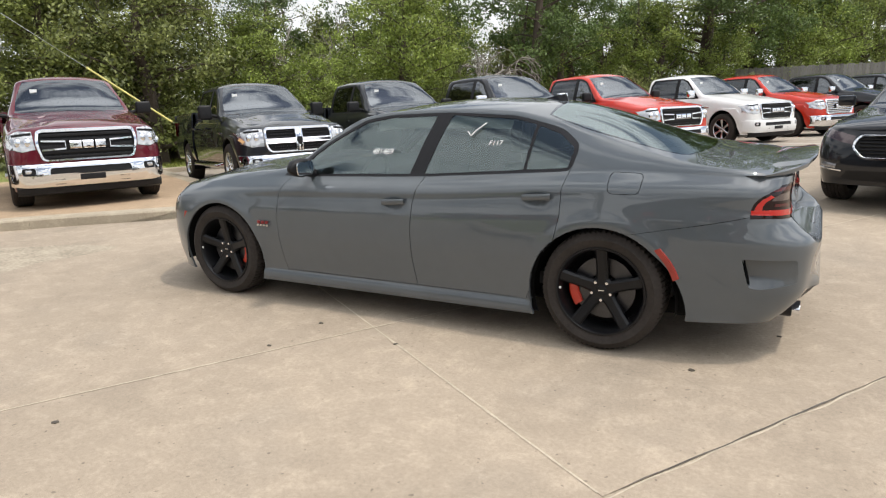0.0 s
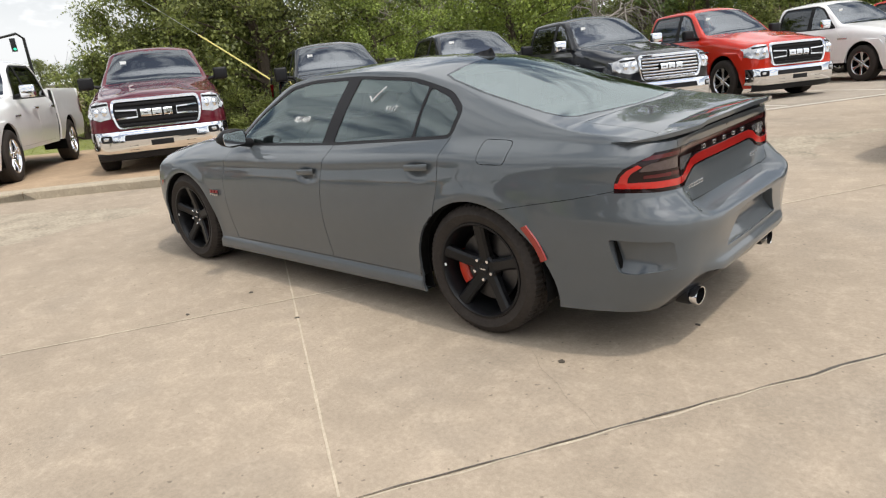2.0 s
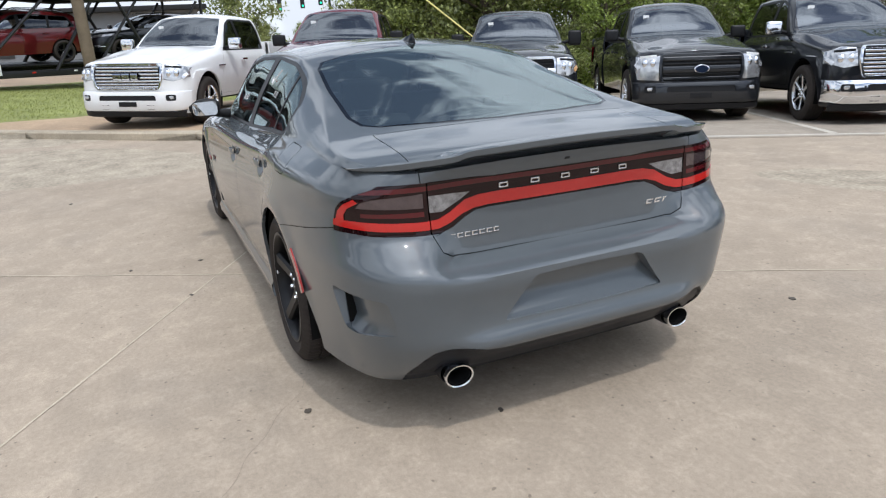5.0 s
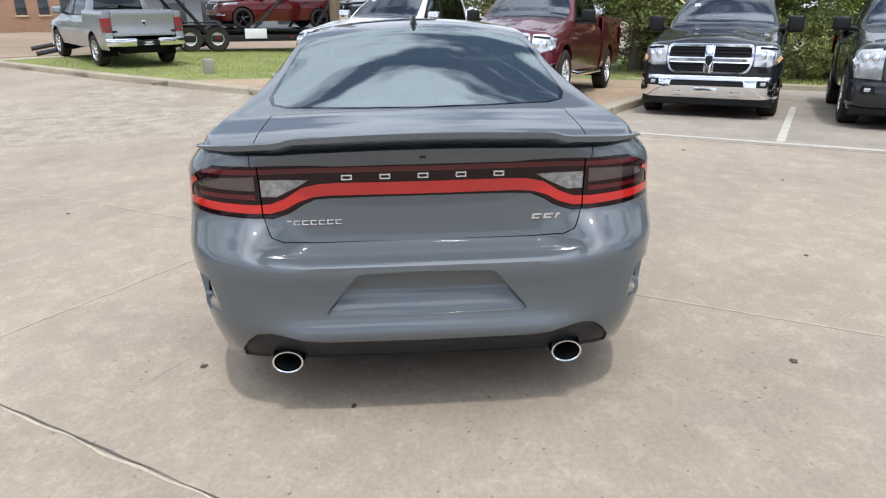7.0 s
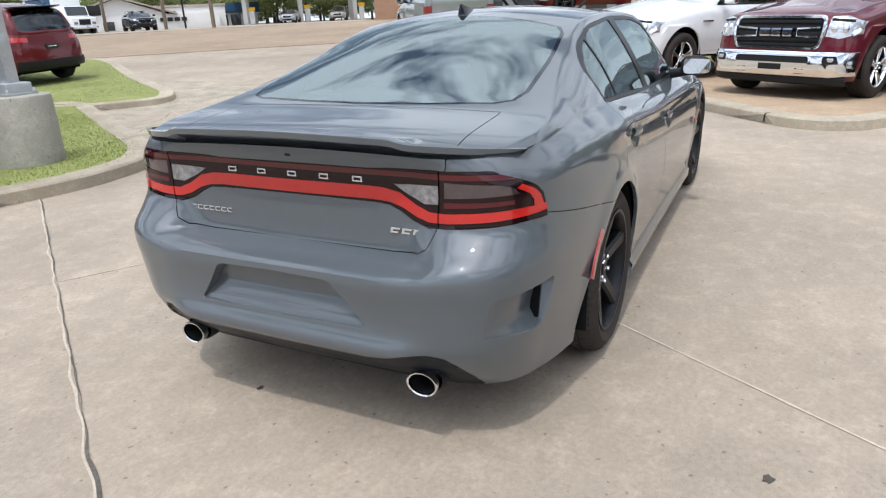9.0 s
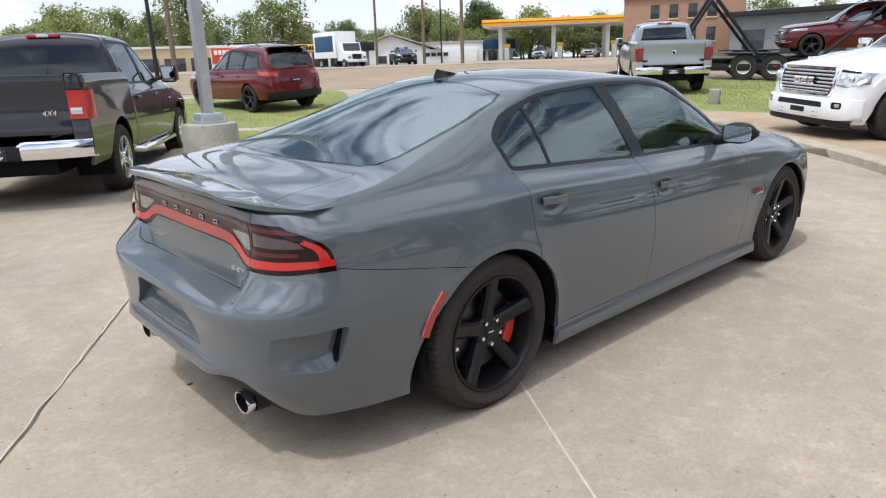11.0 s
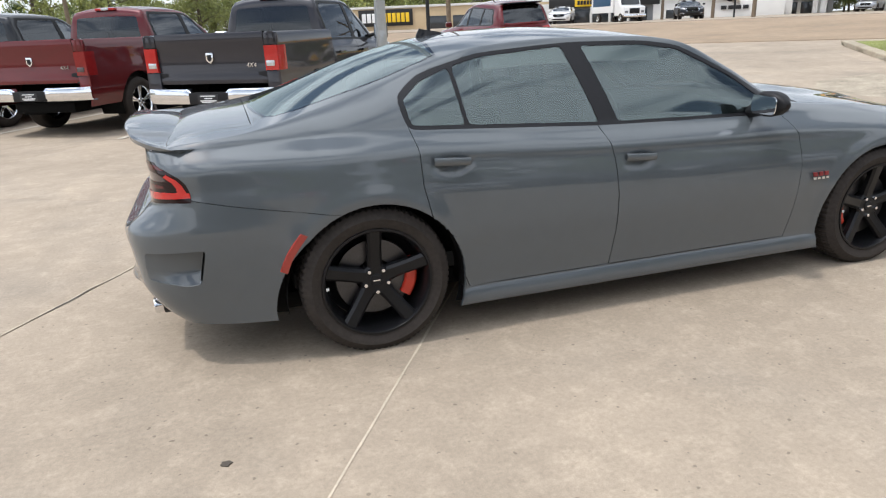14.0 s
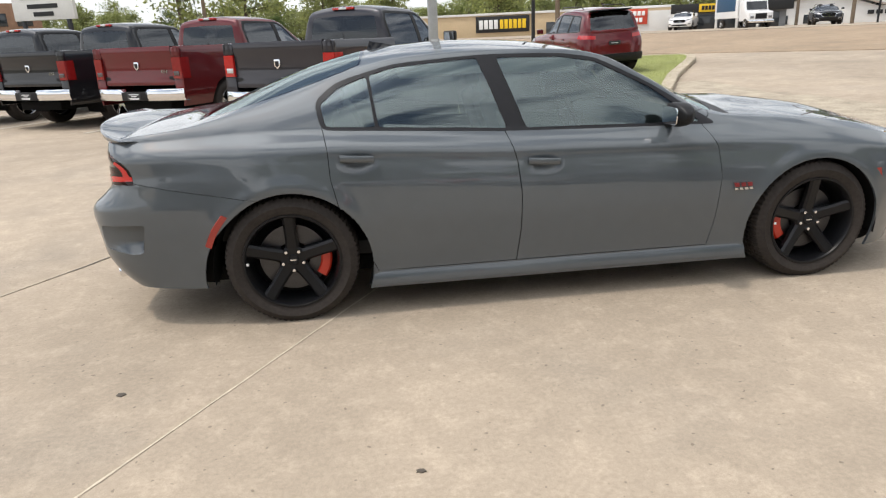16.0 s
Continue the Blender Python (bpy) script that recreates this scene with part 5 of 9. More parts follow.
def wheels_for(car, style, r, rim, places):
    key = (style, round(r, 3))
    if key not in WHEELS:
        WHEELS[key] = make_wheel(car, style, r, 0.27, rim, False)
        put_wheels(car, WHEELS[key], places)
        return
    src = WHEELS[key]
    w = src.copy()
    scene.collection.objects.link(w)
    w.parent = car
    for c in src.children:
        o = c.copy()
        scene.collection.objects.link(o)
        o.parent = w
    put_wheels(car, w, places)


def nose_at(c, y, z, proud=0.0):
    """The x of a shell's nose at (y, z)."""
    x0, xe = c["x0f"], c["xf"](z)
    x = (x0 + xe) / 2
    for _ in range(4):
        s = min(1.0, max(0.0, (z - c["zb"](x)) / (c["zs"](x) - c["zb"](x))))
        w = c["wp"](x) * c["sec"](s)
        q = max(0.0, 1 - (abs(y) / w) ** c["m"]) ** (1 / c["n"])
        x = x0 + (xe - x0) * q
    return x - proud


def nose_bar(bm, c, path, h, proud=0.015, closed=False, depth=0.05):
    """A bar of height h that follows the nose along (y, z) points, standing proud of it."""
    n = len(path)
    rows = []
    for i, (y, z) in enumerate(path):
        a = path[(i - 1) % n] if closed or i > 0 else path[i]
        b = path[(i + 1) % n] if closed or i < n - 1 else path[i]
        t = Vector((b[0] - a[0], b[1] - a[1]))
        t = t.normalized() if t.length > 1e-9 else Vector((1, 0))
        s = Vector((-t.y, t.x)) * (h / 2)
        row = []
        for k, pr in ((1, -depth), (1, proud * 0.6), (0.6, proud), (-0.6, proud), (-1, proud * 0.6), (-1, -depth)):
            yy, zz = y + s.x * k, z + s.y * k
            row.append((nose_at(c, y, z, pr), yy, zz))
        rows.append(row)
    if closed:
        rows.append(rows[0])
    grid_faces(bm, rows)
    if not closed:
        bm.verts.ensure_lookup_table()
    bmesh.ops.recalc_face_normals(bm, faces=bm.faces[:])
    return bm


def line(y0, y1, z0, z1=None, n=14):
    z1 = z0 if z1 is None else z1
    return [(y0 + (y1 - y0) * k / n, z0 + (z1 - z0) * k / n) for k in range(n + 1)]


def loop_of(poly, r=0.05, step=0.06):
    p = rounded(poly, r, 4)
    out = []
    for i in range(len(p)):
        a, b = Vector(p[i]), Vector(p[(i + 1) % len(p)])
        k = max(1, int((b - a).length / step))
        out += [tuple(a + (b - a) * j / k) for j in range(k)]
    return out


def windows(car, bm, c, side_polys, ws, frame_poly, back_glass=None, privacy=True):
    side = lambda p, n: n.y < -0.3 and p.y < -0.3
    up = lambda p, n: p.z > 1.05 and n.x < 0.2
    fr = take(bm, cut_region(bm, frame_poly, "xz", side))
    for i, pl in enumerate(side_polys):
        g = take(fr, cut_region(fr, pl, "xz", side))
        for v in g.verts:
            v.co.y += 0.006
        both("side_window", g, M_DKGLASS if privacy and i else M_MIDGLASS, car)
    both("window_frame", rim_in(fr, 0, 0.02), M_PLASTIC, car)
    g = take(bm, cut_region(bm, ws, "xy", up))
    part("windscreen", mirrored(g), M_MIDGLASS, car, "windscreen reflecting the sky")
    if back_glass:
        g = take(bm, cut_region(bm, back_glass, "yz", lambda p, n: n.x > 0.5 and p.x > 1.5))
        g = mirrored(g)
        part("back_window", g, M_DKGLASS, car, "dark tinted back window")


M_MIDGLASS = tinted_glass("truck_glass", (0.20, 0.24, 0.25), veil=0.9)


def truck_mirror(car, x, y, z, material, sgn, tow=False):
    b = bmesh.new()
    h = 0.13 if tow else 0.10
    box(b, (x - 0.07, min(sgn * y, sgn * (y + 0.24)), z - h), (x + 0.05, max(sgn * y, sgn * (y + 0.24)), z + h), 0.04)
    mo = part("door_mirror", b, material, car, angle=60)
    b = bmesh.new()
    box(b, (x + 0.05, min(sgn * (y + 0.025), sgn * (y + 0.215)), z - h + 0.025), (x + 0.053, max(sgn * (y + 0.025), sgn * (y + 0.215)), z + h - 0.025))
    part("mirror_glass", b, bpy.data.materials["mirror_silver"], mo)
    b = bmesh.new()
    tube(b, [(x + 0.02, sgn * (y - 0.20), z - 0.10), (x, sgn * (y + 0.03), z - 0.05)], 0.03, 8)
    part("mirror_arm", b, M_PLASTIC, mo)


def lower_nose(car):
    """Draws the face of a pickup down: bonnet edge, grille, lamps, bumper and air dam."""
    face = curve([(0.30, 0.14), (0.36, 0.18), (0.51, 0.285), (0.795, 0.61), (0.84, 0.635), (1.175, 1.045), (1.25, 1.125), (1.32, 1.20)])

    def ease(q):
        q = min(1.0, max(0.0, q))
        return q * q * (3 - 2 * q)
    for ob in car.children_recursive:
        if ob.type != "MESH" or ob.matrix_basis != Matrix.Identity(4):
            continue
        for v in ob.data.vertices:
            x, z = v.co.x, v.co.z
            if x < 0.62 and z < 1.36:
                up = ease((z - 0.92) / 0.16)
                w = ease((0.62 - x) / 1.25) * up + ease((-0.46 - x) / 0.14) * (1 - up)
                v.co.z += (face(min(z, 1.32)) - min(z, 1.32)) * w


def build_pickup(m, label, paint_m, grille="bars", bumper="chrome", mirrors=None, wheel="alloy", gen=5, group="", steps=False, rear=True, sticker=True, plate=True):
    car = thing("pickup_truck", m @ pose(0, 0, 0, 0, 0, 180) @ Matrix.Diagonal((1.03, 1.03, 1.055, 1)), label, "truck", group)
    wb = 3.67 if gen == 5 else (3.57 if gen == 4 else 3.68)
    cab_end = 2.93 if gen != 4 else 2.86
    L = wb + (1.16 if gen == 5 else 1.10)
    W = 1.0
    c = dict(zb=curve([(-1.0, 0.46), (-0.6, 0.46), (0.6, 0.44), (3.0, 0.44)]),
             zs=curve([(-1.0, 1.12), (-0.85, 1.16), (-0.4, 1.20), (0.5, 1.225), (1.2, 1.235), (3.0, 1.25)]),
             wp=curve([(-1.0, 0.96), (-0.5, 0.995), (0.1, 1.0), (0.8, 0.985), (3.0, 0.985)]),
             sec=curve([(0, 0.96), (0.15, 0.975), (0.45, 1.0), (0.75, 0.985), (0.92, 0.955), (1.0, 0.90)]),
             x0r=cab_end - 0.10, x0f=-0.45, m=5.5, n=3.4, nr=12, ns=64, nv=18, nt=16, crown=2.6,
             xr=curve([(0.4, cab_end), (1.3, cab_end), (1.95, cab_end - 0.05)]),
             xf=curve([(0.4, -0.90), (0.7, -0.93), (1.0, -0.94), (1.12, -0.91), (1.2, -0.86)]),
             zt=curve([(-1.0, 1.14), (-0.88, 1.20), (-0.7, 1.245), (0.0, 1.30), (0.60, 1.325), (0.75, 1.36), (1.0, 1.55), (1.30, 1.78), (1.48, 1.885), (1.7, 1.93), (2.2, 1.95), (2.70, 1.935), (cab_end - 0.07, 1.89), (cab_end, 1.55)]),
             zr=curve([(-1.0, 1.13), (-0.7, 1.21), (0.0, 1.265), (0.62, 1.285), (0.75, 1.31), (1.05, 1.53), (1.36, 1.74), (1.55, 1.83), (1.8, 1.865), (2.3, 1.875), (cab_end - 0.12, 1.86), (cab_end - 0.05, 1.80), (cab_end, 1.45)]),
             yr=curve([(-1.0, 0.70), (-0.5, 0.78), (0.5, 0.84), (0.8, 0.83), (1.3, 0.725), (1.8, 0.68), (2.7, 0.675), (cab_end, 0.70)]))
    bm = half_shell(c)
    arch_r = 0.475
    fs = cut_region(bm, [p for p in circle_poly(0, 0.43, arch_r, 36)], "xz", lambda p, n: p.y < -0.5)
    bmesh.ops.delete(bm, geom=fs, context="FACES")
    frame_poly = rounded([(0.86, 1.245), (2.80, 1.275), (2.80, 1.70), (2.72, 1.84), (1.62, 1.825), (1.40, 1.745)], 0.05, 3)
    w1 = rounded([(0.98, 1.275), (1.66, 1.285), (1.70, 1.795), (1.62, 1.79), (1.42, 1.71)], 0.03, 2)
    w2 = rounded([(1.78, 1.287), (2.74, 1.30), (2.74, 1.70), (2.66, 1.80), (1.80, 1.80)], 0.04, 3)
    ws = [(1.42, 0.01), (1.43, -0.45), (1.47, -0.60), (1.05, -0.735), (0.80, -0.78), (0.74, -0.72), (0.66, -0.4), (0.64, 0.01)]
    bg = rounded([(0.02, 1.36), (-0.66, 1.36), (-0.60, 1.76), (0.02, 1.78)], 0.04, 2)
    bg = [(min(p[0], 0.0), p[1]) for p in bg]
    windows(car, bm, c, [w1, w2], ws, frame_poly, bg if rear else None)
    # doors
    mid = lambda v: abs(v.co.y) < 1e-4
    hm = M_CHROME if mirrors == "chrome" else paint_m
    for nm, pl, hx in (("front_door", [(0.83, 1.30), (0.80, 1.2), (0.62, 1.0), (0.58, 0.60), (0.62, 0.50), (1.70, 0.50), (1.74, 1.30)], 1.56), ("rear_door", [(1.74, 1.30), (1.70, 0.50), (2.60, 0.50), (2.74, 0.70), (2.82, 0.95), (2.83, 1.32)], 2.55)):
        d = rim_in(take(bm, cut_region(bm, pl, "xz", lambda p, n: n.y < -0.15 and p.z < 1.32)), 0.004, 0.02)
        for sgn, b in ((-1, d), (1, flipped(d))):
            ob = part(nm, b, paint_m, car)
            part("door_handle", boxed((hx - 0.11, min(sgn * 0.985, sgn * 1.025), 1.075), (hx + 0.11, max(sgn * 0.985, sgn * 1.025), 1.112), 0.012), hm, ob)
    # face
    nose = lambda p, n: p.x < -0.4 and n.x < -0.05
    gz0, gz1 = (0.84, 1.175) if gen != 0 else (0.82, 1.16)
    gp = {5: [(-0.56, gz0 + 0.01), (-0.62, 1.03), (-0.60, gz1 - 0.01)], 4: [(-0.50, 0.86), (-0.58, 0.96), (-0.58, 1.16)], 0: [(-0.58, 0.80), (-0.62, 0.98), (-0.60, 1.14)]}[gen]
    gpoly = [(0.01, gp[0][1] - 0.01)] + gp + [(0.01, gp[2][1] + 0.015)]
    g = take(bm, cut_region(bm, gpoly, "yz", nose))
    for v in g.verts:
        v.co.x += 0.03
    go = part("grille", mirrored(g), M_PLASTIC, car, "grille opening behind the bars")
    if gen == 4:
        hp = [(-0.61, 0.95), (-0.80, 0.945), (-0.95, 0.99), (-0.965, 1.11), (-0.82, 1.165), (-0.61, 1.155)]
    elif gen == 0:
        hp = [(-0.63, 0.84), (-0.93, 0.86), (-0.96, 1.0), (-0.94, 1.13), (-0.62, 1.135)]
    else:
        hp = [(-0.64, 0.985), (-0.66, 1.165), (-0.82, 1.175), (-0.955, 1.12), (-0.97, 1.01), (-0.80, 0.965)]
    lm = take(bm, cut_region(bm, hp, "yz", lambda p, n: p.x < -0.3))
    lm.normal_update()
    for v in lm.verts:
        v.co += v.normal * 0.004
    for lo in both("headlamp", rim_in(lm, 0.002, 0.02), M_HEADLAMP, car, "clear headlamp"):
        pass
    for sgn in (-1, 1):
        b = bmesh.new()
        nose_bar(b, c, line(sgn * 0.67, sgn * 0.90, 1.135, 1.12, 8), 0.035, 0.010)
        part("lamp_brow", b, M_PLASTIC if gen != 0 else M_PAPER, car)
        b = bmesh.new()
        for yy in (0.72, 0.83):
            bmesh.ops.create_uvsphere(b, u_segments=12, v_segments=8, radius=0.048, matrix=Matrix.Translation((nose_at(c, yy, 1.06, -0.022), sgn * yy, 1.055)))
        part("lamp_projector", b, M_CHROME, car)
        b = bmesh.new()
        nose_bar(b, c, line(sgn * 0.90, sgn * 0.945, 1.02, 1.07, 3), 0.09, 0.007)
        part("indicator", b, M_LENS_AMBER if gen == 4 else M_HEADLAMP, car)
    chrome = M_CHROME
    ring_path = loop_of([(y, z) for y, z in gpoly[1:-1]] + [(-y, z) for y, z in gpoly[1:-1]][::-1], 0.06)
    b = bmesh.new()
    nose_bar(b, c, ring_path, 0.045 if grille != "dark" else 0.03, 0.03, True)
    part("grille_surround", b, chrome if grille in ("bars", "fine", "cross") else (M_PLASTIC if grille == "dark" else paint_m), car, "chrome grille surround" if grille in ("bars", "fine", "cross") else "")
    top, bot = gz1 - 0.03, gz0 + 0.03
    if grille == "cross":
        b = bmesh.new()
        nose_bar(b, c, line(-0.57, 0.57, 1.01, n=24), 0.055, 0.035)
        part("grille_bar", b, chrome, go, "chrome cross bar")
        b = bmesh.new()
        nose_bar(b, c, [(0.0, z) for z in (0.86, 0.92, 1.0, 1.08, 1.16)], 0.13, 0.04)
        part("grille_post", b, chrome, go)
        b = bmesh.new()
        prism(b, rounded([(-0.05, 1.05), (0.05, 1.05), (0.045, 0.98), (0.0, 0.945), (-0.045, 0.98)], 0.02, 3), nose_at(c, 0, 1.0, 0.052), nose_at(c, 0, 1.0, 0.03), "x", 0.004)
        part("badge", b, M_PLASTIC, go)
        for z in (0.90, 0.935, 0.97, 1.05, 1.085, 1.12):
            b = bmesh.new()
            nose_bar(b, c, line(-0.53, 0.53, z, n=16), 0.012, 0.004)
            part("grille_slat", b, M_PLASTIC, go)
    elif grille == "ford":
        for z, h in ((1.10, 0.045), (0.985, 0.07), (0.87, 0.045)):
            b = bmesh.new()
            nose_bar(b, c, line(-0.58, 0.58, z, n=20), h, 0.022)
            part("grille_bar", b, M_CHARCOAL, go)
        b = bmesh.new()
        lathe(b, [(0.0005, -0.012), (0.10, -0.012), (0.115, -0.004), (0.12, 0.012)], 36, "x")
        bmesh.ops.transform(b, matrix=Matrix.Translation((nose_at(c, 0, 0.985, 0.03), 0, 0.985)) @ Matrix.Diagonal((1, 1.0, 0.42, 1)), verts=b.verts)
        bd = part("badge", b, M_CHROME, go, "oval badge")
        b = bmesh.new()
        lathe(b, [(0.0005, -0.0145), (0.098, -0.0145), (0.10, -0.010)], 36, "x")
        bmesh.ops.transform(b, matrix=Matrix.Translation((nose_at(c, 0, 0.985, 0.03), 0, 0.985)) @ Matrix.Diagonal((1, 1.0, 0.40, 1)), verts=b.verts)
        part("badge_field", b, M_NAVY, bd)
        for z in (1.045, 0.93, 0.84):
            b = bmesh.new()
            nose_bar(b, c, line(-0.56, 0.56, z, n=16), 0.014, 0.004)
            part("grille_slat", b, M_PLASTIC, go)
    else:
        n = 5 if grille == "bars" else 7
        for k in range(n):
            z = bot + (top - bot) * (k + 0.5) / n
            w = 0.575 if k < n - 2 else 0.56
            b = bmesh.new()
            nose_bar(b, c, line(-w, w, z, n=20), 0.030 if grille == "bars" else 0.020, 0.006)
            part("grille_slat", b, chrome if grille == "fine" else M_PLASTIC, go)
        zc = 1.02
        if grille == "bars":
            for s in (-1, 1):
                b = bmesh.new()
                nose_bar(b, c, [(s * 0.57, zc + 0.045), (s * 0.45, zc + 0.04), (s * 0.28, zc + 0.035), (s * 0.28, zc - 0.035), (s * 0.45, zc - 0.04), (s * 0.57, zc - 0.045)], 0.026, 0.03)
                part("grille_claw", b, chrome, go, "chrome grille bracket")
        for i, w in ((-1, 0.125), (0, 0.13), (1, 0.145)):
            b = bmesh.new()
            y = i * 0.155
            nose_bar(b, c, line(y - w / 2, y + w / 2, zc, n=4), 0.075, 0.045)
            part("grille_letter", b, chrome, go, "raised chrome letter shape")
            b = bmesh.new()
            nose_bar(b, c, line(y - w / 5, y + w / 5, zc - (0.02 if i < 1 else -0.0), n=2), 0.018, 0.0475)
            part("letter_bore", b, M_PLASTIC, go)
    # bumper
    bmat = {"chrome": M_CHROME, "paint": paint_m, "dark": M_CHARCOAL}[bumper]
    b = bmesh.new()
    rows = []
    prof = [(0.795, 0.0), (0.785, 0.055), (0.74, 0.075), (0.66, 0.082), (0.56, 0.078), (0.52, 0.05), (0.51, 0.0)]
    for k in range(41):
        y = -0.985 + 1.97 * k / 40
        e = max(0.0, (abs(y) - 0.80) / 0.185)
        rows.append([(nose_at(c, min(abs(y), 0.955), 0.80, pr * (1 - 0.25 * e)) + (0.10 * max(0, (abs(y) - 0.93) / 0.055) ** 2), y, z + 0.03 * e * (1 if z < 0.6 else 0)) for z, pr in prof])
    grid_faces(b, rows)
    bmesh.ops.recalc_face_normals(b, faces=b.faces[:])
    slot = rounded([(-0.52, 0.66), (0.52, 0.66), (0.50, 0.725), (-0.50, 0.725)], 0.02, 3)
    sl = take(b, cut_region(b, slot, "yz", lambda p, n: True))
    for v in sl.verts:
        v.co.x += 0.012
    fogs = []
    for s in (-1, 1):
        fp = rounded([(s * 0.68, 0.655), (s * 0.84, 0.655), (s * 0.84, 0.735), (s * 0.68, 0.735)], 0.03, 3)
        fg = take(b, cut_region(b, fp, "yz", lambda p, n: True))
        for v in fg.verts:
            v.co.x += 0.015
        fogs.append(fg)
    bo = part("front_bumper", rim_in(b, 0, 0.02), bmat, car, {"chrome": "chrome front bumper", "paint": "body-coloured front bumper", "dark": "dark front bumper"}[bumper])
    part("bumper_slot", sl, M_PLASTIC, bo)
    for fg in fogs:
        fo = part("fog_surround", fg, M_PLASTIC, bo)
    for s in (-1, 1):
        part("fog_lamp", boxed((nose_at(c, 0.76, 0.8, 0.072), s * 0.76 - 0.045, 0.675), (nose_at(c, 0.76, 0.8, 0.03), s * 0.76 + 0.045, 0.718), 0.012), M_HEADLAMP, bo)
        b = bmesh.new()
        nose_bar(b, c, loop_of([(s * 0.34, 0.555), (s * 0.48, 0.555), (s * 0.48, 0.605), (s * 0.34, 0.605)], 0.02, 0.05), 0.016, 0.092, True, -0.05)
        part("tow_hook", b, M_PLASTIC, bo)
    if grille == "cross" or plate:
        part("plate_panel", boxed((nose_at(c, 0, 0.7, 0.092), -0.16, 0.585), (nose_at(c, 0, 0.7, 0.05), 0.16, 0.645), 0.005), M_PLASTIC if grille != "cross" else M_CHROME, bo)
    b = bmesh.new()
    rows = []
    for k in range(31):
        y = -0.93 + 1.86 * k / 30
        rows.append([(nose_at(c, min(abs(y), 0.94), 0.8, pr), y, z) for z, pr in ((0.53, 0.0), (0.50, 0.035), (0.40, 0.015), (0.36, -0.10))])
    grid_faces(b, rows)
    bmesh.ops.recalc_face_normals(b, faces=b.faces[:])
    part("air_dam", b, M_PLASTIC, car, "black lower air dam")
    # bonnet bulge seam and rest of the skin
    hood = [(0.62, 0.01), (0.63, -0.5), (0.70, -0.80), (0.2, -0.80), (-0.45, -0.76), (-0.78, -0.66), (-0.86, 0.01)]
    h = take(bm, cut_region(bm, hood, "xy", lambda p, n: n.z > 0.5 and p.x < 0.75))
    for v in h.verts:
        q = 1 / (1 + math.exp((abs(v.co.y) - 0.44) / 0.025))
        v.co.z += 0.028 * q * max(0, min(1, (v.co.x + 0.85) / 0.3)) * max(0.2, min(1, (0.62 - v.co.x) / 0.25))
    part("bonnet", mirrored(rim_in(h, 0.004, 0.02, mid)), paint_m, car)
    rim_in(bm, 0.0, 0.03, mid)
    part("cab_body", mirrored(bm), paint_m, car)
    part("cabin_inside", boxed((0.7, -0.86, 0.5), (cab_end - 0.06, 0.86, 1.20), 0.03), M_TRIM_IN, car)
    for y in (-0.40, 0.40):
        for x in (1.75, 2.55):
            b = bmesh.new()
            prism(b, rounded([(x - 0.10, 1.10), (x + 0.06, 1.10), (x + 0.16, 1.55), (x + 0.06, 1.56)], 0.04, 2), y - 0.24, y + 0.24, "y", 0.04)
            box(b, (x + 0.08, y - 0.13, 1.58), (x + 0.17, y + 0.13, 1.74), 0.03)
            part("seat", b, M_SEAT, car)
    b = bmesh.new()
    prism(b, [(0.62, 0.9), (1.12, 0.95), (1.10, 1.25), (0.95, 1.30), (0.68, 1.30)], -0.82, 0.82, "y", 0.02)
    part("dashboard", b, M_TRIM_IN, car)
    if sticker:
        part("window_sticker", boxed((1.155, 0.42, 1.62), (1.16, 0.52, 1.70), 0, Matrix.Identity(4)), M_PAPER, car)
    # bed
    b = bmesh.new()
    rows = []
    xs = [cab_end + 0.02 + (L - cab_end - 0.02) * k / 30 for k in range(31)]
    for x in xs:
        fl = 0.012 * math.exp(-((math.hypot(x - wb, 0.0) - 0.0) / 0.5) ** 2)
        row = []
        for z, y in ((0.46, 0.955), (0.52, 0.972), (0.62, 0.99), (0.72, 0.999), (0.82, 1.0), (0.92, 0.997), (1.02, 0.99), (1.12, 0.985), (1.22, 0.982), (1.32, 0.975), (1.40, 0.965), (1.425, 0.945), (1.43, 0.90), (1.425, 0.865), (1.36, 0.855), (0.95, 0.855)):
            row.append((x, -(y + (fl if z < 1.1 else 0)), z))
        rows.append(row)
    grid_faces(b, rows)
    bmesh.ops.recalc_face_normals(b, faces=b.faces[:])
    b.normal_update()
    fs = cut_region(b, circle_poly(wb, 0.43, arch_r, 36), "xz", lambda p, n: p.y < -0.9)
    bmesh.ops.delete(b, geom=fs, context="FACES")
    both("bed_side", rim_in(b, 0, 0.03), paint_m, car)
    b = boxed((cab_end + 0.02, -0.86, 0.80), (L - 0.02, 0.86, 0.95), 0.01)
    part("bed_floor", b, M_PLASTIC, car)
    part("bed_front", boxed((cab_end + 0.02, -0.86, 0.9), (cab_end + 0.07, 0.86, 1.42), 0.01), paint_m, car)
    for wx in (0, wb):
        b = bmesh.new()
        rows = []
        for k in range(21):
            a = math.radians(-20 + 220 * k / 20)
            rows.append([(wx + (arch_r + 0.005) * math.cos(a), y, 0.43 + (arch_r + 0.005) * math.sin(a)) for y in (-0.975, -0.55)] + [(wx + 0.05 * math.cos(a), -0.55, 0.43)])
        grid_faces(b, rows)
        both("wheel_well", b, M_LINER, car)
    part("chassis", boxed((-0.5, -0.55, 0.36), (L - 0.1, 0.55, 0.52), 0.03), M_LINER, car)
    part("underbody", boxed((0.5, -0.88, 0.46), (wb - 0.5, 0.88, 0.56), 0.02), M_LINER, car)
    # tail
    b = bmesh.new()
    rows = []
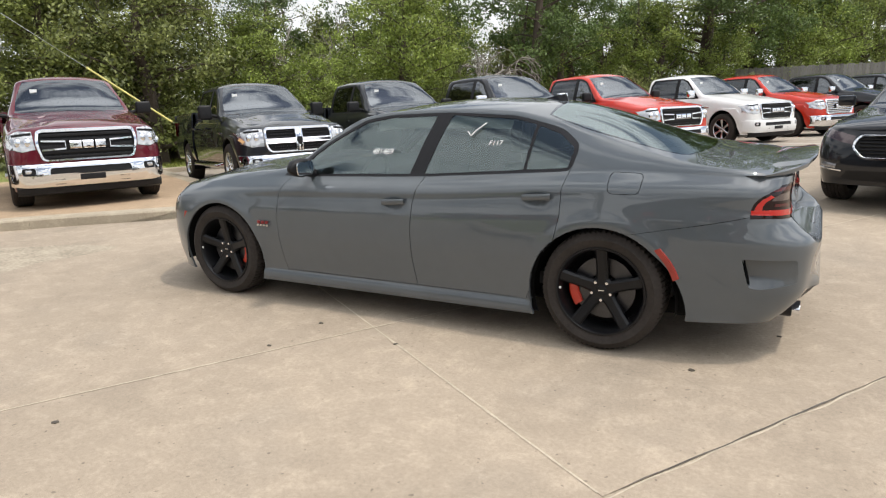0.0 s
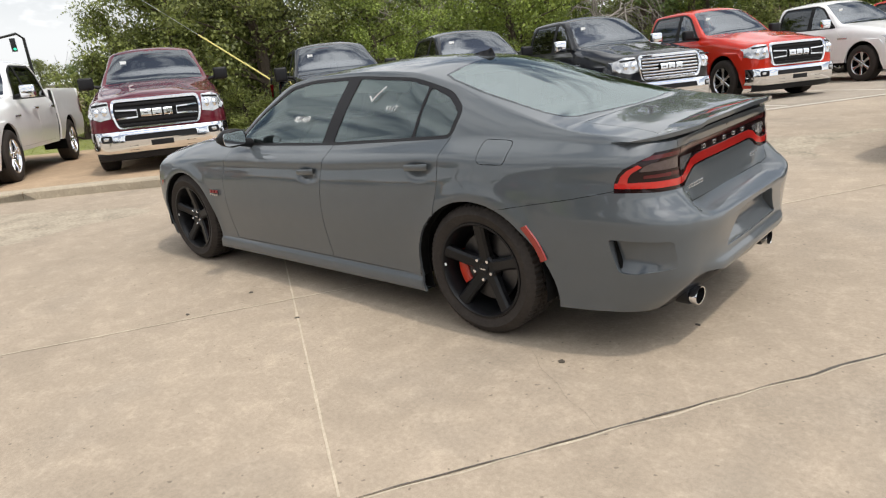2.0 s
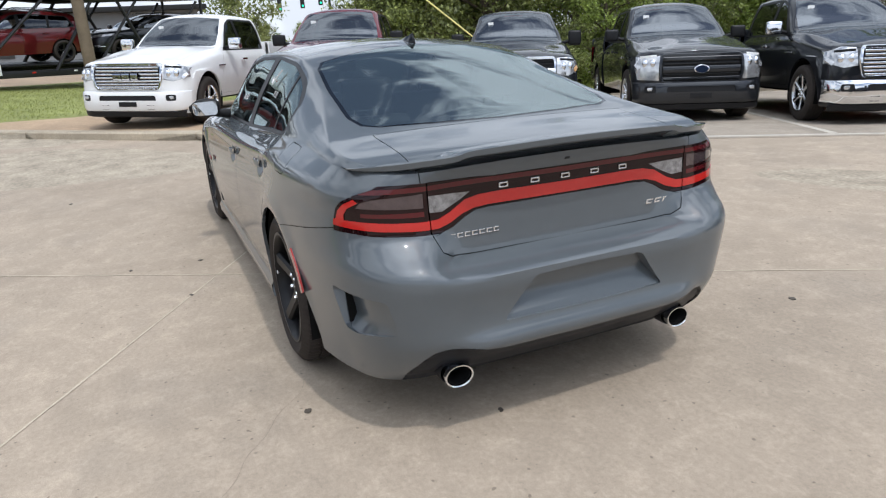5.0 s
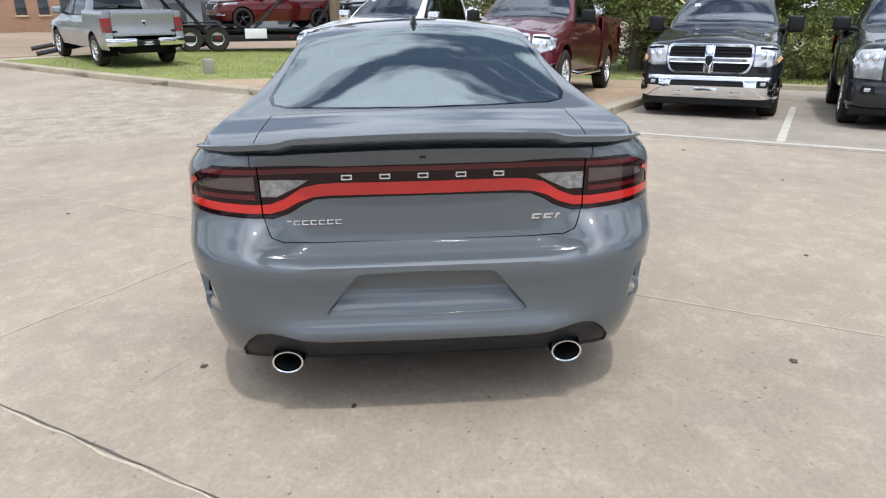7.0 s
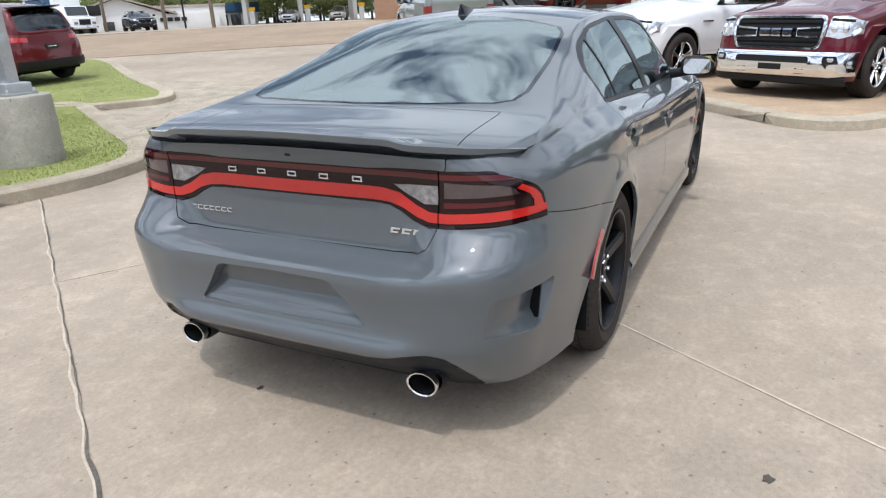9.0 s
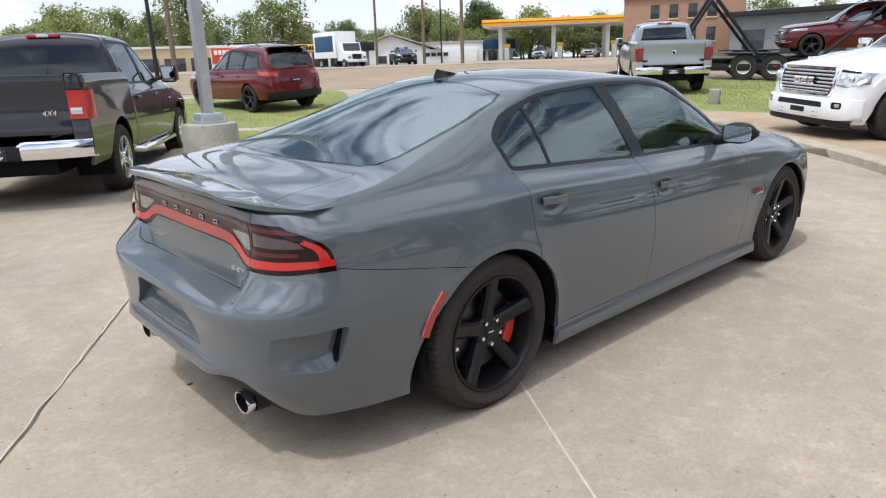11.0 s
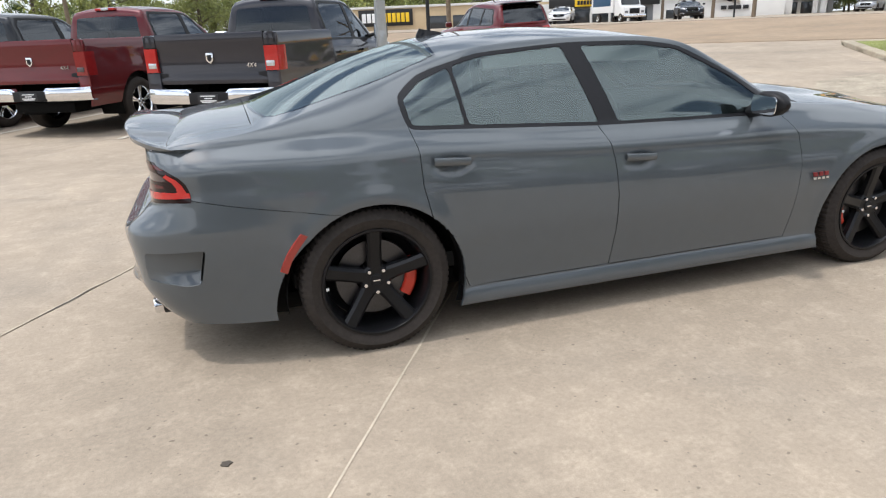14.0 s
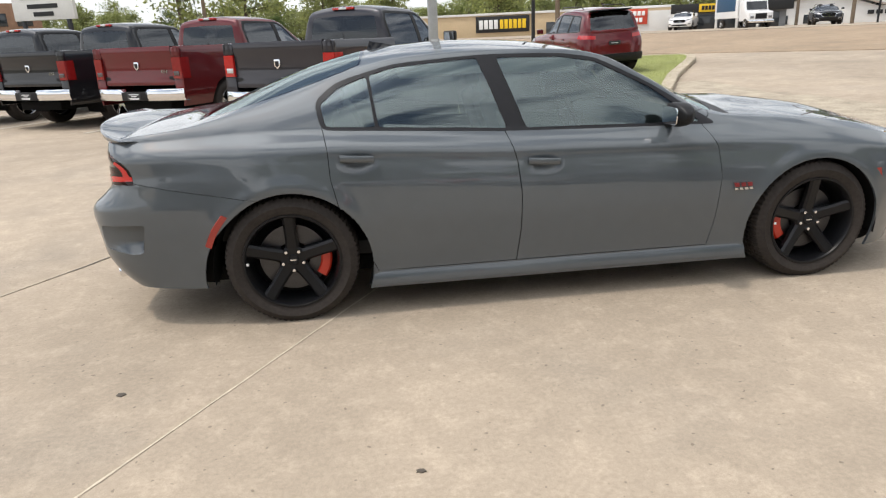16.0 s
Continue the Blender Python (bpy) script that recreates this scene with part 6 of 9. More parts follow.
    for k in range(25):
        y = -0.795 + 1.59 * k / 24
        xx = L - 0.02 * (abs(y) / 0.8) ** 3
        rows.append([(xx - 0.05, y, 0.80), (xx - 0.004, y, 0.805), (xx + 0.004, y, 0.86), (xx - 0.008, y, 0.90), (xx - 0.006, y, 1.22), (xx + 0.012, y, 1.30), (xx + 0.02, y, 1.40), (xx + 0.01, y, 1.432), (xx - 0.05, y, 1.432), (xx - 0.055, y, 0.80)])
    grid_faces(b, rows)
    bmesh.ops.holes_fill(b, edges=[e for e in b.edges if e.is_boundary], sides=0)
    bmesh.ops.recalc_face_normals(b, faces=b.faces[:])
    tg = part("tailgate", b, paint_m, car, "closed tailgate")
    if not rear:
        part("tailgate_handle", boxed((L - 0.01, -0.13, 1.25), (L + 0.012, 0.13, 1.33), 0.008), M_PLASTIC, tg, "black tailgate handle")
    if rear:
        b = bmesh.new()
        prism(b, rounded([(-0.055, 1.19), (0.055, 1.19), (0.055, 1.10), (0.0, 1.05), (-0.055, 1.10)], 0.02, 3), L - 0.008, L + 0.012, "x", 0.004)
        bd = part("tail_badge", b, M_CHROME, tg, "chrome shield badge")
        b = bmesh.new()
        prism(b, rounded([(-0.032, 1.165), (0.032, 1.165), (0.030, 1.105), (0.0, 1.08), (-0.030, 1.105)], 0.01, 2), L + 0.009, L + 0.014, "x")
        part("badge_field", b, M_PLASTIC, bd)
        if group == "trucks backed to the lane":
            tc = bpy.data.curves.new("tail_lettering", "FONT")
            tc.body, tc.size, tc.extrude, tc.shear = "4X4", 0.085, 0.004, 0.2
            tc.materials.append(M_CHROME)
            to = new("tail_lettering", tc)
            to.parent = tg
            to.matrix_basis = pose(L - 0.002, 0.52, 1.0, 90, 0, 90)
    for s in (-1, 1):
        b = bmesh.new()
        z0, z1 = (0.91, 1.25) if gen != 4 else (0.96, 1.26)
        wi = 0.80
        rows = []
        for k in range(7):
            z = z0 + (z1 - z0) * k / 6
            rows.append([(L - 0.03, s * wi, z), (L + 0.014, s * (wi + 0.005), z), (L + 0.016, s * 0.88, z), (L + 0.006, s * 0.985, z), (L - 0.04, s * 1.018, z), (L - 0.17, s * 1.020, z)])
        grid_faces(b, rows)
        bmesh.ops.recalc_face_normals(b, faces=b.faces[:])
        tl = part("tail_lamp", b, M_LENS_TAIL if gen == 4 else M_LENS_DKRED2, car, "red tail lamp")
        part("reverse_lamp", boxed((L - 0.02, min(s * 0.82, s * 0.94), z0 + 0.05), (L + 0.020, max(s * 0.82, s * 0.94), z0 + 0.12), 0.006), M_HEADLAMP if gen == 4 else M_LENS_SMOKE, tl)
        b = bmesh.new()
        for q0, q1 in ((0.56, z0 - 0.003), (z1 + 0.003, 1.42)):
            box(b, (L - 0.06, min(s * 0.80, s * 0.99), q0), (L, max(s * 0.80, s * 0.99), q1), 0.02)
        box(b, (L - 0.09, min(s * 0.80, s * 0.93), z0 - 0.02), (L - 0.035, max(s * 0.80, s * 0.93), z1 + 0.02))
        part("bed_post", b, paint_m, car)
    b = bmesh.new()
    rows = []
    for k in range(33):
        y = -0.99 + 1.98 * k / 32
        xx = L + 0.16 - 0.14 * (abs(y) / 0.99) ** 4
        notch = 0.05 if abs(y) < 0.30 else 0.0
        rows.append([(xx - 0.14, y, 0.75 - notch), (xx - 0.01, y, 0.75 - notch), (xx, y, 0.73 - notch), (xx, y, 0.60 - notch * 0.3), (xx - 0.02, y, 0.56), (xx - 0.12, y, 0.55)])
    grid_faces(b, rows)
    bmesh.ops.recalc_face_normals(b, faces=b.faces[:])
    rb = part("rear_bumper", rim_in(b, 0, 0.02), M_CHROME, car, "chrome rear step bumper")
    part("bumper_step", boxed((L + 0.02, -0.29, 0.56), (L + 0.168, 0.29, 0.705), 0.01), M_PLASTIC, rb)
    part("dealer_plate", boxed((L + 0.168, -0.155, 0.57), (L + 0.174, 0.155, 0.69), 0.003), M_PLATE, rb, "black dealer plate with illegible white lines")
    for zz, ww in ((0.665, 0.11), (0.635, 0.06), (0.605, 0.12), (0.588, 0.10)):
        part("plate_bar", boxed((L + 0.1735, -ww, zz - 0.006), (L + 0.1755, ww, zz + 0.006)), M_PAPER, rb)
    # high brake lamp, step bars, mirrors
    part("brake_lamp", boxed((cab_end - 0.10, -0.20, 1.875), (cab_end - 0.03, 0.20, 1.915), 0.01), M_LENS_RED, car)
    part("cargo_lamp", boxed((cab_end - 0.09, -0.075, 1.874), (cab_end - 0.025, 0.075, 1.913), 0.008), M_HEADLAMP, car)
    if steps:
        for s in (-1, 1):
            b = bmesh.new()
            tube(b, [(0.62, s * 0.86, 0.44), (0.75, s * 1.0, 0.40), (2.7, s * 1.0, 0.40), (2.85, s * 0.86, 0.44)], 0.045, 10)
            part("step_bar", b, M_CHROME if steps == "chrome" else M_PLASTIC, car, "side step bar")
    mm = {"chrome": M_CHROME, "paint": paint_m}.get(mirrors, M_PLASTIC)
    for s in (-1, 1):
        truck_mirror(car, 0.98, 0.98, 1.37, mm, s, gen == 4)
    for s in (-1, 1):
        b = bmesh.new()
        box(b, (0.42, min(s * 0.99, s * 1.003), 0.98), (0.70, max(s * 0.99, s * 1.003), 1.01), 0.004)
        part("wing_badge", b, M_BADGE, car)
    lower_nose(car)
    r = 0.405
    wheels_for(car, wheel, r, 0.262, [(0, -0.865, r, False), (wb, -0.865, r, False), (0, 0.865, r, True), (wb, 0.865, r, True)])
    return car


M_LENS_TAIL = mat("tail_red", (0.40, 0.014, 0.012), 0.10, coat=1.0, vary=0.12, scale=14)
M_LENS_DKRED2 = mat("tail_dark_red", (0.22, 0.012, 0.012), 0.10, coat=1.0, vary=0.15, scale=14)


def at(x, y, hd, rise=0.0):
    """Stands a thing at (x, y) facing hd, leaning with the fall of the ground under it."""
    a = radians(hd)
    fx, fy = math.cos(a), math.sin(a)
    back = 3.6
    px, py = x - fx * back, y - fy * back
    rise_l = (lay(x, y) - lay(px, py)) / back
    sx, sy = -fy * 0.8, fx * 0.8
    mx, my = (x + px) / 2, (y + py) / 2
    rise_s = (lay(mx + sx, my + sy) - lay(mx - sx, my - sy)) / 1.6
    f = Vector((fx, fy, rise_l)).normalized()
    s = Vector((-fy, fx, rise_s))
    u = f.cross(s).normalized()
    s = u.cross(f)
    return Matrix(((f.x, s.x, u.x, x), (f.y, s.y, u.y, y), (f.z, s.z, u.z, lay(x, y) + rise), (0, 0, 0, 1)))


PAD = 0.125
FACING = "trucks facing the lane"
build_pickup(at(-7.5, 1.8, -27.3, PAD), "maroon pickup with chrome bumper and black grille on the pad", M_MAROON, "bars", "chrome", None, "chrome", 5, FACING, steps="chrome")
build_pickup(at(-9.3, -1.0, -32.5, PAD), "white pickup with fine chrome grille parked on the pad", M_WHITE, "fine", "paint", "chrome", "chrome", 5, FACING)
build_pickup(at(-6.3, 5.0, -29), "dark grey pickup with chrome cross grille in a stall", M_CHARCOAL, "cross", "chrome", None, "alloy", 4, FACING, steps="chrome", plate=True)
build_pickup(at(-4.5, 7.3, -30), "charcoal pickup with dark oval-badged grille in a stall", M_CHARCOAL, "ford", "dark", None, "alloy", 0, FACING)
build_pickup(at(-2.33, 8.95, -29.5), "black pickup with fine chrome grille and chrome bumper", M_BLACK, "fine", "chrome", "chrome", "alloy", 5, FACING)
build_pickup(at(-0.98, 12.0, -33), "bright red pickup with chrome bumper and black grille", M_RED, "bars", "chrome", None, "alloy", 5, FACING)
build_pickup(at(0.7, 16.5, -33), "white pickup with black barred grille in the row", M_WHITE, "bars", "paint", "chrome", "alloy", 5, FACING)
build_pickup(at(2.24, 20.0, -33), "red pickup with fine chrome grille farther along the row", M_RED, "fine", "chrome", "chrome", "alloy", 5, FACING)
build_pickup(at(4.3, 23.6, -33), "black pickup near the end of the row", M_BLACK, "fine", "chrome", "chrome", "alloy", 5, FACING)
build_pickup(at(6.3, 27.2, -33), "dark grey pickup at the end of the row", M_CHARCOAL, "bars", "chrome", None, "alloy", 5, FACING)
BACKING = "trucks backed to the lane"
build_pickup(at(-0.40, -10.13, 237.5), "dark granite pickup with red tail lamps beside the lamp post", M_GRANITE, "cross", "chrome", None, "alloy", 4, BACKING, steps="chrome")
build_pickup(at(2.415, -12.86, 240), "dark red pickup with shield badge on its tailgate", M_DKRED, "bars", "chrome", "chrome", "chrome", 5, BACKING)
build_pickup(at(4.935, -14.41, 240.5), "black pickup with chrome rear bumper and shield badge", M_BLACK, "bars", "chrome", "chrome", "chrome", 5, BACKING)
build_pickup(at(7.535, -16.01, 241), "black pickup at the end of the backed row", M_BLACK, "bars", "chrome", None, "chrome", 5, BACKING)
build_pickup(at(-17.45, -9.75, 218.6, PAD) @ Matrix.Diagonal((0.965, 0.965, 0.93, 1)), "silver pickup with chrome rear bumper on the grass verge", M_SILVER, "bars", "chrome", "paint", "alloy", 0)


# ---- pad, verge, islands, curbs ----
def smooth_line(pts, n=6):
    """More points along a line, rounded at its bends."""
    out = [pts[0]]
    for i in range(1, len(pts) - 1):
        a, p, b = Vector(pts[i - 1]), Vector(pts[i]), Vector(pts[i + 1])
        r = min(0.9, (a - p).length * 0.45, (b - p).length * 0.45)
        s, e = p + (a - p).normalized() * r, p + (b - p).normalized() * r
        for k in range(n + 1):
            t = k / n
            out.append(tuple(s * (1 - t) ** 2 + p * 2 * t * (1 - t) + e * t * t))
    out.append(pts[-1])
    fine = []
    for a, b in zip(out, out[1:]):
        a, b = Vector(a), Vector(b)
        k = max(1, int((b - a).length / 1.2))
        fine += [tuple(a + (b - a) * j / k) for j in range(k)]
    return fine + [out[-1]]


def curb(name, pts, label, stone=2.4, w=0.30, h=0.13):
    """A curb as a row of cast stones along a line."""
    line_ = smooth_line(pts)
    cb = None
    run = [line_[0]]
    length = 0.0
    for p, q in zip(line_, line_[1:]):
        length += math.dist(p, q)
        run.append(q)
        if length > stone or q == line_[-1]:
            if len(run) > 1:
                d0 = (Vector(run[1]) - Vector(run[0])).normalized() * 0.006
                d1 = (Vector(run[-1]) - Vector(run[-2])).normalized() * 0.006
                rr = [tuple(Vector(run[0]) + d0)] + run[1:-1] + [tuple(Vector(run[-1]) - d1)]
                b = curb_run(rr, w, h)
                bmesh.ops.holes_fill(b, edges=[e for e in b.edges if e.is_boundary], sides=0)
                bmesh.ops.recalc_face_normals(b, faces=b.faces[:])
                if cb is None:
                    cb = tagged(part(name, b, M_CURB, None, angle=30), label, "curb", kind="structure")
                else:
                    part("curb_stone", b, M_CURB, cb, angle=30)
            run, length = [q], 0.0
    return cb


PAD_EDGE = [(-15.6, -11.9), (-12.1, -7.1), (-9.0, -2.45), (-6.6, 0.15), (-4.2, 2.05), (-5.9, 3.1), (-8.6, 4.75), (-13.0, 7.3)]
VERGE = [(-17.2, -9.7)] + PAD_EDGE + [(-17.0, 9.6), (-24.0, 11.0), (-30.0, -2.0)]
pad_line = smooth_line(PAD_EDGE)
pad_poly = [p for p in pad_line if p[0] > -10.95 or p[1] > 0] + [(-13.2, 7.2), (-15.0, 1.2), (-11.4, -2.6)]
verge_poly = smooth_line(VERGE)
area("pad", pad_poly, 0.122, M_PAD, "rust-stained concrete display pad behind the curb", 1.5)
area("verge", [(-15.6, -11.9), (-12.1, -7.1), (-10.95, -5.3), (-11.4, -2.6), (-15.0, 1.2), (-13.2, 7.2), (-17.0, 9.6), (-26.0, 9.0), (-27.0, -3.0), (-17.4, -9.9)], 0.115, M_TURF, "mown grass verge", 1.5, category="grass")
curb("curb", PAD_EDGE, "tan concrete curb round the display pad")
curb("curb", [(-15.6, -11.9), (-17.4, -9.9), (-21.5, -6.2)], "concrete curb at the verge's end", 2.4)
BACK = [(-14.6, 6.3), (-12.4, 9.7), (-8.7, 15.6), (-3.7, 23.6), (1.8, 32.5)]
curb("curb", BACK, "concrete curb behind the parking stalls", 3.0, 0.16, 0.14)
area("bank", [(-15.2, 6.4), (-12.55, 9.75), (-8.85, 15.65), (-3.85, 23.65), (1.6, 32.6), (-6.0, 37.0), (-20.0, 21.0), (-27.0, 9.0)], 0.12, M_TURF, "grass bank below the trees", 2.0, category="grass")
ISLE1 = [(1.1, -4.75), (0.2, -4.5), (-0.62, -4.64), (-1.25, -5.3), (-2.1, -6.8), (-4.3, -10.6), (-2.6, -11.9), (0.3, -7.0)]
ISLE2 = [(-3.9, -9.9), (-4.95, -9.0), (-5.7, -9.7), (-7.3, -12.6), (-9.9, -16.6), (-10.6, -18.2), (-4.6, -21.5), (-1.2, -15.4)]
for pl, lb in ((ISLE1, "small grass island with the lamp post"), (ISLE2, "grass island with a parked wagon")):
    ring = smooth_line(pl + [pl[0]])[:-1]
    cxy = Vector((sum(p[0] for p in pl) / len(pl), sum(p[1] for p in pl) / len(pl)))
    inner = [tuple(Vector(p) + (cxy - Vector(p)).normalized() * 0.12) for p in ring]
    area("island", inner, 0.118, M_TURF, lb, 1.2, category="grass")
    curb("curb", pl + [pl[0]], "rounded concrete curb of an island", 2.2, 0.30, 0.13)

# stalls: darker strip under the parked row, and worn lines
area("stalls", [(-4.45, 2.75), (-3.45, 2.9), (1.5, 10.9), (6.5, 19.0), (13.0, 29.5), (4.0, 31.0), (-3.6, 23.55), (-8.55, 15.55), (-12.3, 9.6), (-14.1, 6.9), (-8.55, 4.95)], 0.006, M_STALL, "worn concrete parking stalls", 1.5)


def painted(a, b, w, label):
    a, b = Vector(a), Vector(b)
    t = (b - a).normalized()
    s = Vector((-t.y, t.x)) * w / 2
    n = max(2, int((b - a).length / 0.5))
    bm = bmesh.new()
    rows = []
    for k in range(n + 1):
        p = a + (b - a) * k / n
        wob = 1 + 0.15 * noise.noise(Vector((p.x * 4, p.y * 4, 1)))
        rows.append([(p.x + s.x * o * wob, p.y + s.y * o * wob, lay(p.x, p.y) + 0.011) for o in (-1, 1)])
    grid_faces(bm, rows)
    bm.normal_update()
    if bm.faces[:][0].normal.z < 0:
        bmesh.ops.reverse_faces(bm, faces=bm.faces[:])
    return tagged(part("road_marking", bm, M_LINE, smooth=False), label, "road marking", kind="structure")


painted((-3.75, 2.85), (1.2, 10.6), 0.10, "worn white line across the stall fronts")
painted((1.2, 10.6), (8.5, 22.2), 0.10, "worn white line across the stall fronts")
for k in range(8):
    x, y = -2.9 + 1.56 * k, 4.38 + 2.50 * k
    painted((x, y), (x - 4.5, y + 2.75), 0.10, "worn white line between two stalls")
for k in range(4):
    x, y = 3.7 + 2.45 * k, -7.6 - 1.35 * k
    painted((x, y), (x - 2.4, y - 4.4), 0.10, "worn white line between two stalls")

# sealed joint and hairline cracks near the car
def crack(name, a, b, w, material, wob, label, seed):
    a, b = Vector(a), Vector(b)
    t = (b - a).normalized()
    s = Vector((-t.y, t.x))
    n = int((b - a).length / 0.05)
    bm = bmesh.new()
    rows = []
    for k in range(n + 1):
        p = a + (b - a) * k / n + s * wob * noise.noise(Vector((k * 0.22, seed, 0)))
        ww = w * (0.55 + 0.9 * abs(noise.noise(Vector((k * 0.31, seed + 9, 0)))))
        if material is M_TAR:
            ww *= max(0.08, min(1.6, 0.75 + 2.2 * noise.noise(Vector((k * 0.09, seed + 4, 2)))))
        rows.append([(p.x + s.x * o * ww, p.y + s.y * o * ww, lay(p.x, p.y) + (0.0036 if material is M_TAR else 0.0022)) for o in (-1, 1)])
    grid_faces(bm, rows)
    bm.normal_update()
    if bm.faces[:][0].normal.z < 0:
        bmesh.ops.reverse_faces(bm, faces=bm.faces[:])
    tagged(part(name, bm, material, smooth=False), label, "crack", kind="structure")


M_PALE = mat("pale_sealant", (0.49, 0.42, 0.32), 0.85, vary=0.25, scale=8)
M_FAINT = mat("faint_crack", (0.24, 0.20, 0.155), 0.9, vary=0.3, scale=9)
crack("joint_seal", uv(2.88, -9.0), uv(2.88, 9.0), 0.0070, M_TAR, 0.016, "dark broken sealant in a slab joint", 1.0)
crack("joint_seal", uv(2.895, -9.0), uv(2.892, 9.0), 0.007, M_PALE, 0.018, "pale sealant edge of a slab joint", 2.0)
crack("joint_seal", uv(0.636, -14.0), uv(0.636, 9.0), 0.008, M_PALE, 0.003, "pale sealant in a slab joint", 3.0)
crack("joint_seal", uv(-3.0, -0.93), uv(2.85, -0.93), 0.008, M_PALE, 0.003, "pale sealant in a slab joint", 4.0)
crack("hairline_crack", (1.78, -0.95), (2.55, -1.45), 0.0012, M_FAINT, 0.05, "fine dark crack in the concrete", 5.0)
crack("hairline_crack", (-4.2, -8.0), (-1.2, -5.9), 0.012, M_TAR, 0.10, "dirt-filled crack beside the island", 6.0)

# spots and pebbles on the concrete
M_SPOT = mat("oil_spot", (0.075, 0.062, 0.048), 0.7, vary=0.3, scale=30)
rng = random.Random(4)
for x, y, r in [(-0.39, -1.66, 0.022), (-0.68, -2.88, 0.024), (2.06, -1.0, 0.024), (2.27, 1.6, 0.03), (0.2, -3.3, 0.02), (2.45, -0.3, 0.018), (0.35, -1.32, 0.02), (-0.35, -1.2, 0.025), (1.0, 2.4, 0.022), (-3.1, -2.2, 0.03), (3.2, 1.3, 0.02), (-2.4, 3.0, 0.03), (-0.9, 3.3, 0.02), (2.9, -3.0, 0.02), (3.9, 1.9, 0.02)]:
    bm = bmesh.new()
    pts = []
    for k in range(14):
        a = 2 * math.pi * k / 14
        q = r * (0.4 + 0.35 * rng.random())
        pts.append((x + q * math.cos(a) * 1.25, y + q * math.sin(a)))
    prism(bm, pts, 0.0005, 0.0045, "z")
    tagged(part("stain", bm, M_SPOT, smooth=False), "small dark oil spot on the concrete", "stain", kind="structure")


# ---- grass ----
def leaf_mat(name, color, vary, trans):
    m = bpy.data.materials.new(name)
    m.use_nodes = True
    nt = m.node_tree
    nt.nodes.clear()
    out = nt.nodes.new("ShaderNodeOutputMaterial")
    geo = nt.nodes.new("ShaderNodeNewGeometry")
    ra = nt.nodes.new("ShaderNodeValToRGB")
    ra.color_ramp.elements[0].color = (*[c * (1 - vary) for c in color], 1)
    ra.color_ramp.elements[1].color = (color[0] * (1 + vary * 1.25), color[1] * (1 + vary), color[2] * (1 + vary * 0.6), 1)
    oi = nt.nodes.new("ShaderNodeObjectInfo")
    hs = nt.nodes.new("ShaderNodeHueSaturation")
    mr = nt.nodes.new("ShaderNodeMapRange")
    mr.inputs["To Min"].default_value, mr.inputs["To Max"].default_value = 0.78, 1.22
    nt.links.new(oi.outputs["Random"], mr.inputs["Value"])
    nt.links.new(mr.outputs["Result"], hs.inputs["Value"])
    nt.links.new(geo.outputs["Random Per Island"], ra.inputs["Fac"])
    nt.links.new(ra.outputs["Color"], hs.inputs["Color"])
    b = nt.nodes.new("ShaderNodeBsdfPrincipled")
    b.inputs["Roughness"].default_value = 0.5
    b.inputs["Specular IOR Level"].default_value = 0.35
    tr = nt.nodes.new("ShaderNodeBsdfTranslucent")
    mx = nt.nodes.new("ShaderNodeMixShader")
    mx.inputs["Fac"].default_value = trans
    for n in (b.inputs["Base Color"], tr.inputs["Color"]):
        nt.links.new(hs.outputs["Color"], n)
    nt.links.new(b.outputs["BSDF"], mx.inputs[1])
    nt.links.new(tr.outputs["BSDF"], mx.inputs[2])
    nt.links.new(mx.outputs["Shader"], out.inputs["Surface"])
    return m


M_GRASS = leaf_mat("grass_blades", (0.235, 0.275, 0.075), 0.40, 0.35)


def grass(poly, n, h, label, seed):
    rg = np.random.default_rng(seed)
    lo = [min(p[i] for p in poly) for i in (0, 1)]
    hi = [max(p[i] for p in poly) for i in (0, 1)]
    verts, faces = [], []
    made = 0
    while made < n:
        x, y = rg.uniform(lo[0], hi[0]), rg.uniform(lo[1], hi[1])
        if not inside((x, y), poly):
            continue
        z = lay(x, y) + 0.112
        dens = 0.5 + 0.5 * noise.noise(Vector((x * 0.9, y * 0.9, 3)))
        if rg.random() > 0.35 + 0.65 * dens:
            continue
        a = rg.uniform(0, math.tau)
        w = rg.uniform(0.006, 0.012) * (h / 0.06)
        hh = h * rg.uniform(0.5, 1.3)
        lx, ly = rg.normal(0, hh * 0.5, 2)
        i = len(verts)
        verts += [(x - w * math.cos(a), y - w * math.sin(a), z), (x + w * math.cos(a), y + w * math.sin(a), z), (x + lx, y + ly, z + hh)]
        faces.append((i, i + 1, i + 2))
        made += 1
    me = bpy.data.meshes.new("grass")
    me.from_pydata(verts, [], faces)
    me.materials.append(M_GRASS)
    return tagged(new("grass", me), label, "grass", kind="stuff")


grass([(-15.4, -11.5), (-12.1, -7.0), (-11.1, -5.3), (-11.6, -2.6), (-15.2, 1.2), (-13.4, 7.0), (-17.0, 9.3), (-25.0, 8.0), (-26.0, -3.0), (-17.4, -9.6)], 60000, 0.036, "short uneven grass of the verge", 1)
grass([(-15.2, 6.8), (-12.9, 9.9), (-9.1, 15.7), (-4.1, 23.7), (-8, 26), (-20.0, 17.0), (-24.0, 9.0)], 30000, 0.10, "short grass below the trees", 2)
grass(ISLE1, 26000, 0.028, "clipped grass of the island", 3)
grass(ISLE2, 30000, 0.030, "clipped grass of the island", 4)


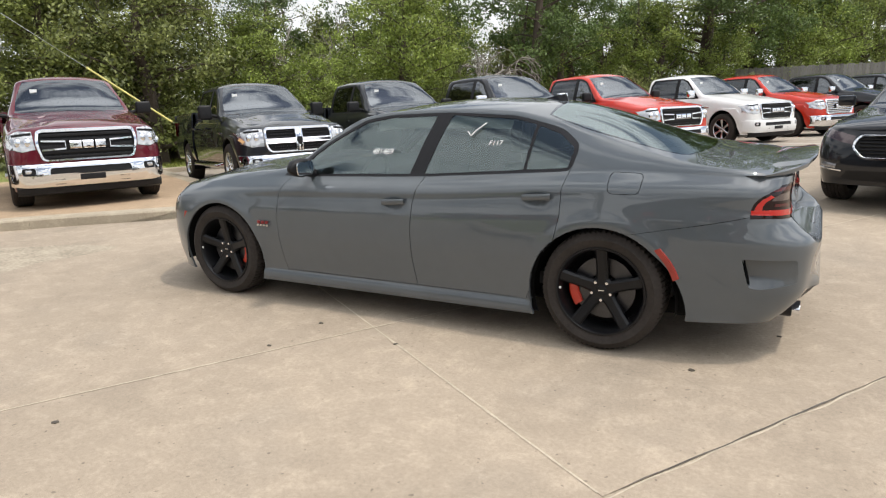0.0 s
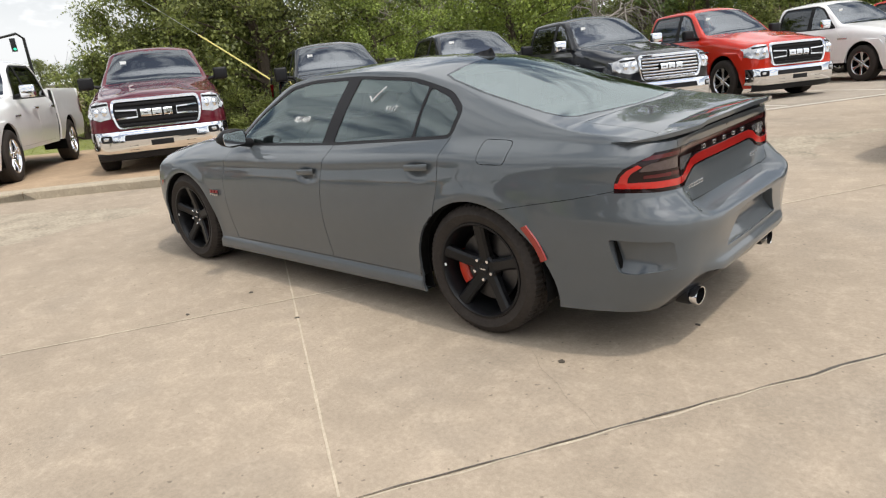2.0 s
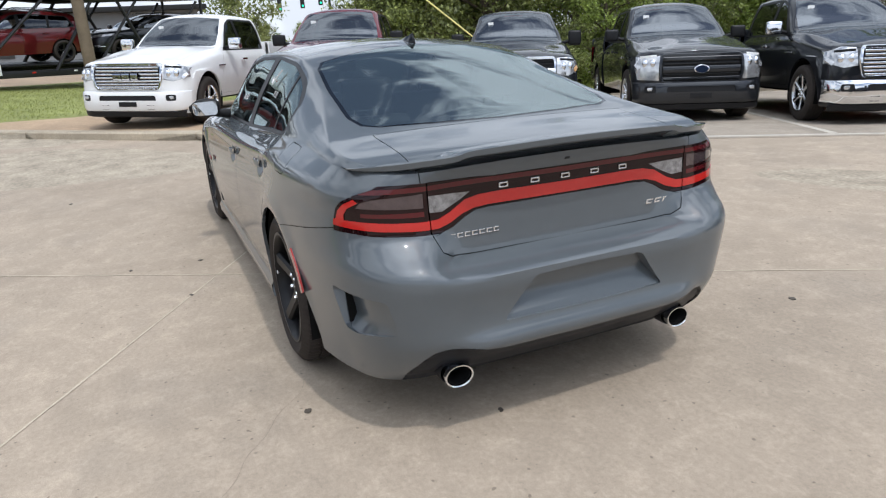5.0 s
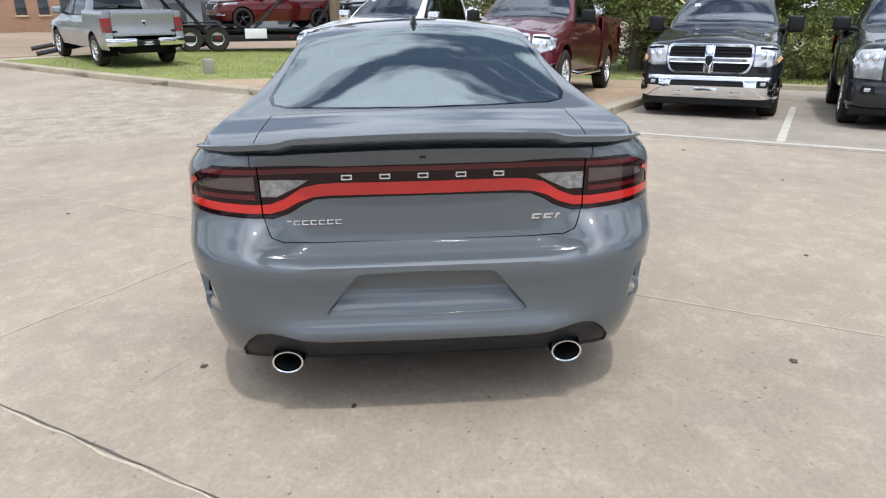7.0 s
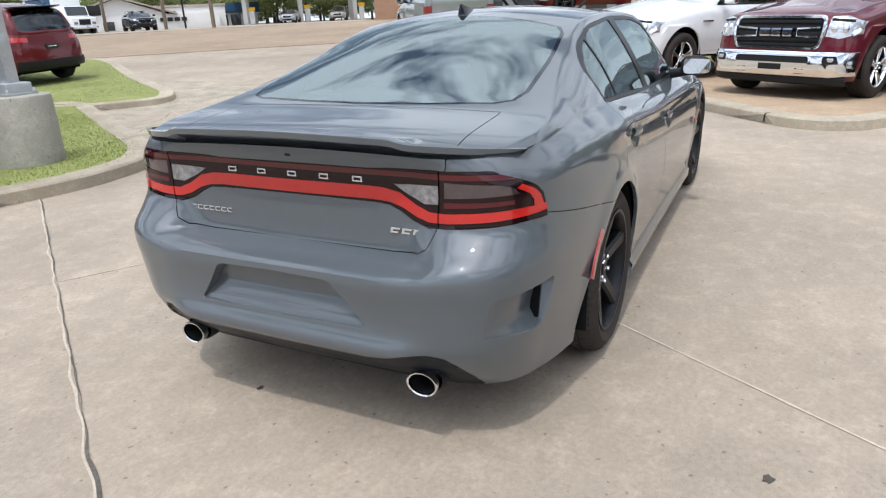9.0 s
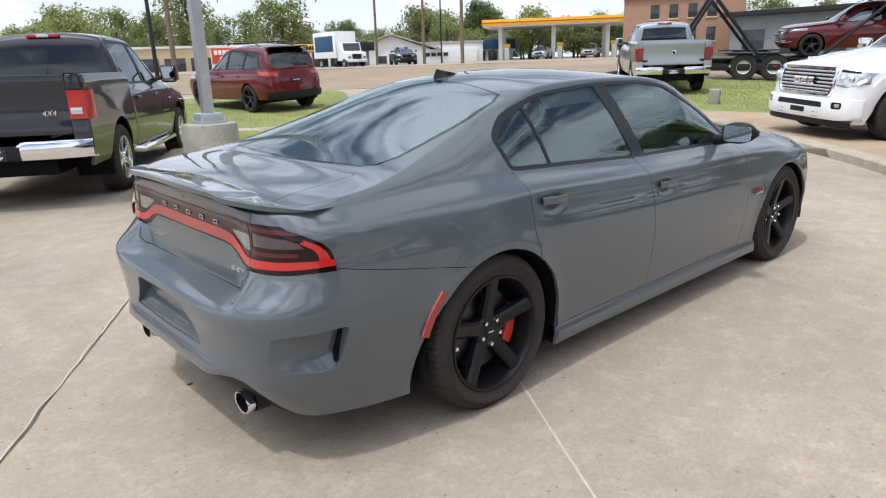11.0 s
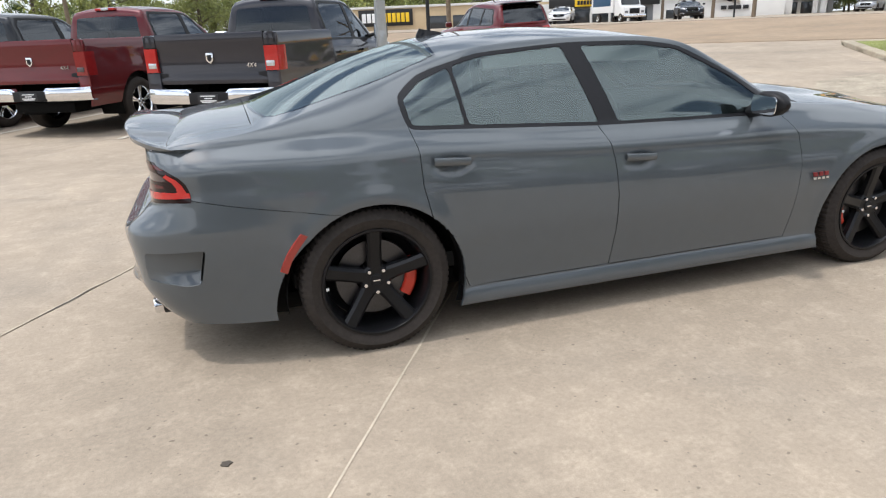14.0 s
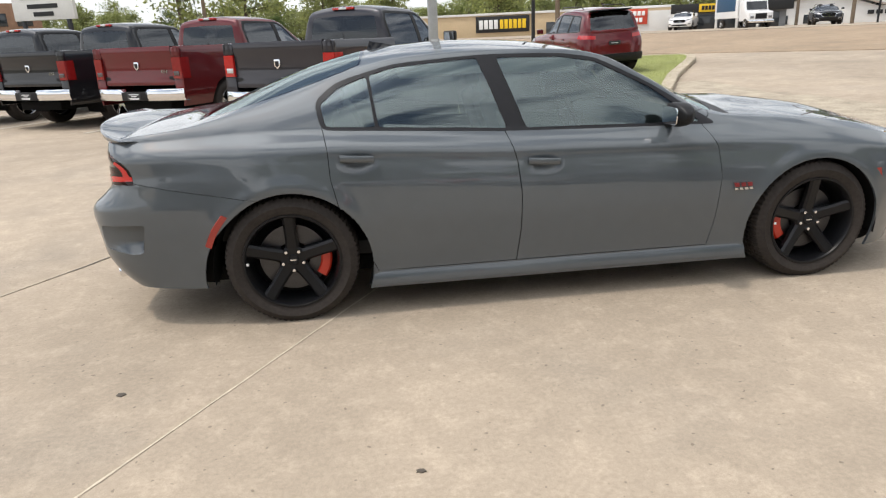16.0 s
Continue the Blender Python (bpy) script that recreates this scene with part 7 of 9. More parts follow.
# ---- trees ----
M_BARK = mat("bark", (0.085, 0.065, 0.050), 0.95, vary=0.4, scale=5, bump=0.6, bump_scale=18)
M_LEAF_A = leaf_mat("leaves_fresh", (0.215, 0.29, 0.070), 0.55, 0.24)
M_LEAF_B = leaf_mat("leaves_dark", (0.11, 0.17, 0.055), 0.45, 0.30)
M_LEAF_C = leaf_mat("leaves_olive", (0.205, 0.25, 0.088), 0.60, 0.24)
M_LEAF_FAR = leaf_mat("leaves_far", (0.23, 0.27, 0.11), 0.40, 0.5)


def leaf_cloud(rg, centres, per, spread_, size):
    """Small four-cornered leaves scattered through round clumps."""
    cs = np.repeat(np.array(centres), per, axis=0)
    n = len(cs)

    def unit(v):
        return v / (np.linalg.norm(v, axis=1, keepdims=True) + 1e-9)
    d = unit(rg.normal(0, 1, (n, 3)))
    # leaves gather on sprays, which leave gaps between them
    per_spray = 14
    k = np.arange(n) // per_spray * per_spray
    spray = cs[k, :3] + d[k] * (cs[k, 3] * rg.random(n)[k] ** 0.33)[:, None] * np.array((0.86, 0.86, 0.66))
    p = spray + rg.normal(0, 1, (n, 3)) * np.array((1, 1, 0.7)) * (size * 2.4)
    s = (size * rg.uniform(0.55, 1.35, n))[:, None]
    u = unit(rg.normal(0, 1, (n, 3)))
    w = unit(np.cross(u, d[k] * 0.8 + rg.normal(0, 0.36, (n, 3)) + np.array((0, 0, 0.45))))
    quad = np.stack((p - u * s, p + w * s * 0.55 - u * s * 0.1, p + u * s, p - w * s * 0.55 - u * s * 0.1), axis=1).reshape(-1, 3)
    me = bpy.data.meshes.new("crown")
    me.from_pydata(quad.tolist(), [], np.arange(4 * n).reshape(-1, 4).tolist())
    return me


def make_tree(seed, h, spread_, base, leaf, clumps, per, size, label, bare=0.0, clump_r=0.9):
    """A tapered trunk with limbs and a ragged crown; base is the height at which the crown starts."""
    rg = np.random.default_rng(seed)
    tree = thing("tree", pose(0, 0, 0), label, "tree")
    bm = bmesh.new()
    top = Vector((rg.normal(0, 0.3), rg.normal(0, 0.3), h * 0.86))
    r0 = 0.10 + h * 0.016
    pts = [Vector((0, 0, -0.3))] + [Vector((top.x * t + rg.normal(0, 0.10), top.y * t + rg.normal(0, 0.10), top.z * t)) for t in (0.15, 0.35, 0.55, 0.75, 1.0)]
    tube(bm, pts, [r0 * 1.3, r0, r0 * 0.85, r0 * 0.65, r0 * 0.42, r0 * 0.12], 9)
    centres = []
    limbs = max(7, int(clumps * 0.45))
    for k in range(limbs):
        t = base / h + (0.95 - base / h) * (k + rg.random()) / limbs
        o = Vector((top.x * t, top.y * t, top.z * t))
        a = rg.uniform(0, math.tau)
        prof = math.sin(math.pi * min(1, max(0.12, (t - base / h) / (1 - base / h) * 0.8 + 0.2))) ** 0.6
        ln = spread_ * prof * rg.uniform(0.6, 1.1)
        e = o + Vector((math.cos(a) * ln, math.sin(a) * ln, ln * rg.uniform(0.05, 0.6)))
        mid_ = (o + e) / 2 + Vector((rg.normal(0, 0.15), rg.normal(0, 0.15), 0.1))
        tube(bm, [o, mid_, e], [r0 * 0.32 * (1.1 - t), r0 * 0.2 * (1.1 - t) + 0.008, 0.008], 5)
        for j in range(3):
            tw = mid_.lerp(e, rg.uniform(0.2, 1.0))
            te = tw + Vector(rg.normal(0, 0.5, 3)) + Vector((0, 0, 0.2))
            tube(bm, [tw, (tw + te) / 2 + Vector(rg.normal(0, 0.06, 3)), te], [0.014, 0.010, 0.004], 4)
        for q in (0.5, 0.8, 1.0):
            if rg.random() > bare:
                p = o.lerp(e, q) + Vector(rg.normal(0, 0.25, 3))
                centres.append((p.x, p.y, p.z, clump_r * rg.uniform(0.55, 1.15)))
    while len(centres) < clumps * (1 - bare):
        t = rg.random()
        z = base + (h - base) * t
        rr = spread_ * math.sin(math.pi * (0.2 + 0.78 * t)) ** 0.7 * rg.random() ** 0.5
        a = rg.uniform(0, math.tau)
        centres.append((rr * math.cos(a), rr * math.sin(a), z, clump_r * rg.uniform(0.5, 1.1)))
    part("trunk", bm, M_BARK, tree, "rough grey-brown trunk and limbs")
    me = leaf_cloud(rg, centres, per, spread_, size)
    me.materials.append(leaf)
    crown = new("crown", me)
    crown.parent = tree
    return tree


def put_trees(protos, places, seed):
    rg = random.Random(seed)
    used = set()
    for i, x, y, s in places:
        m = pose(x, y, lay(x, y), 0, 0, rg.uniform(0, 360)) @ Matrix.Diagonal((s, s, s * rg.uniform(0.92, 1.1), 1))
        if i not in used:
            used.add(i)
            protos[i].matrix_world = m
        else:
            t = copy_thing(protos[i], Matrix.LocRotScale(m.translation, m.to_quaternion(), None))
            t.scale = m.to_scale()


def make_bare(seed, h, spread_, droop, material, label, forks=3, levels=4, lean=0.5):
    """A leafless tree: limbs that fork again and again into thin twigs."""
    rg = np.random.default_rng(seed)
    tree = thing("tree", pose(0, 0, 0), label, "tree")
    bm = bmesh.new()

    def grow(p, d, ln, r, lev):
        mid_ = p + d * ln * 0.5 + Vector(rg.normal(0, 0.06 * ln, 3))
        bend = Vector((d.x, d.y, d.z - droop * (levels - lev + 1) * 0.12)).normalized()
        e = mid_ + bend * ln * 0.5
        tube(bm, [p, mid_, e], [r, r * 0.8, r * 0.6], 6 if lev > 2 else 4)
        if lev == 0:
            return
        for _ in range(forks + (1 if rg.random() < 0.4 else 0)):
            q = p.lerp(mid_, rg.uniform(0.5, 1.0)) if rg.random() < 0.35 else mid_.lerp(e, rg.uniform(0.2, 1.0))
            nd = (bend + Vector(rg.normal(0, lean, 3))).normalized()
            grow(q, nd, ln * rg.uniform(0.5, 0.8), max(0.005, r * 0.5), lev - 1)
    grow(Vector((0, 0, -0.2)), Vector((0, 0, 1)), h * 0.36, 0.05 + h * 0.010, levels)
    part("trunk", bm, material, tree, "bare forking limbs and twigs", smooth=False)
    return tree


M_TWIG = mat("grey_twigs", (0.30, 0.27, 0.24), 0.95, vary=0.3, scale=4)
M_TWIG_PINK = mat("pinkish_twigs", (0.38, 0.27, 0.21), 0.95, vary=0.3, scale=4)
near_trees = [
    make_tree(11, 7.5, 2.5, 0.2, M_LEAF_C, 64, 230, 0.062, "bushy olive-green broadleaf tree behind the stalls"),
    make_tree(12, 7.0, 2.6, 0.3, M_LEAF_A, 60, 200, 0.062, "fresh green spring tree behind the stalls", 0.1),
    make_tree(13, 11.5, 3.4, 3.6, M_LEAF_B, 60, 190, 0.078, "tall dark green tree with a thick trunk behind the stalls"),
    make_tree(14, 8.0, 2.6, 1.2, M_LEAF_A, 28, 110, 0.052, "thinly leaved tree with bare twigs", 0.5, 0.7),
    make_tree(15, 3.0, 1.7, 0.1, M_LEAF_C, 36, 190, 0.055, "low dense shrub at the edge of the trees", 0.0, 0.7),
    make_bare(16, 8.0, 2.5, 0.2, M_TWIG, "bare grey tree with fine upright twigs"),
    make_bare(17, 8.5, 2.5, 1.9, M_TWIG, "dead grey tree with drooping twigs", 3, 4, 0.6),
    make_bare(18, 4.2, 1.5, 0.1, M_TWIG_PINK, "bare pinkish shrub in front of the wood"),
]
NT = []
rgt = random.Random(21)
# kind, place along the edge of the wood, steps behind the edge, size
for kd, k, back, s in (
        (0, -0.95, 0.3, 0.60), (4, -1.35, 0.0, 0.75), (0, -0.35, 1.2, 0.8), (0, -0.2, 0.2, 0.95), (0, -0.1, 2.2, 1.0), (0, 0.3, 0.6, 1.1), (0, 0.75, 0.0, 1.05), (0, 1.2, 1.2, 1.05),
        (1, 1.95, 0.6, 0.82), (1, 2.35, 0.2, 0.62), (5, 2.75, 0.4, 1.0), (1, 3.0, 0.3, 0.60), (5, 3.4, 0.8, 1.0), (1, 3.6, 0.5, 0.72), (3, 2.5, 2.0, 0.9),
        (1, 4.1, 0.0, 0.85), (1, 4.55, 0.4, 0.9), (6, 5.3, -0.3, 0.85), (6, 5.75, 0.2, 0.9), (3, 5.1, 1.4, 0.9), (1, 4.9, 1.5, 0.8),
        (2, 6.45, 0.2, 0.95), (3, 6.9, 1.2, 0.95), (7, 8.2, -0.4, 0.9), (3, 7.8, 1.0, 0.9), (0, 7.2, 1.8, 0.6), (2, 8.6, 1.6, 0.85), (3, 9.0, 0.6, 0.9),
        (1, 9.3, 0.2, 0.95), (2, 10.4, 0.3, 1.1), (1, 10.2, -0.3, 0.62), (1, 11.3, 0.8, 1.0), (2, 11.9, 0.4, 1.0), (1, 12.6, 0.2, 0.95), (1, 13.4, 0.6, 1.05), (1, 14.3, 0.2, 1.0),
        (2, 14.9, 1.0, 1.0), (1, 15.6, 0.3, 1.0), (0, 16.6, 0.5, 1.1), (1, 17.8, 0.3, 1.1), (2, 19.0, 0.5, 1.1), (1, 20.2, 0.4, 1.1)):
    bx, by = -17.2 + 1.42 * k, 8.0 + 2.22 * k
    NT.append((kd, bx - 2.2 * back + rgt.uniform(-0.2, 0.2), by + 1.4 * back + rgt.uniform(-0.2, 0.2), s * rgt.uniform(0.95, 1.05)))
for k in range(15):
    kk = 0.6 + 0.75 * k
    bx, by = -17.2 + 1.42 * kk, 8.0 + 2.22 * kk
    back = 2.0 + 0.5 * (k % 3)
    NT.append(((0, 2, 1, 2, 0)[k % 5], bx - 2.2 * back, by + 1.4 * back, rgt.uniform(0.62, 0.85)))
for k in range(13):
    kk = 0.9 + 1.6 * k
    bx, by = -17.2 + 1.42 * kk, 8.0 + 2.22 * kk
    NT.append((rgt.choice([0, 1, 2, 3]), bx - 7.5 + rgt.uniform(-1, 1), by + 4.9 + rgt.uniform(-1, 1), rgt.uniform(0.75, 1.0)))
for k in range(16):
    NT.append((4, -15.6 + 1.35 * k + rgt.uniform(-0.5, 0.5), 8.6 + 2.15 * k + rgt.uniform(-0.4, 0.4), rgt.uniform(0.5, 0.85)))
put_trees(near_trees, NT, 5)


# ---- lamp post on its concrete base ----
M_GALV = mat("galvanised_steel", (0.50, 0.52, 0.53), 0.45, 0.6, vary=0.12, scale=6)
M_CAST = concrete("cast_base_concrete", (0.33, 0.31, 0.26), (0.16, 0.15, 0.12), 0.7)
M_BLKPOLE = mat("black_pole_paint", (0.012, 0.013, 0.014), 0.4, vary=0.2)
M_WOOD = mat("pole_wood", (0.17, 0.13, 0.09), 0.9, vary=0.3, scale=4, bump=0.4, bump_scale=25)
px_, py_ = -0.12, -5.68
z0 = lay(px_, py_) + 0.1
post = thing("lamp_post", pose(px_, py_, z0), "grey square steel lamp post on a round concrete base", "lamp post")
bm = bmesh.new()
lathe(bm, [(0.35, -0.2), (0.35, 0.70), (0.338, 0.725), (0.30, 0.735), (0.0005, 0.738)], 40, "z")
part("base", bm, M_CAST, post, "weathered round concrete base")
part("foot_plate", boxed((-0.17, -0.17, 0.737), (0.17, 0.17, 0.762), 0.006), M_GALV, post)
part("foot_cover", boxed((-0.14, -0.14, 0.76), (0.14, 0.14, 0.86), 0.02), M_GALV, post)
part("pole", boxed((-0.065, -0.065, 0.84), (0.065, 0.065, 8.5), 0.01), M_GALV, post)
for s in (-1, 1):
    for t in (-1, 1):
        bm = bmesh.new()
        lathe(bm, [(0.0005, 0.80), (0.012, 0.80), (0.018, 0.785), (0.018, 0.76)], 8, "z")
        o = part("anchor_bolt", bm, M_GALV, post)
        o.matrix_basis = Matrix.Translation((s * 0.145, t * 0.145, 0))
part("hand_hole", boxed((-0.035, 0.064, 1.15), (0.035, 0.069, 1.35), 0.002), M_GALV, post)
part("lamp_head", boxed((-0.2, -0.9, 8.4), (0.2, -0.1, 8.6), 0.04), M_GALV, post)


# ---- wagons, hauler and street ----
def build_wagon(m, label, paint_m, category="car", length=4.8, height=1.76, width=0.96, group="", face="plain", rear_window=True, wheel="five"):
    """A five-door wagon, nose towards +x of m."""
    car = thing("wagon", m @ pose(0, 0, 0, 0, 0, 180), label, category, group)
    oh, wb = 0.90, length - 1.86
    e = length - oh
    H = height
    c = dict(zb=curve([(-1, 0.30), (0, 0.27), (e, 0.36)]),
             zs=curve([(-1.0, 0.82), (-0.6, 0.92), (0.2, 1.0), (1.5, 1.04), (e - 0.4, 1.10), (e, 1.10)]),
             wp=curve([(-1.0, width * 0.93), (0, width), (wb, width), (e, width * 0.96)]),
             sec=curve([(0, 0.95), (0.3, 0.985), (0.5, 1.0), (0.75, 0.985), (0.92, 0.94), (1.0, 0.885)]),
             x0r=e - 0.55, x0f=-0.42, m=5.0, n=3.0, nr=12, ns=60, nv=16, nt=16,
             xr=curve([(0.3, e - 0.06), (0.5, e), (0.75, e - 0.02), (1.1, e - 0.08)]),
             xf=curve([(0.3, -0.82), (0.5, -0.90), (0.7, -0.88), (0.9, -0.78)]),
             zt=curve([(-1, 0.84), (-0.6, 1.0), (0.3, 1.09), (0.55, 1.12), (0.9, 1.34), (1.35, H - 0.10), (1.7, H - 0.02), (2.2, H), (e - 0.9, H - 0.02), (e - 0.45, H - 0.07), (e - 0.38, H - 0.12), (e - 0.12, 1.22), (e - 0.05, 1.11)]),
             zr=curve([(-1, 0.83), (-0.6, 0.95), (0.3, 1.04), (0.6, 1.08), (1.0, 1.30), (1.4, H - 0.20), (1.8, H - 0.11), (2.3, H - 0.10), (e - 0.9, H - 0.12), (e - 0.45, H - 0.16), (e - 0.36, H - 0.2), (e - 0.12, 1.18), (e - 0.05, 1.10)]),
             yr=curve([(-1, 0.6), (0.5, 0.78), (1.2, 0.68), (1.8, 0.63), (e - 0.5, 0.64), (e, 0.74)]))
    bm = half_shell(c)
    for ax in (0, wb):
        fs = cut_region(bm, circle_poly(ax, 0.37, 0.41, 32), "xz", lambda p, n: p.y < -0.5)
        bmesh.ops.delete(bm, geom=fs, context="FACES")
    frame_poly = rounded([(0.72, 1.075), (e - 0.62, 1.13), (e - 0.42, 1.17), (e - 0.62, H - 0.22), (1.9, H - 0.155), (1.5, H - 0.21)], 0.05, 3)
    w1 = rounded([(0.90, 1.10), (1.62, 1.115), (1.66, H - 0.195), (1.52, H - 0.24)], 0.03, 2)
    w2 = rounded([(1.72, 1.118), (2.55, 1.135), (2.62, H - 0.205), (1.76, H - 0.19)], 0.03, 2)
    w3 = rounded([(2.63, 1.138), (e - 0.52, 1.165), (e - 0.66, H - 0.25), (2.70, H - 0.21)], 0.03, 2)
    ws = [(1.40, 0.01), (1.42, -0.48), (1.40, -0.585), (0.85, -0.70), (0.62, -0.70), (0.53, -0.4), (0.50, 0.01)]
    windows(car, bm, c, [w1, w2, w3], ws, frame_poly)
    mid = lambda v: abs(v.co.y) < 1e-4
    bgl = [(e - 0.385, 0.01), (e - 0.385, -0.55), (e - 0.13, -0.64), (e - 0.10, -0.4), (e - 0.09, 0.01)]
    g = take(bm, cut_region(bm, bgl, "xy", lambda p, n: p.x > e - 0.6 and p.z > 1.15))
    part("rear_window", mirrored(g), M_DKGLASS, car, "dark tinted rear window")
    b = bmesh.new()
    prism(b, rounded([(e - 0.50, H - 0.09), (e - 0.22, H - 0.075), (e - 0.20, H - 0.10), (e - 0.40, H - 0.135)], 0.01, 2), -0.58, 0.58, "y", 0.01)
    part("roof_spoiler", b, M_GLOSSBLK, car)
    back = lambda p, n: p.x > e - 0.45 and n.x > 0.05
    tl = take(bm, cut_region(bm, [(-0.52, 0.95), (-0.98, 0.98), (-0.98, 1.08), (-0.52, 1.04)], "yz", back))
    both("tail_lamp", tl, M_LENS_TAIL, car, "red tail lamp")
    nose = lambda p, n: p.x < -0.2 and n.x < -0.02
    hl = take(bm, cut_region(bm, [(-0.52, 0.74), (-0.94, 0.84), (-0.98, 0.92), (-0.80, 0.90), (-0.50, 0.83)], "yz", nose))
    both("headlamp", hl, M_LENS_CLEAR if face == "plain" else M_LENS_SMOKE, car, "headlamp")
    gr = take(bm, cut_region(bm, [(0.01, 0.56), (-0.40, 0.60), (-0.50, 0.72), (-0.46, 0.83), (0.01, 0.83)], "yz", nose))
    for v in gr.verts:
        v.co.x += 0.02
    go = part("grille", mirrored(gr), M_PLASTIC, car)
    b = bmesh.new()
    nose_bar(b, c, loop_of([(-0.40, 0.60), (-0.51, 0.72), (-0.46, 0.835), (0.46, 0.835), (0.51, 0.72), (0.40, 0.60)], 0.05), 0.030, 0.02, True)
    part("grille_surround", b, M_CHROME, car, "chrome grille surround")
    for k in range(6):
        b = bmesh.new()
        nose_bar(b, c, line(-0.45, 0.45, 0.62 + 0.036 * k, n=14), 0.012, 0.004)
        part("grille_slat", b, M_GLOSSBLK, go)
    b = bmesh.new()
    lathe(b, [(0.062, -0.006), (0.074, -0.006), (0.078, 0.006), (0.058, 0.006)], 28, "x", True)
    bmesh.ops.transform(b, matrix=Matrix.Translation((nose_at(c, 0, 0.72, 0.012), 0, 0.72)) @ Matrix.Diagonal((1, 1.15, 0.7, 1)), verts=b.verts)
    part("badge", b, M_CHROME, go, "oval chrome badge")
    lo = take(bm, cut_region(bm, [(0.01, 0.34), (-0.62, 0.36), (-0.55, 0.46), (0.01, 0.47)], "yz", nose))
    part("lower_grille", mirrored(lo), M_PLASTIC, car)
    for s in (-1, 1):
        b = bmesh.new()
        nose_bar(b, c, line(s * 0.66, s * 0.84, 0.50, 0.52, 5), 0.05, 0.008)
        part("fog_lamp", b, M_LENS_CLEAR, car)
        b = bmesh.new()
        nose_bar(b, c, line(s * 0.60, s * 0.90, 0.455, 0.48, 6), 0.02, 0.014)
        part("bumper_trim", b, M_CHROME, car)
    for nm, pl, hx in (("front_door", [(0.70, 1.2), (0.55, 0.9), (0.52, 0.45), (0.60, 0.36), (1.66, 0.36), (1.69, 1.2)], 1.5), ("rear_door", [(1.69, 1.2), (1.66, 0.36), (wb - 0.45, 0.36), (wb - 0.38, 0.6), (wb - 0.15, 0.82), (wb - 0.1, 1.2)], 2.42)):
        d = rim_in(take(bm, cut_region(bm, pl, "xz", lambda p, n: n.y < -0.15 and p.z < 1.16)), 0.003, 0.02)
        for s, bb in ((-1, d), (1, flipped(d))):
            ob = part(nm, bb, paint_m, car)
            part("door_handle", boxed((hx - 0.10, min(s * width * 0.96, s * (width + 0.012)), 0.93), (hx + 0.10, max(s * width * 0.96, s * (width + 0.012)), 0.96), 0.01), paint_m, ob)
    rim_in(bm, 0, 0.02, mid)
    part("body", mirrored(bm), paint_m, car)
    b = bmesh.new()
    rows = []
    for k in range(21):
        y = -0.86 + 1.72 * k / 20
        xx = e + 0.015 - 0.16 * (abs(y) / 0.86) ** 4
        rows.append([(xx - 0.08, y, 0.56), (xx, y, 0.55), (xx + 0.01, y, 0.46), (xx - 0.03, y, 0.36), (xx - 0.15, y, 0.33)])
    grid_faces(b, rows)
    bmesh.ops.recalc_face_normals(b, faces=b.faces[:])
    part("rear_bumper", b, M_PLASTIC, car, "dark lower rear bumper")
    part("plate", boxed((e - 0.03, -0.16, 0.78), (e - 0.005, 0.16, 0.88), 0.003), M_PLATE, car)
    part("plate_bar", boxed((e - 0.006, -0.10, 0.825), (e - 0.002, 0.10, 0.838)), M_PAPER, car)
    part("cabin_inside", boxed((0.5, -0.78, 0.4), (e - 0.3, 0.78, 1.02), 0.03), M_TRIM_IN, car)
    for y in (-0.37, 0.37):
        for x in (1.45, 2.4):
            b = boxed((x, y - 0.22, 0.95), (x + 0.14, y + 0.22, 1.36), 0.04)
            box(b, (x + 0.03, y - 0.12, 1.38), (x + 0.12, y + 0.12, 1.52), 0.03)
            part("seat", b, M_SEAT, car)
    for ax in (0, wb):
        b = bmesh.new()
        rows = []
        for k in range(17):
            a = math.radians(-20 + 220 * k / 16)
            rows.append([(ax + 0.415 * math.cos(a), y, 0.37 + 0.415 * math.sin(a)) for y in (-width * 0.97, -0.55)] + [(ax, -0.55, 0.37)])
        grid_faces(b, rows)
        both("wheel_well", b, M_LINER, car)
    part("underbody", boxed((-0.6, -0.75, 0.28), (e - 0.2, 0.75, 0.42), 0.02), M_LINER, car)
    for s in (-1, 1):
        b = boxed((0.72, min(s * width, s * (width + 0.2)), 1.08), (0.84, max(s * width, s * (width + 0.2)), 1.22), 0.04)
        part("door_mirror", b, paint_m, car)
        b = bmesh.new()
        tube(b, [(1.5, s * 0.60, H - 0.03), (1.7, s * 0.60, H + 0.03), (e - 0.9, s * 0.60, H + 0.02), (e - 0.7, s * 0.60, H - 0.05)], 0.014, 6)
        part("roof_rail", b, M_GLOSSBLK, car)
    r = 0.365
    wheels_for(car, wheel, r, 0.255, [(0, -width + 0.13, r, False), (wb, -width + 0.13, r, False), (0, width - 0.13, r, True), (wb, width - 0.13, r, True)])
    return car


build_wagon(at(-5.85, -17.32, 272.5, PAD), "dark red wagon with black wheels on the grass island", M_DKRED, height=1.77)
build_wagon(at(3.63, 4.68, -107), "black wagon with chrome-edged grille on the lot", M_BLACK, face="dark", length=5.0)

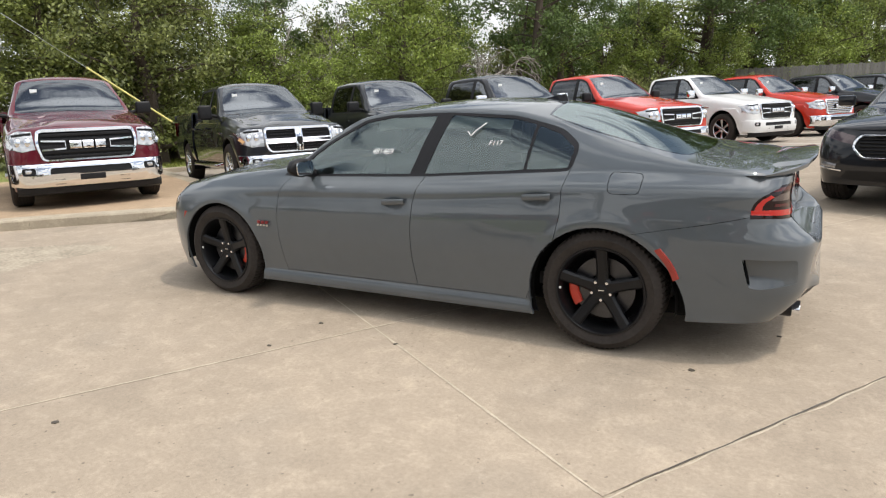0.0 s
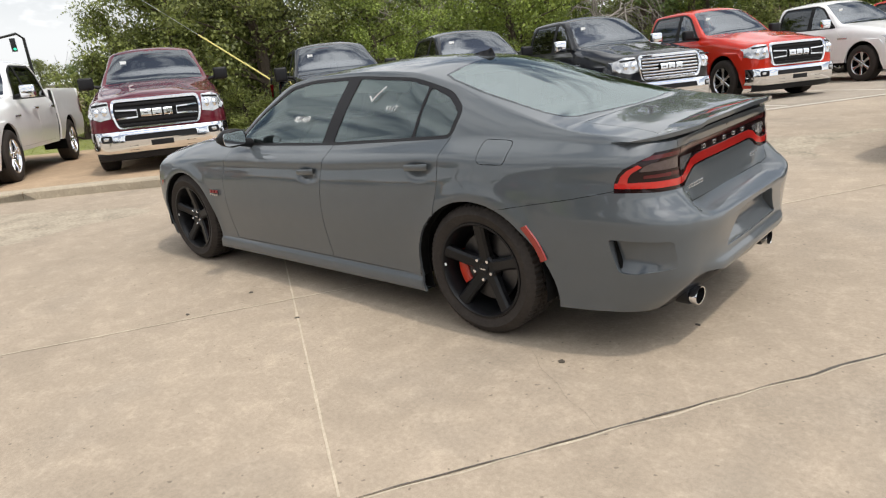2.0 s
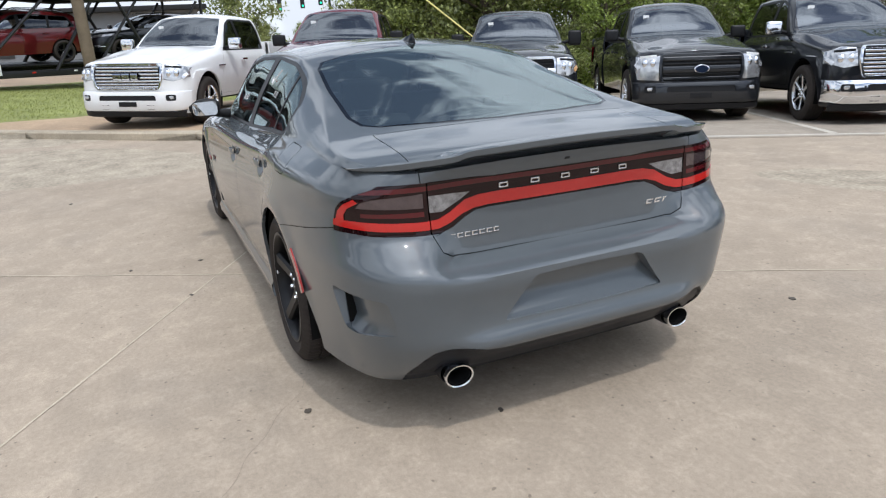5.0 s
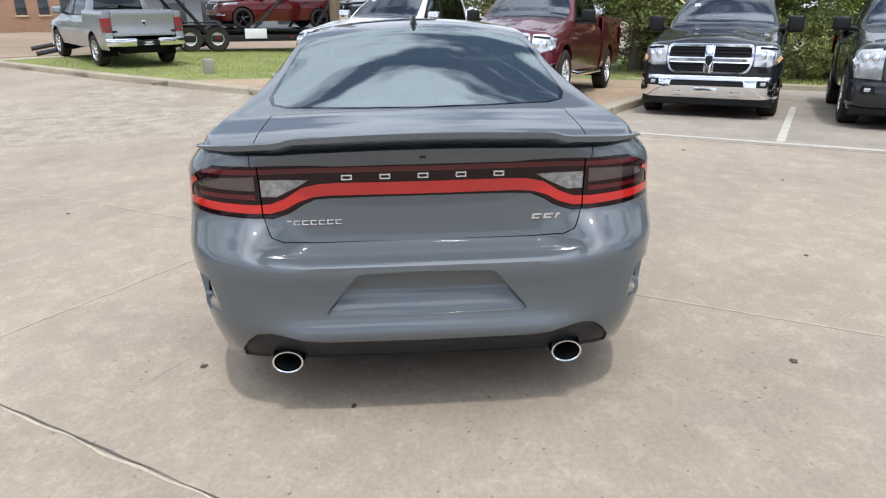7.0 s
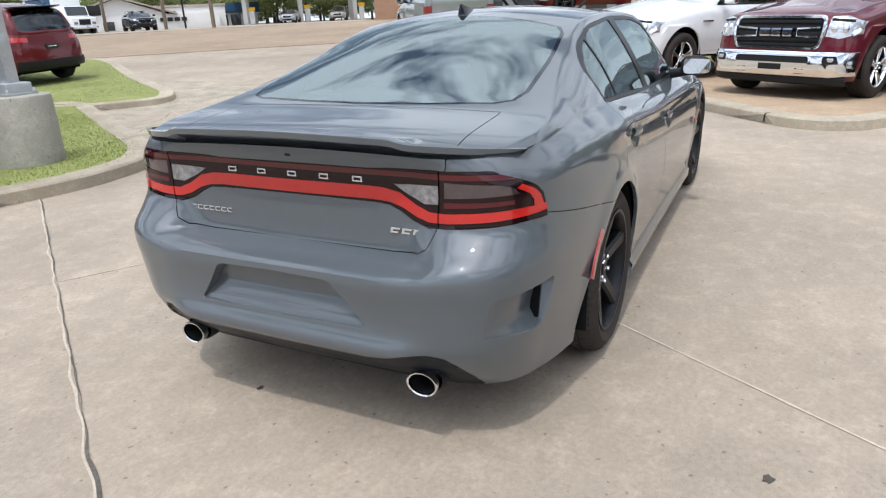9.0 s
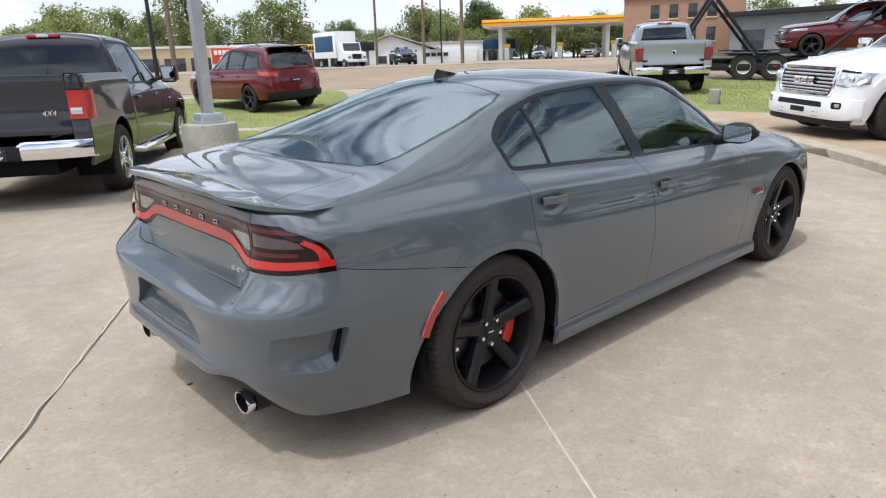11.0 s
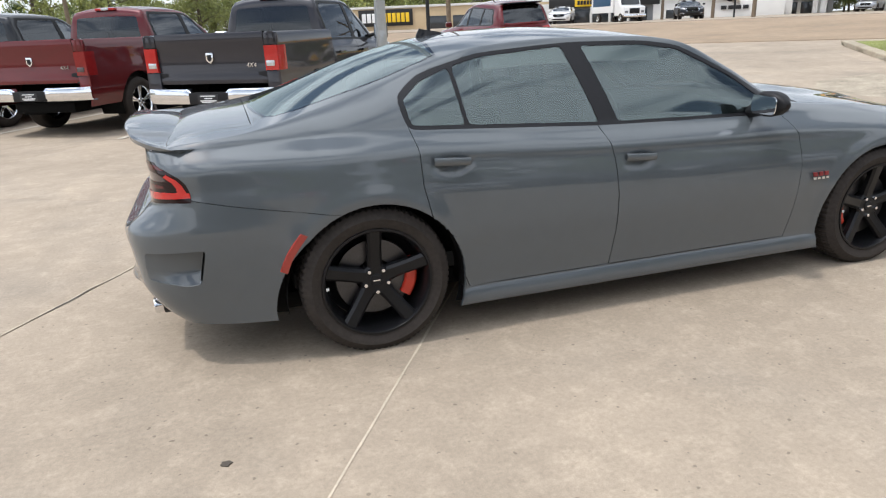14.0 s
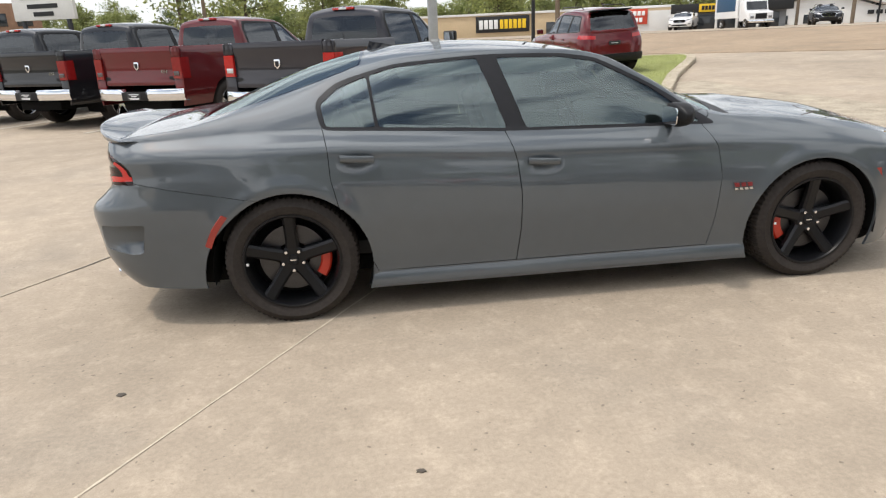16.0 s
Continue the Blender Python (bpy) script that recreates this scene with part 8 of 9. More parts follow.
# car hauler with its load
M_STEEL = mat("hauler_steel", (0.014, 0.014, 0.016), 0.4, vary=0.3, scale=5)
M_WHEELWHITE = mat("white_steel_wheel", (0.62, 0.60, 0.56), 0.5, vary=0.15)
HX, HY, HD = -20.4, -8.2, 120.5
HM = at(HX, HY, HD, 0.1)
hauler = thing("car_hauler", HM, "black two-deck car hauler trailer loaded with vehicles", "trailer")
for s in (-1, 1):
    part("lower_rail", boxed((-2.0, s * 1.2 - 0.08, 0.32), (10.8, s * 1.2 + 0.08, 0.54), 0.02), M_STEEL, hauler)
    b = bmesh.new()
    tube(b, [(-4.4, s * 1.15, 0.05), (-2.0, s * 1.15, 0.50)], 0.07, 8)
    part("ramp", b, M_STEEL, hauler)
    b = bmesh.new()
    tube(b, [(-3.2, s * 1.25, 3.35), (2.0, s * 1.25, 2.95), (6.0, s * 1.25, 2.75), (10.8, s * 1.25, 3.0)], 0.10, 8)
    part("upper_rail", b, M_STEEL, hauler)
    for x0, x1, zt_ in ((-2.2, -0.6, 3.25), (0.9, -1.2, 3.05), (4.6, 6.2, 2.8), (8.2, 7.0, 2.85), (10.5, 10.5, 3.0)):
        b = bmesh.new()
        tube(b, [(x0, s * 1.25, 0.48), (x1, s * 1.25, zt_)], 0.06, 8)
        part("post", b, M_STEEL, hauler)
    for k in range(9):
        part("marker_lamp", boxed((-1.6 + 1.35 * k, s * 1.285 - 0.004, 0.44), (-1.48 + 1.35 * k, s * 1.285 + 0.004, 0.49)), M_PAPER if k % 2 else M_LENS_RED, hauler)
for s in (-1, 1):
    part("wheel_guard", boxed((-0.45, s * 1.2 - 0.15, 0.86), (1.8, s * 1.2 + 0.15, 0.90), 0.01), M_STEEL, hauler)
    b = bmesh.new()
    tube(b, [(-2.0, s * 0.9, 0.52), (-0.8, s * 0.9, 0.66), (10.8, s * 0.9, 0.68)], 0.05, 8)
    part("wheel_track", b, M_STEEL, hauler)
    for x0, x1 in ((2.2, 4.6), (6.0, 7.8), (8.6, 10.3)):
        b = bmesh.new()
        tube(b, [(x0, s * 1.25, 0.50), (x1, s * 1.25, 2.78)], 0.05, 8)
        part("brace", b, M_STEEL, hauler)
for x in range(-1, 10, 2):
    part("deck_plate", boxed((x, -1.02, 0.66), (x + 1.6, 1.02, 0.71), 0.01), M_STEEL, hauler)
    part("upper_plate", boxed((x, -1.2, 2.84), (x + 1.6, 1.2, 2.89), 0.01), M_STEEL, hauler)
part("permit_panel", boxed((2.1, -1.30, 0.42), (2.9, -1.285, 0.76), 0.01), M_PAPER, hauler, "pale permit panel with illegible writing")
wb_ = bmesh.new()
lathe(wb_, [(0.22, -0.14), (0.25, -0.15), (0.40, -0.145), (0.43, -0.10), (0.43, 0.10), (0.40, 0.145), (0.22, 0.14)], 36)
hw = part("wheel", wb_, M_RUBBER, hauler, "black tyre")
wb_ = bmesh.new()
lathe(wb_, [(0.0005, -0.06), (0.10, -0.07), (0.12, -0.10), (0.19, -0.10), (0.22, -0.135), (0.245, -0.14)], 30)
part("rim", wb_, M_WHEELWHITE, hw, "white steel rim")
put_wheels(hauler, hw, [(0.2, -1.16, 0.43, False), (1.13, -1.16, 0.43, False), (0.2, 1.16, 0.43, True), (1.13, 1.16, 0.43, True)])


def on_hauler(x, z, turn=0):
    return HM @ pose(x, 0, z, 0, 0, turn)


build_wagon(on_hauler(2.2, 0.72, 180), "dark red off-road wagon on the hauler's lower deck", M_DKRED, height=1.72, group="vehicles on the hauler")
build_wagon(on_hauler(7.2, 0.72, 180), "dark grey wagon on the hauler's lower deck", M_CHARCOAL, height=1.62, group="vehicles on the hauler")
build_wagon(on_hauler(1.2, 2.92, 180), "white car on the hauler's upper deck", M_WHITE, height=1.55, group="vehicles on the hauler")
build_wagon(on_hauler(6.8, 2.92, 180), "black wagon on the hauler's upper deck", M_BLACK, height=1.72, group="vehicles on the hauler")

# road across the entrance
ROAD_N = Vector((-0.74, -0.67))
ROAD_T = Vector((0.67, -0.74))


def along(d, s):
    return ROAD_N.x * d + ROAD_T.x * s, ROAD_N.y * d + ROAD_T.y * s


rp = [along(21.5, s) for s in range(-90, 121, 6)] + [along(36.0, s) for s in range(120, -91, -6)]
area("road", rp, 0.02, M_ROAD, "wide tan-brown road past the entrance", 3.0, category="road")
rp = [along(36.5, s) for s in range(-90, 121, 6)] + [along(95.0, s) for s in range(120, -91, -6)]
area("far_lots", rp, 0.03, M_CONC, "pale concrete lots across the road", 6.0)
for d in (24.8, 32.6):
    for s in range(-60, 90, 12):
        a, b_ = along(d, s), along(d, s + 9)
        painted(a, b_, 0.12, "faint painted road line")

# far buildings
M_BEIGE_W = mat("beige_render", (0.52, 0.40, 0.25), 0.85, vary=0.10, scale=0.8)
M_WHITE_W = mat("white_cladding", (0.68, 0.67, 0.64), 0.7, vary=0.06, scale=1.2)
M_BRICK_W = mat("tan_brick", (0.34, 0.20, 0.13), 0.9, vary=0.18, scale=3)
M_GREY_W = mat("grey_cladding", (0.22, 0.23, 0.24), 0.7, vary=0.08, scale=1)
M_ROOF = mat("shingle_roof", (0.36, 0.31, 0.26), 0.85, vary=0.12, scale=2)
M_DARKWIN = mat("dark_shop_glass", (0.03, 0.035, 0.04), 0.08, coat=0.5, vary=0.2)
M_YEL = mat("yellow_sign", (0.80, 0.52, 0.02), 0.5, vary=0.06)
M_CANOPY = mat("canopy_yellow", (0.78, 0.44, 0.02), 0.45, vary=0.06)
M_REDS = mat("red_sign", (0.55, 0.06, 0.03), 0.5, vary=0.08)
M_BLUES = mat("blue_fascia", (0.02, 0.07, 0.14), 0.5, vary=0.1)
M_BLKS = mat("black_sign", (0.015, 0.015, 0.015), 0.5, vary=0.1)


def facade(name, a, b_, z0, h, depth, wall, label, category="building"):
    """A building whose front runs from a to b_; returns its thing and the front's length. Local x along the front, y outwards."""
    a, b_ = Vector(a), Vector(b_)
    t = (b_ - a)
    ang = math.degrees(math.atan2(t.y, t.x))
    th = thing(name, pose(a.x, a.y, z0, 0, 0, ang), label, category)
    part("wall", boxed((0, 0, -0.5), (t.length, depth, h), 0.02), wall, th)
    return th, t.length


def lettering(th, x0, x1, y, z0, z1, n, material, name="sign_letter", skip=()):
    w = (x1 - x0) / n
    for k in range(n):
        if k in skip:
            continue
        part(name, boxed((x0 + w * (k + 0.12), y - 0.06, z0), (x0 + w * (k + 0.88), y, z1), 0.01), material, th)


# fronts run so that local -y looks to the lot
B, W_ = facade("shop", (-3.0, -71.5), (-30.5, -60.2), 1.2, 2.2, 14, M_BEIGE_W, "long low beige shop building with flat roof")
part("parapet", boxed((-0.1, -0.12, 2.2), (W_ + 0.1, 0.3, 2.42), 0.02), M_WHITE_W, B)
part("sign_board", boxed((10.2, -0.14, 0.5), (15.8, -0.02, 2.1), 0.02), M_BLKS, B, "black shop sign board")
lettering(B, 10.5, 12.6, -0.14, 0.85, 1.75, 4, M_PAPER)
lettering(B, 12.7, 15.5, -0.14, 0.85, 1.75, 6, M_YEL)
for k in range(4):
    part("window", boxed((17.5 + 2.4 * k, -0.06, 0.0), (19.4 + 2.4 * k, 0.0, 1.3), 0.01), M_DARKWIN, B)
B, W_ = facade("shop", (-28.9, -56.6), (-36.9, -52.0), 1.1, 2.3, 12, M_GREY_W, "dark-fronted discount shop with yellow sign")
part("fascia", boxed((-0.3, -0.5, 1.55), (W_ + 0.5, 0.0, 2.35), 0.02), M_BLKS, B)
part("sign_board", boxed((2.1, -0.62, 1.62), (6.2, -0.52, 2.30), 0.01), M_YEL, B, "yellow sign board")
lettering(B, 2.3, 4.0, -0.62, 1.78, 2.14, 6, M_BLKS)
lettering(B, 4.15, 6.05, -0.62, 1.78, 2.14, 7, M_BLKS)
for k in range(5):
    part("window", boxed((0.4 + 1.7 * k, -0.08, 0.0), (1.9 + 1.7 * k, 0.0, 1.35), 0.01), M_DARKWIN, B)
    part("pillar", boxed((0.1 + 1.7 * k, -0.5, -0.3), (0.3 + 1.7 * k, -0.3, 1.6), 0.01), M_WHITE_W, B)
B, W_ = facade("shop", (-24.6, -60.6), (-29.6, -58.0), 1.2, 1.9, 8, M_WHITE_W, "white shop with red sign")
part("sign_board", boxed((0.1, -0.14, 0.7), (3.2, -0.02, 2.1), 0.02), M_REDS, B, "red sign board with white lettering")
lettering(B, 0.3, 3.0, -0.14, 1.5, 1.9, 7, M_PAPER)
lettering(B, 0.8, 2.8, -0.14, 0.9, 1.3, 5, M_PAPER)
B, W_ = facade("white_house", (-44.5, -67.0), (-57.0, -57.0), 1.15, 1.7, 9, M_WHITE_W, "white gabled hall with shallow roof")
bm = bmesh.new()
prism(bm, [(-0.4, 1.6), (5.5, 3.5), (11.5, 1.6), (11.5, 1.75), (5.5, 3.7), (-0.4, 1.75)], -0.5, 9.5, "y")
part("roof", bm, M_ROOF, B, "pale shingle roof")
bm = bmesh.new()
prism(bm, [(0.0, 1.5), (11.0, 1.5), (5.5, 3.45)], 0.02, 0.2, "y")
part("gable", bm, M_WHITE_W, B)
lettering(B, 9.5, 12.5, -0.06, 0.9, 1.3, 4, M_BLKS)
for k in range(3):
    part("window", boxed((1.2 + 2.6 * k, -0.05, 0.2), (2.3 + 2.6 * k, 0.0, 1.1), 0.01), M_DARKWIN, B)
B, W_ = facade("laundry", (-51.6, -63.2), (-58.2, -57.2), 0.9, 2.6, 12, M_WHITE_W, "flat-roofed white shop with dark lettering")
part("parapet", boxed((-0.1, -0.15, 2.6), (W_ + 0.1, 0.3, 2.85), 0.02), M_ROOF, B)
lettering(B, 0.8, 3.6, -0.06, 1.6, 2.2, 4, M_BLKS)
for k in range(3):
    part("window", boxed((0.8 + 2.6 * k, -0.05, 0.2), (2.6 + 2.6 * k, 0.0, 1.35), 0.01), M_DARKWIN, B)
B, W_ = facade("kiosk", (-62.5, -65.5), (-67.5, -60.5), 1.1, 2.2, 9, M_WHITE_W, "white filling station shop with blue fascia")
part("fascia", boxed((-0.3, -0.4, 1.7), (W_ + 0.3, 0.0, 2.9), 0.02), M_BLUES, B)
for k in range(4):
    part("window", boxed((0.5 + 1.6 * k, -0.06, 0.2), (1.7 + 1.6 * k, 0.0, 1.5), 0.01), M_DARKWIN, B)
B, W_ = facade("brick_block", (-48.6, -31.0), (-53.0, -22.5), 1.2, 5.0, 14, M_BRICK_W, "tan brick block with small upper windows")
for k in range(4):
    for z in (1.2, 3.1):
        wo = part("window", boxed((2.2 + 1.5 * k, -0.05, z), (2.9 + 1.5 * k, 0.0, z + 1.1), 0.01), M_DARKWIN, B)
        part("sill", boxed((2.1 + 1.5 * k, -0.10, z - 0.12), (3.0 + 1.5 * k, 0.0, z), 0.01), M_BEIGE_W, wo)
bm = bmesh.new()
prism(bm, [(-0.3, 4.9), (3.2, 6.4), (6.8, 4.9)], -0.3, 14, "y")
part("roof", bm, M_ROOF, B)
B, W_ = facade("grey_block", (-49.5, -22.0), (-50.5, 4.0), 1.0, 3.0, 14, M_GREY_W, "long grey building with a dark flat roof")
part("roof", boxed((-0.6, -0.8, 3.0), (W_ + 0.6, 14.5, 3.35), 0.03), M_BLKS, B)
for k in range(9):
    part("window", boxed((1.0 + 2.8 * k, -0.05, 0.3), (2.6 + 2.8 * k, 0.0, 2.0), 0.01), M_DARKWIN, B)
B, W_ = facade("red_block", (30.0, -48.4), (23.4, -51.2), 1.0, 4.0, 9, M_BRICK_W, "red-brown block beyond the backed row")
for k in range(4):
    part("window", boxed((0.8 + 1.6 * k, -0.05, 2.4), (1.8 + 1.6 * k, 0.0, 3.3), 0.01), M_DARKWIN, B)

# filling station canopy
cn = thing("canopy", pose(-66.8, -53.0, 0.9, 0, 0, 128.4), "yellow-edged filling station canopy on white posts", "canopy")
part("roof", boxed((-8.5, -5.0, 4.3), (8.5, 5.0, 4.5), 0.02), M_WHITE_W, cn)
part("fascia", boxed((-8.6, -5.1, 4.45), (8.6, 5.1, 5.15), 0.03), M_CANOPY, cn, "yellow canopy edge")
part("fascia_stripe", boxed((-8.64, -5.14, 4.72), (8.64, 5.14, 4.84), 0.01), M_REDS, cn)
for x in (-6.5, 0.0, 6.5):
    for y in (-3.0, 3.0):
        part("post", boxed((x - 0.25, y - 0.25, 0.0), (x + 0.25, y + 0.25, 4.35), 0.02), M_WHITE_W, cn)
    pump = thing("fuel_pump", cn.matrix_world @ pose(x, -3.0, 0.0), "yellow and white fuel pump under the canopy", "fuel pump", "fuel pumps")
    part("cabinet", boxed((0.5, -0.3, 0), (1.1, 0.3, 1.9), 0.05), M_WHITE_W, pump)
    part("header", boxed((0.4, -0.35, 1.9), (1.2, 0.35, 2.3), 0.04), M_CANOPY, pump)
sg = thing("price_sign", pose(-60.2, -36.8, 1.2), "tall white filling station sign", "sign")
part("panel", boxed((-0.9, -0.9, 0.0), (0.9, 0.9, 6.5), 0.05, pose(0, 0, 0, 0, 0, 30)), M_WHITE_W, sg)
part("emblem", boxed((-0.95, -0.95, 4.6), (0.95, 0.95, 5.8), 0.2, pose(0, 0, 0, 0, 0, 30)), M_CANOPY, sg)

# billboard
bb = thing("billboard", pose(21.3, -46.8, 1.0, 0, 0, 160), "pale billboard with dark illegible lettering on a steel frame", "billboard")
part("panel", boxed((-2.4, -0.15, 2.6), (2.4, 0.15, 4.6), 0.03), M_WHITE_W, bb)
for z, w in ((4.1, 1.7), (3.5, 1.2), (3.0, 0.8)):
    part("sign_bar", boxed((-w, 0.14, z - 0.14), (w, 0.17, z + 0.14)), M_BLKS, bb)
    part("sign_bar", boxed((-w, -0.17, z - 0.14), (w, -0.14, z + 0.14)), M_BLKS, bb)
for x in (-1.8, 1.8):
    part("post", boxed((x - 0.12, -0.12, -1), (x + 0.12, 0.12, 2.65), 0.02), M_STEEL, bb)

# box truck
bt = thing("box_truck", at(-27.7, -42.4, 84) @ Matrix.Scale(0.8, 4), "white cab delivery truck with a blue and white box", "truck")
part("box", boxed((-5.0, -1.15, 0.9), (-0.2, 1.15, 3.4), 0.04), M_WHITE, bt)
part("side_panel", boxed((-4.6, -1.165, 1.5), (-0.7, 1.165, 3.0), 0.02), M_BLUES, bt, "blue side panel")
bm = bmesh.new()
prism(bm, rounded([(-0.1, 0.6), (1.9, 0.6), (1.9, 1.35), (1.0, 1.5), (0.75, 2.3), (-0.1, 2.35)], 0.1, 3), -1.05, 1.05, "y", 0.05)
cabp = part("cab", bm, M_WHITE, bt)
bm = bmesh.new()
prism(bm, [(1.02, 1.55), (0.80, 2.22), (0.83, 2.24), (1.06, 1.56)], -0.9, 0.9, "y")
part("windscreen", bm, M_DARKWIN, bt)
part("grille", boxed((1.88, -0.5, 0.75), (1.93, 0.5, 1.2), 0.02), M_PLASTIC, bt)
part("bumper", boxed((1.85, -1.1, 0.45), (2.05, 1.1, 0.68), 0.03), M_CHROME, bt)
for s in (-1, 1):
    part("headlamp", boxed((1.88, s * 0.8 - 0.15, 0.8), (1.94, s * 0.8 + 0.15, 1.0), 0.02), M_LENS_CLEAR, bt)
wheels_for(bt, "alloy", 0.405, 0.262, [(1.2, -0.95, 0.405, False), (-3.6, -0.95, 0.405, False), (1.2, 0.95, 0.405, True), (-3.6, 0.95, 0.405, True)])

# parked cars across the road
PARKED = "cars parked across the road"
build_wagon(at(-31.0, -47.5, 55), "dark car parked before the shops", M_CHARCOAL, height=1.5, group=PARKED)
build_wagon(at(-34.5, -43.5, 60), "black car near the road", M_BLACK, height=1.5, group=PARKED)
build_wagon(at(-26.5, -50.5, 55), "white car parked before the shops", M_WHITE, height=1.5, group=PARKED)
build_wagon(at(-60.5, -50.0, 30), "silver car at the filling station", M_SILVER, height=1.5, group=PARKED)
build_wagon(at(-64.0, -45.5, 30), "beige van at the filling station", M_BEIGE, height=1.7, group=PARKED)


# utility poles, wires, signals
def wood_pole(x, y, h, material=M_WOOD, r=0.14, arms=True, name="utility_pole", label="weathered wooden utility pole with a cross arm"):
    p = thing(name, pose(x, y, lay(x, y)), label, "pole")
    b = bmesh.new()
    tube(b, [(0, 0, -0.5), (0.02, 0, h * 0.5), (0.0, 0.03, h)], [r, r * 0.88, r * 0.7], 12)
    part("shaft", b, material, p)
    if arms:
        part("cross_arm", boxed((-1.2, -0.06, h - 0.9), (1.2, 0.06, h - 0.76), 0.01, pose(0, 0, 0, 0, 0, 48)), material, p)
        for k in (-1.0, -0.4, 0.4, 1.0):
            b = bmesh.new()
            lathe(b, [(0.0005, h - 0.62), (0.04, h - 0.64), (0.05, h - 0.70), (0.03, h - 0.76)], 8, "z")
            o = part("insulator", b, M_GALV, p)
            o.matrix_basis = pose(0, 0, 0, 0, 0, 48) @ Matrix.Translation((k, 0, 0))
    return p


for x, y, h in ((-10.94, -34.5, 10.5), (-38.7, -53.1, 9.5), (-35.8, -42.5, 9.0), (-31.3, -33.1, 10.0), (-52.0, -12.0, 10.0), (10.5, -45.0, 9.5), (24.0, -38.0, 9.5)):
    wood_pole(x, y, h)
wood_pole(-8.15, -29.5, 7.5, M_BLKPOLE, 0.10, False, "street_lamp_post", "black tapered street lamp post across the island")
wood_pole(-38.3, -43.0, 8.0, M_BLKPOLE, 0.08, False, "street_lamp_post", "black street lamp post beside the road")
wood_pole(-20.5, -2.5, 7.0, M_WOOD, 0.20, False, "utility_pole", "thick wooden pole beside the hauler")


def wire(a, b_, sag, label, r=0.012, material=M_BLKPOLE, n=16):
    a, b_ = Vector(a), Vector(b_)
    b = bmesh.new()
    tube(b, [a.lerp(b_, k / n) - Vector((0, 0, sag * 4 * (k / n) * (1 - k / n))) for k in range(n + 1)], r, 5)
    return tagged(part("cable", b, material), label, "cable")


for dz in (0.0, -0.5):
    wire((-10.94, -34.5, 10.8 + dz), (-31.3, -33.1, 10.8 + dz), 0.5, "overhead power line above the road", 0.02)
    wire((10.5, -45.0, 10.0 + dz), (-10.94, -34.5, 10.8 + dz), 0.5, "overhead power line above the road", 0.02)
    wire((-31.3, -33.1, 10.8 + dz), (-52.0, -12.0, 10.8 + dz), 0.5, "overhead power line above the road", 0.02)
    wire((24.0, -38.0, 10.0 + dz), (10.5, -45.0, 10.0 + dz), 0.5, "overhead power line above the road", 0.02)
# guy wire with its yellow guard
g1, g2 = Vector((-14.6, 6.8, 2.45)), Vector((-11.9, 9.4, lay(-11.9, 9.4)))
up_dir = (g1 - g2).normalized()
wire(g2, g2 + up_dir * 11.0, 0.0, "steel guy wire running up into the trees", 0.008, M_GALV, 4)
M_GUARD = mat("yellow_guard", (0.70, 0.62, 0.22), 0.5, vary=0.1)
b = bmesh.new()
tube(b, [g1.lerp(g2, 0.52), g1], 0.024, 8)
tagged(part("guy_guard", b, M_GUARD), "yellow plastic guard on the guy wire", "guard")
# signals on a mast arm
M_SIGBLK = mat("signal_black", (0.01, 0.012, 0.012), 0.5, vary=0.1)
M_GREENLAMP = mat("green_signal_lamp", (0.02, 0.5, 0.25), 0.3, emit=(0.05, 0.9, 0.5), emit_strength=1.5)
sig = thing("traffic_signal", pose(-62.8, 17.6, lay(-62.8, 17.6)), "dark mast arm with three traffic signals showing green", "traffic signal")
b = bmesh.new()
tube(b, [(0, 0, -0.5), (0, 0, 5.2), (0.05, -0.5, 5.6), (-0.3, -2.5, 5.2), (-1.0, -5.6, 4.75)], [0.16, 0.12, 0.11, 0.08, 0.05], 10)
part("mast", b, M_SIGBLK, sig)
for x, y, z in ((-1.05, -4.7, 4.3), (-0.5, -2.6, 4.5), (-0.1, -0.9, 4.7)):
    hd = part("signal_head", boxed((x - 0.02, y - 0.20, z - 0.55), (x + 0.22, y + 0.20, z + 0.55), 0.04), M_SIGBLK, sig)
    b = bmesh.new()
    lathe(b, [(0.0005, x + 0.235), (0.11, x + 0.225), (0.12, x + 0.20)], 16, "x")
    bmesh.ops.transform(b, matrix=Matrix.Translation((0, y, z - 0.33)), verts=b.verts)
    part("green_lamp", b, M_GREENLAMP, hd)
# plank fence beyond the row
M_FENCE = mat("grey_planks", (0.26, 0.25, 0.23), 0.9, vary=0.2, scale=3, object_vary=0.2)
fn = thing("fence", pose(-1.5, 33.5, lay(-1.5, 33.5), 0, 0, -2), "weathered grey plank fence beyond the parked row", "fence")
pl0 = part("plank", boxed((0.0, -0.012, 0.05), (0.14, 0.012, 2.6), 0.004), M_FENCE, fn)
for k in range(1, 100):
    again(pl0, Matrix.Translation((0.15 * k, 0.004 * math.sin(k * 1.7), 0.03 * math.sin(k * 2.3))))
for z in (0.4, 1.3, 2.2):
    part("rail", boxed((0, 0.02, z), (15.0, 0.07, z + 0.09), 0.005), M_FENCE, fn)

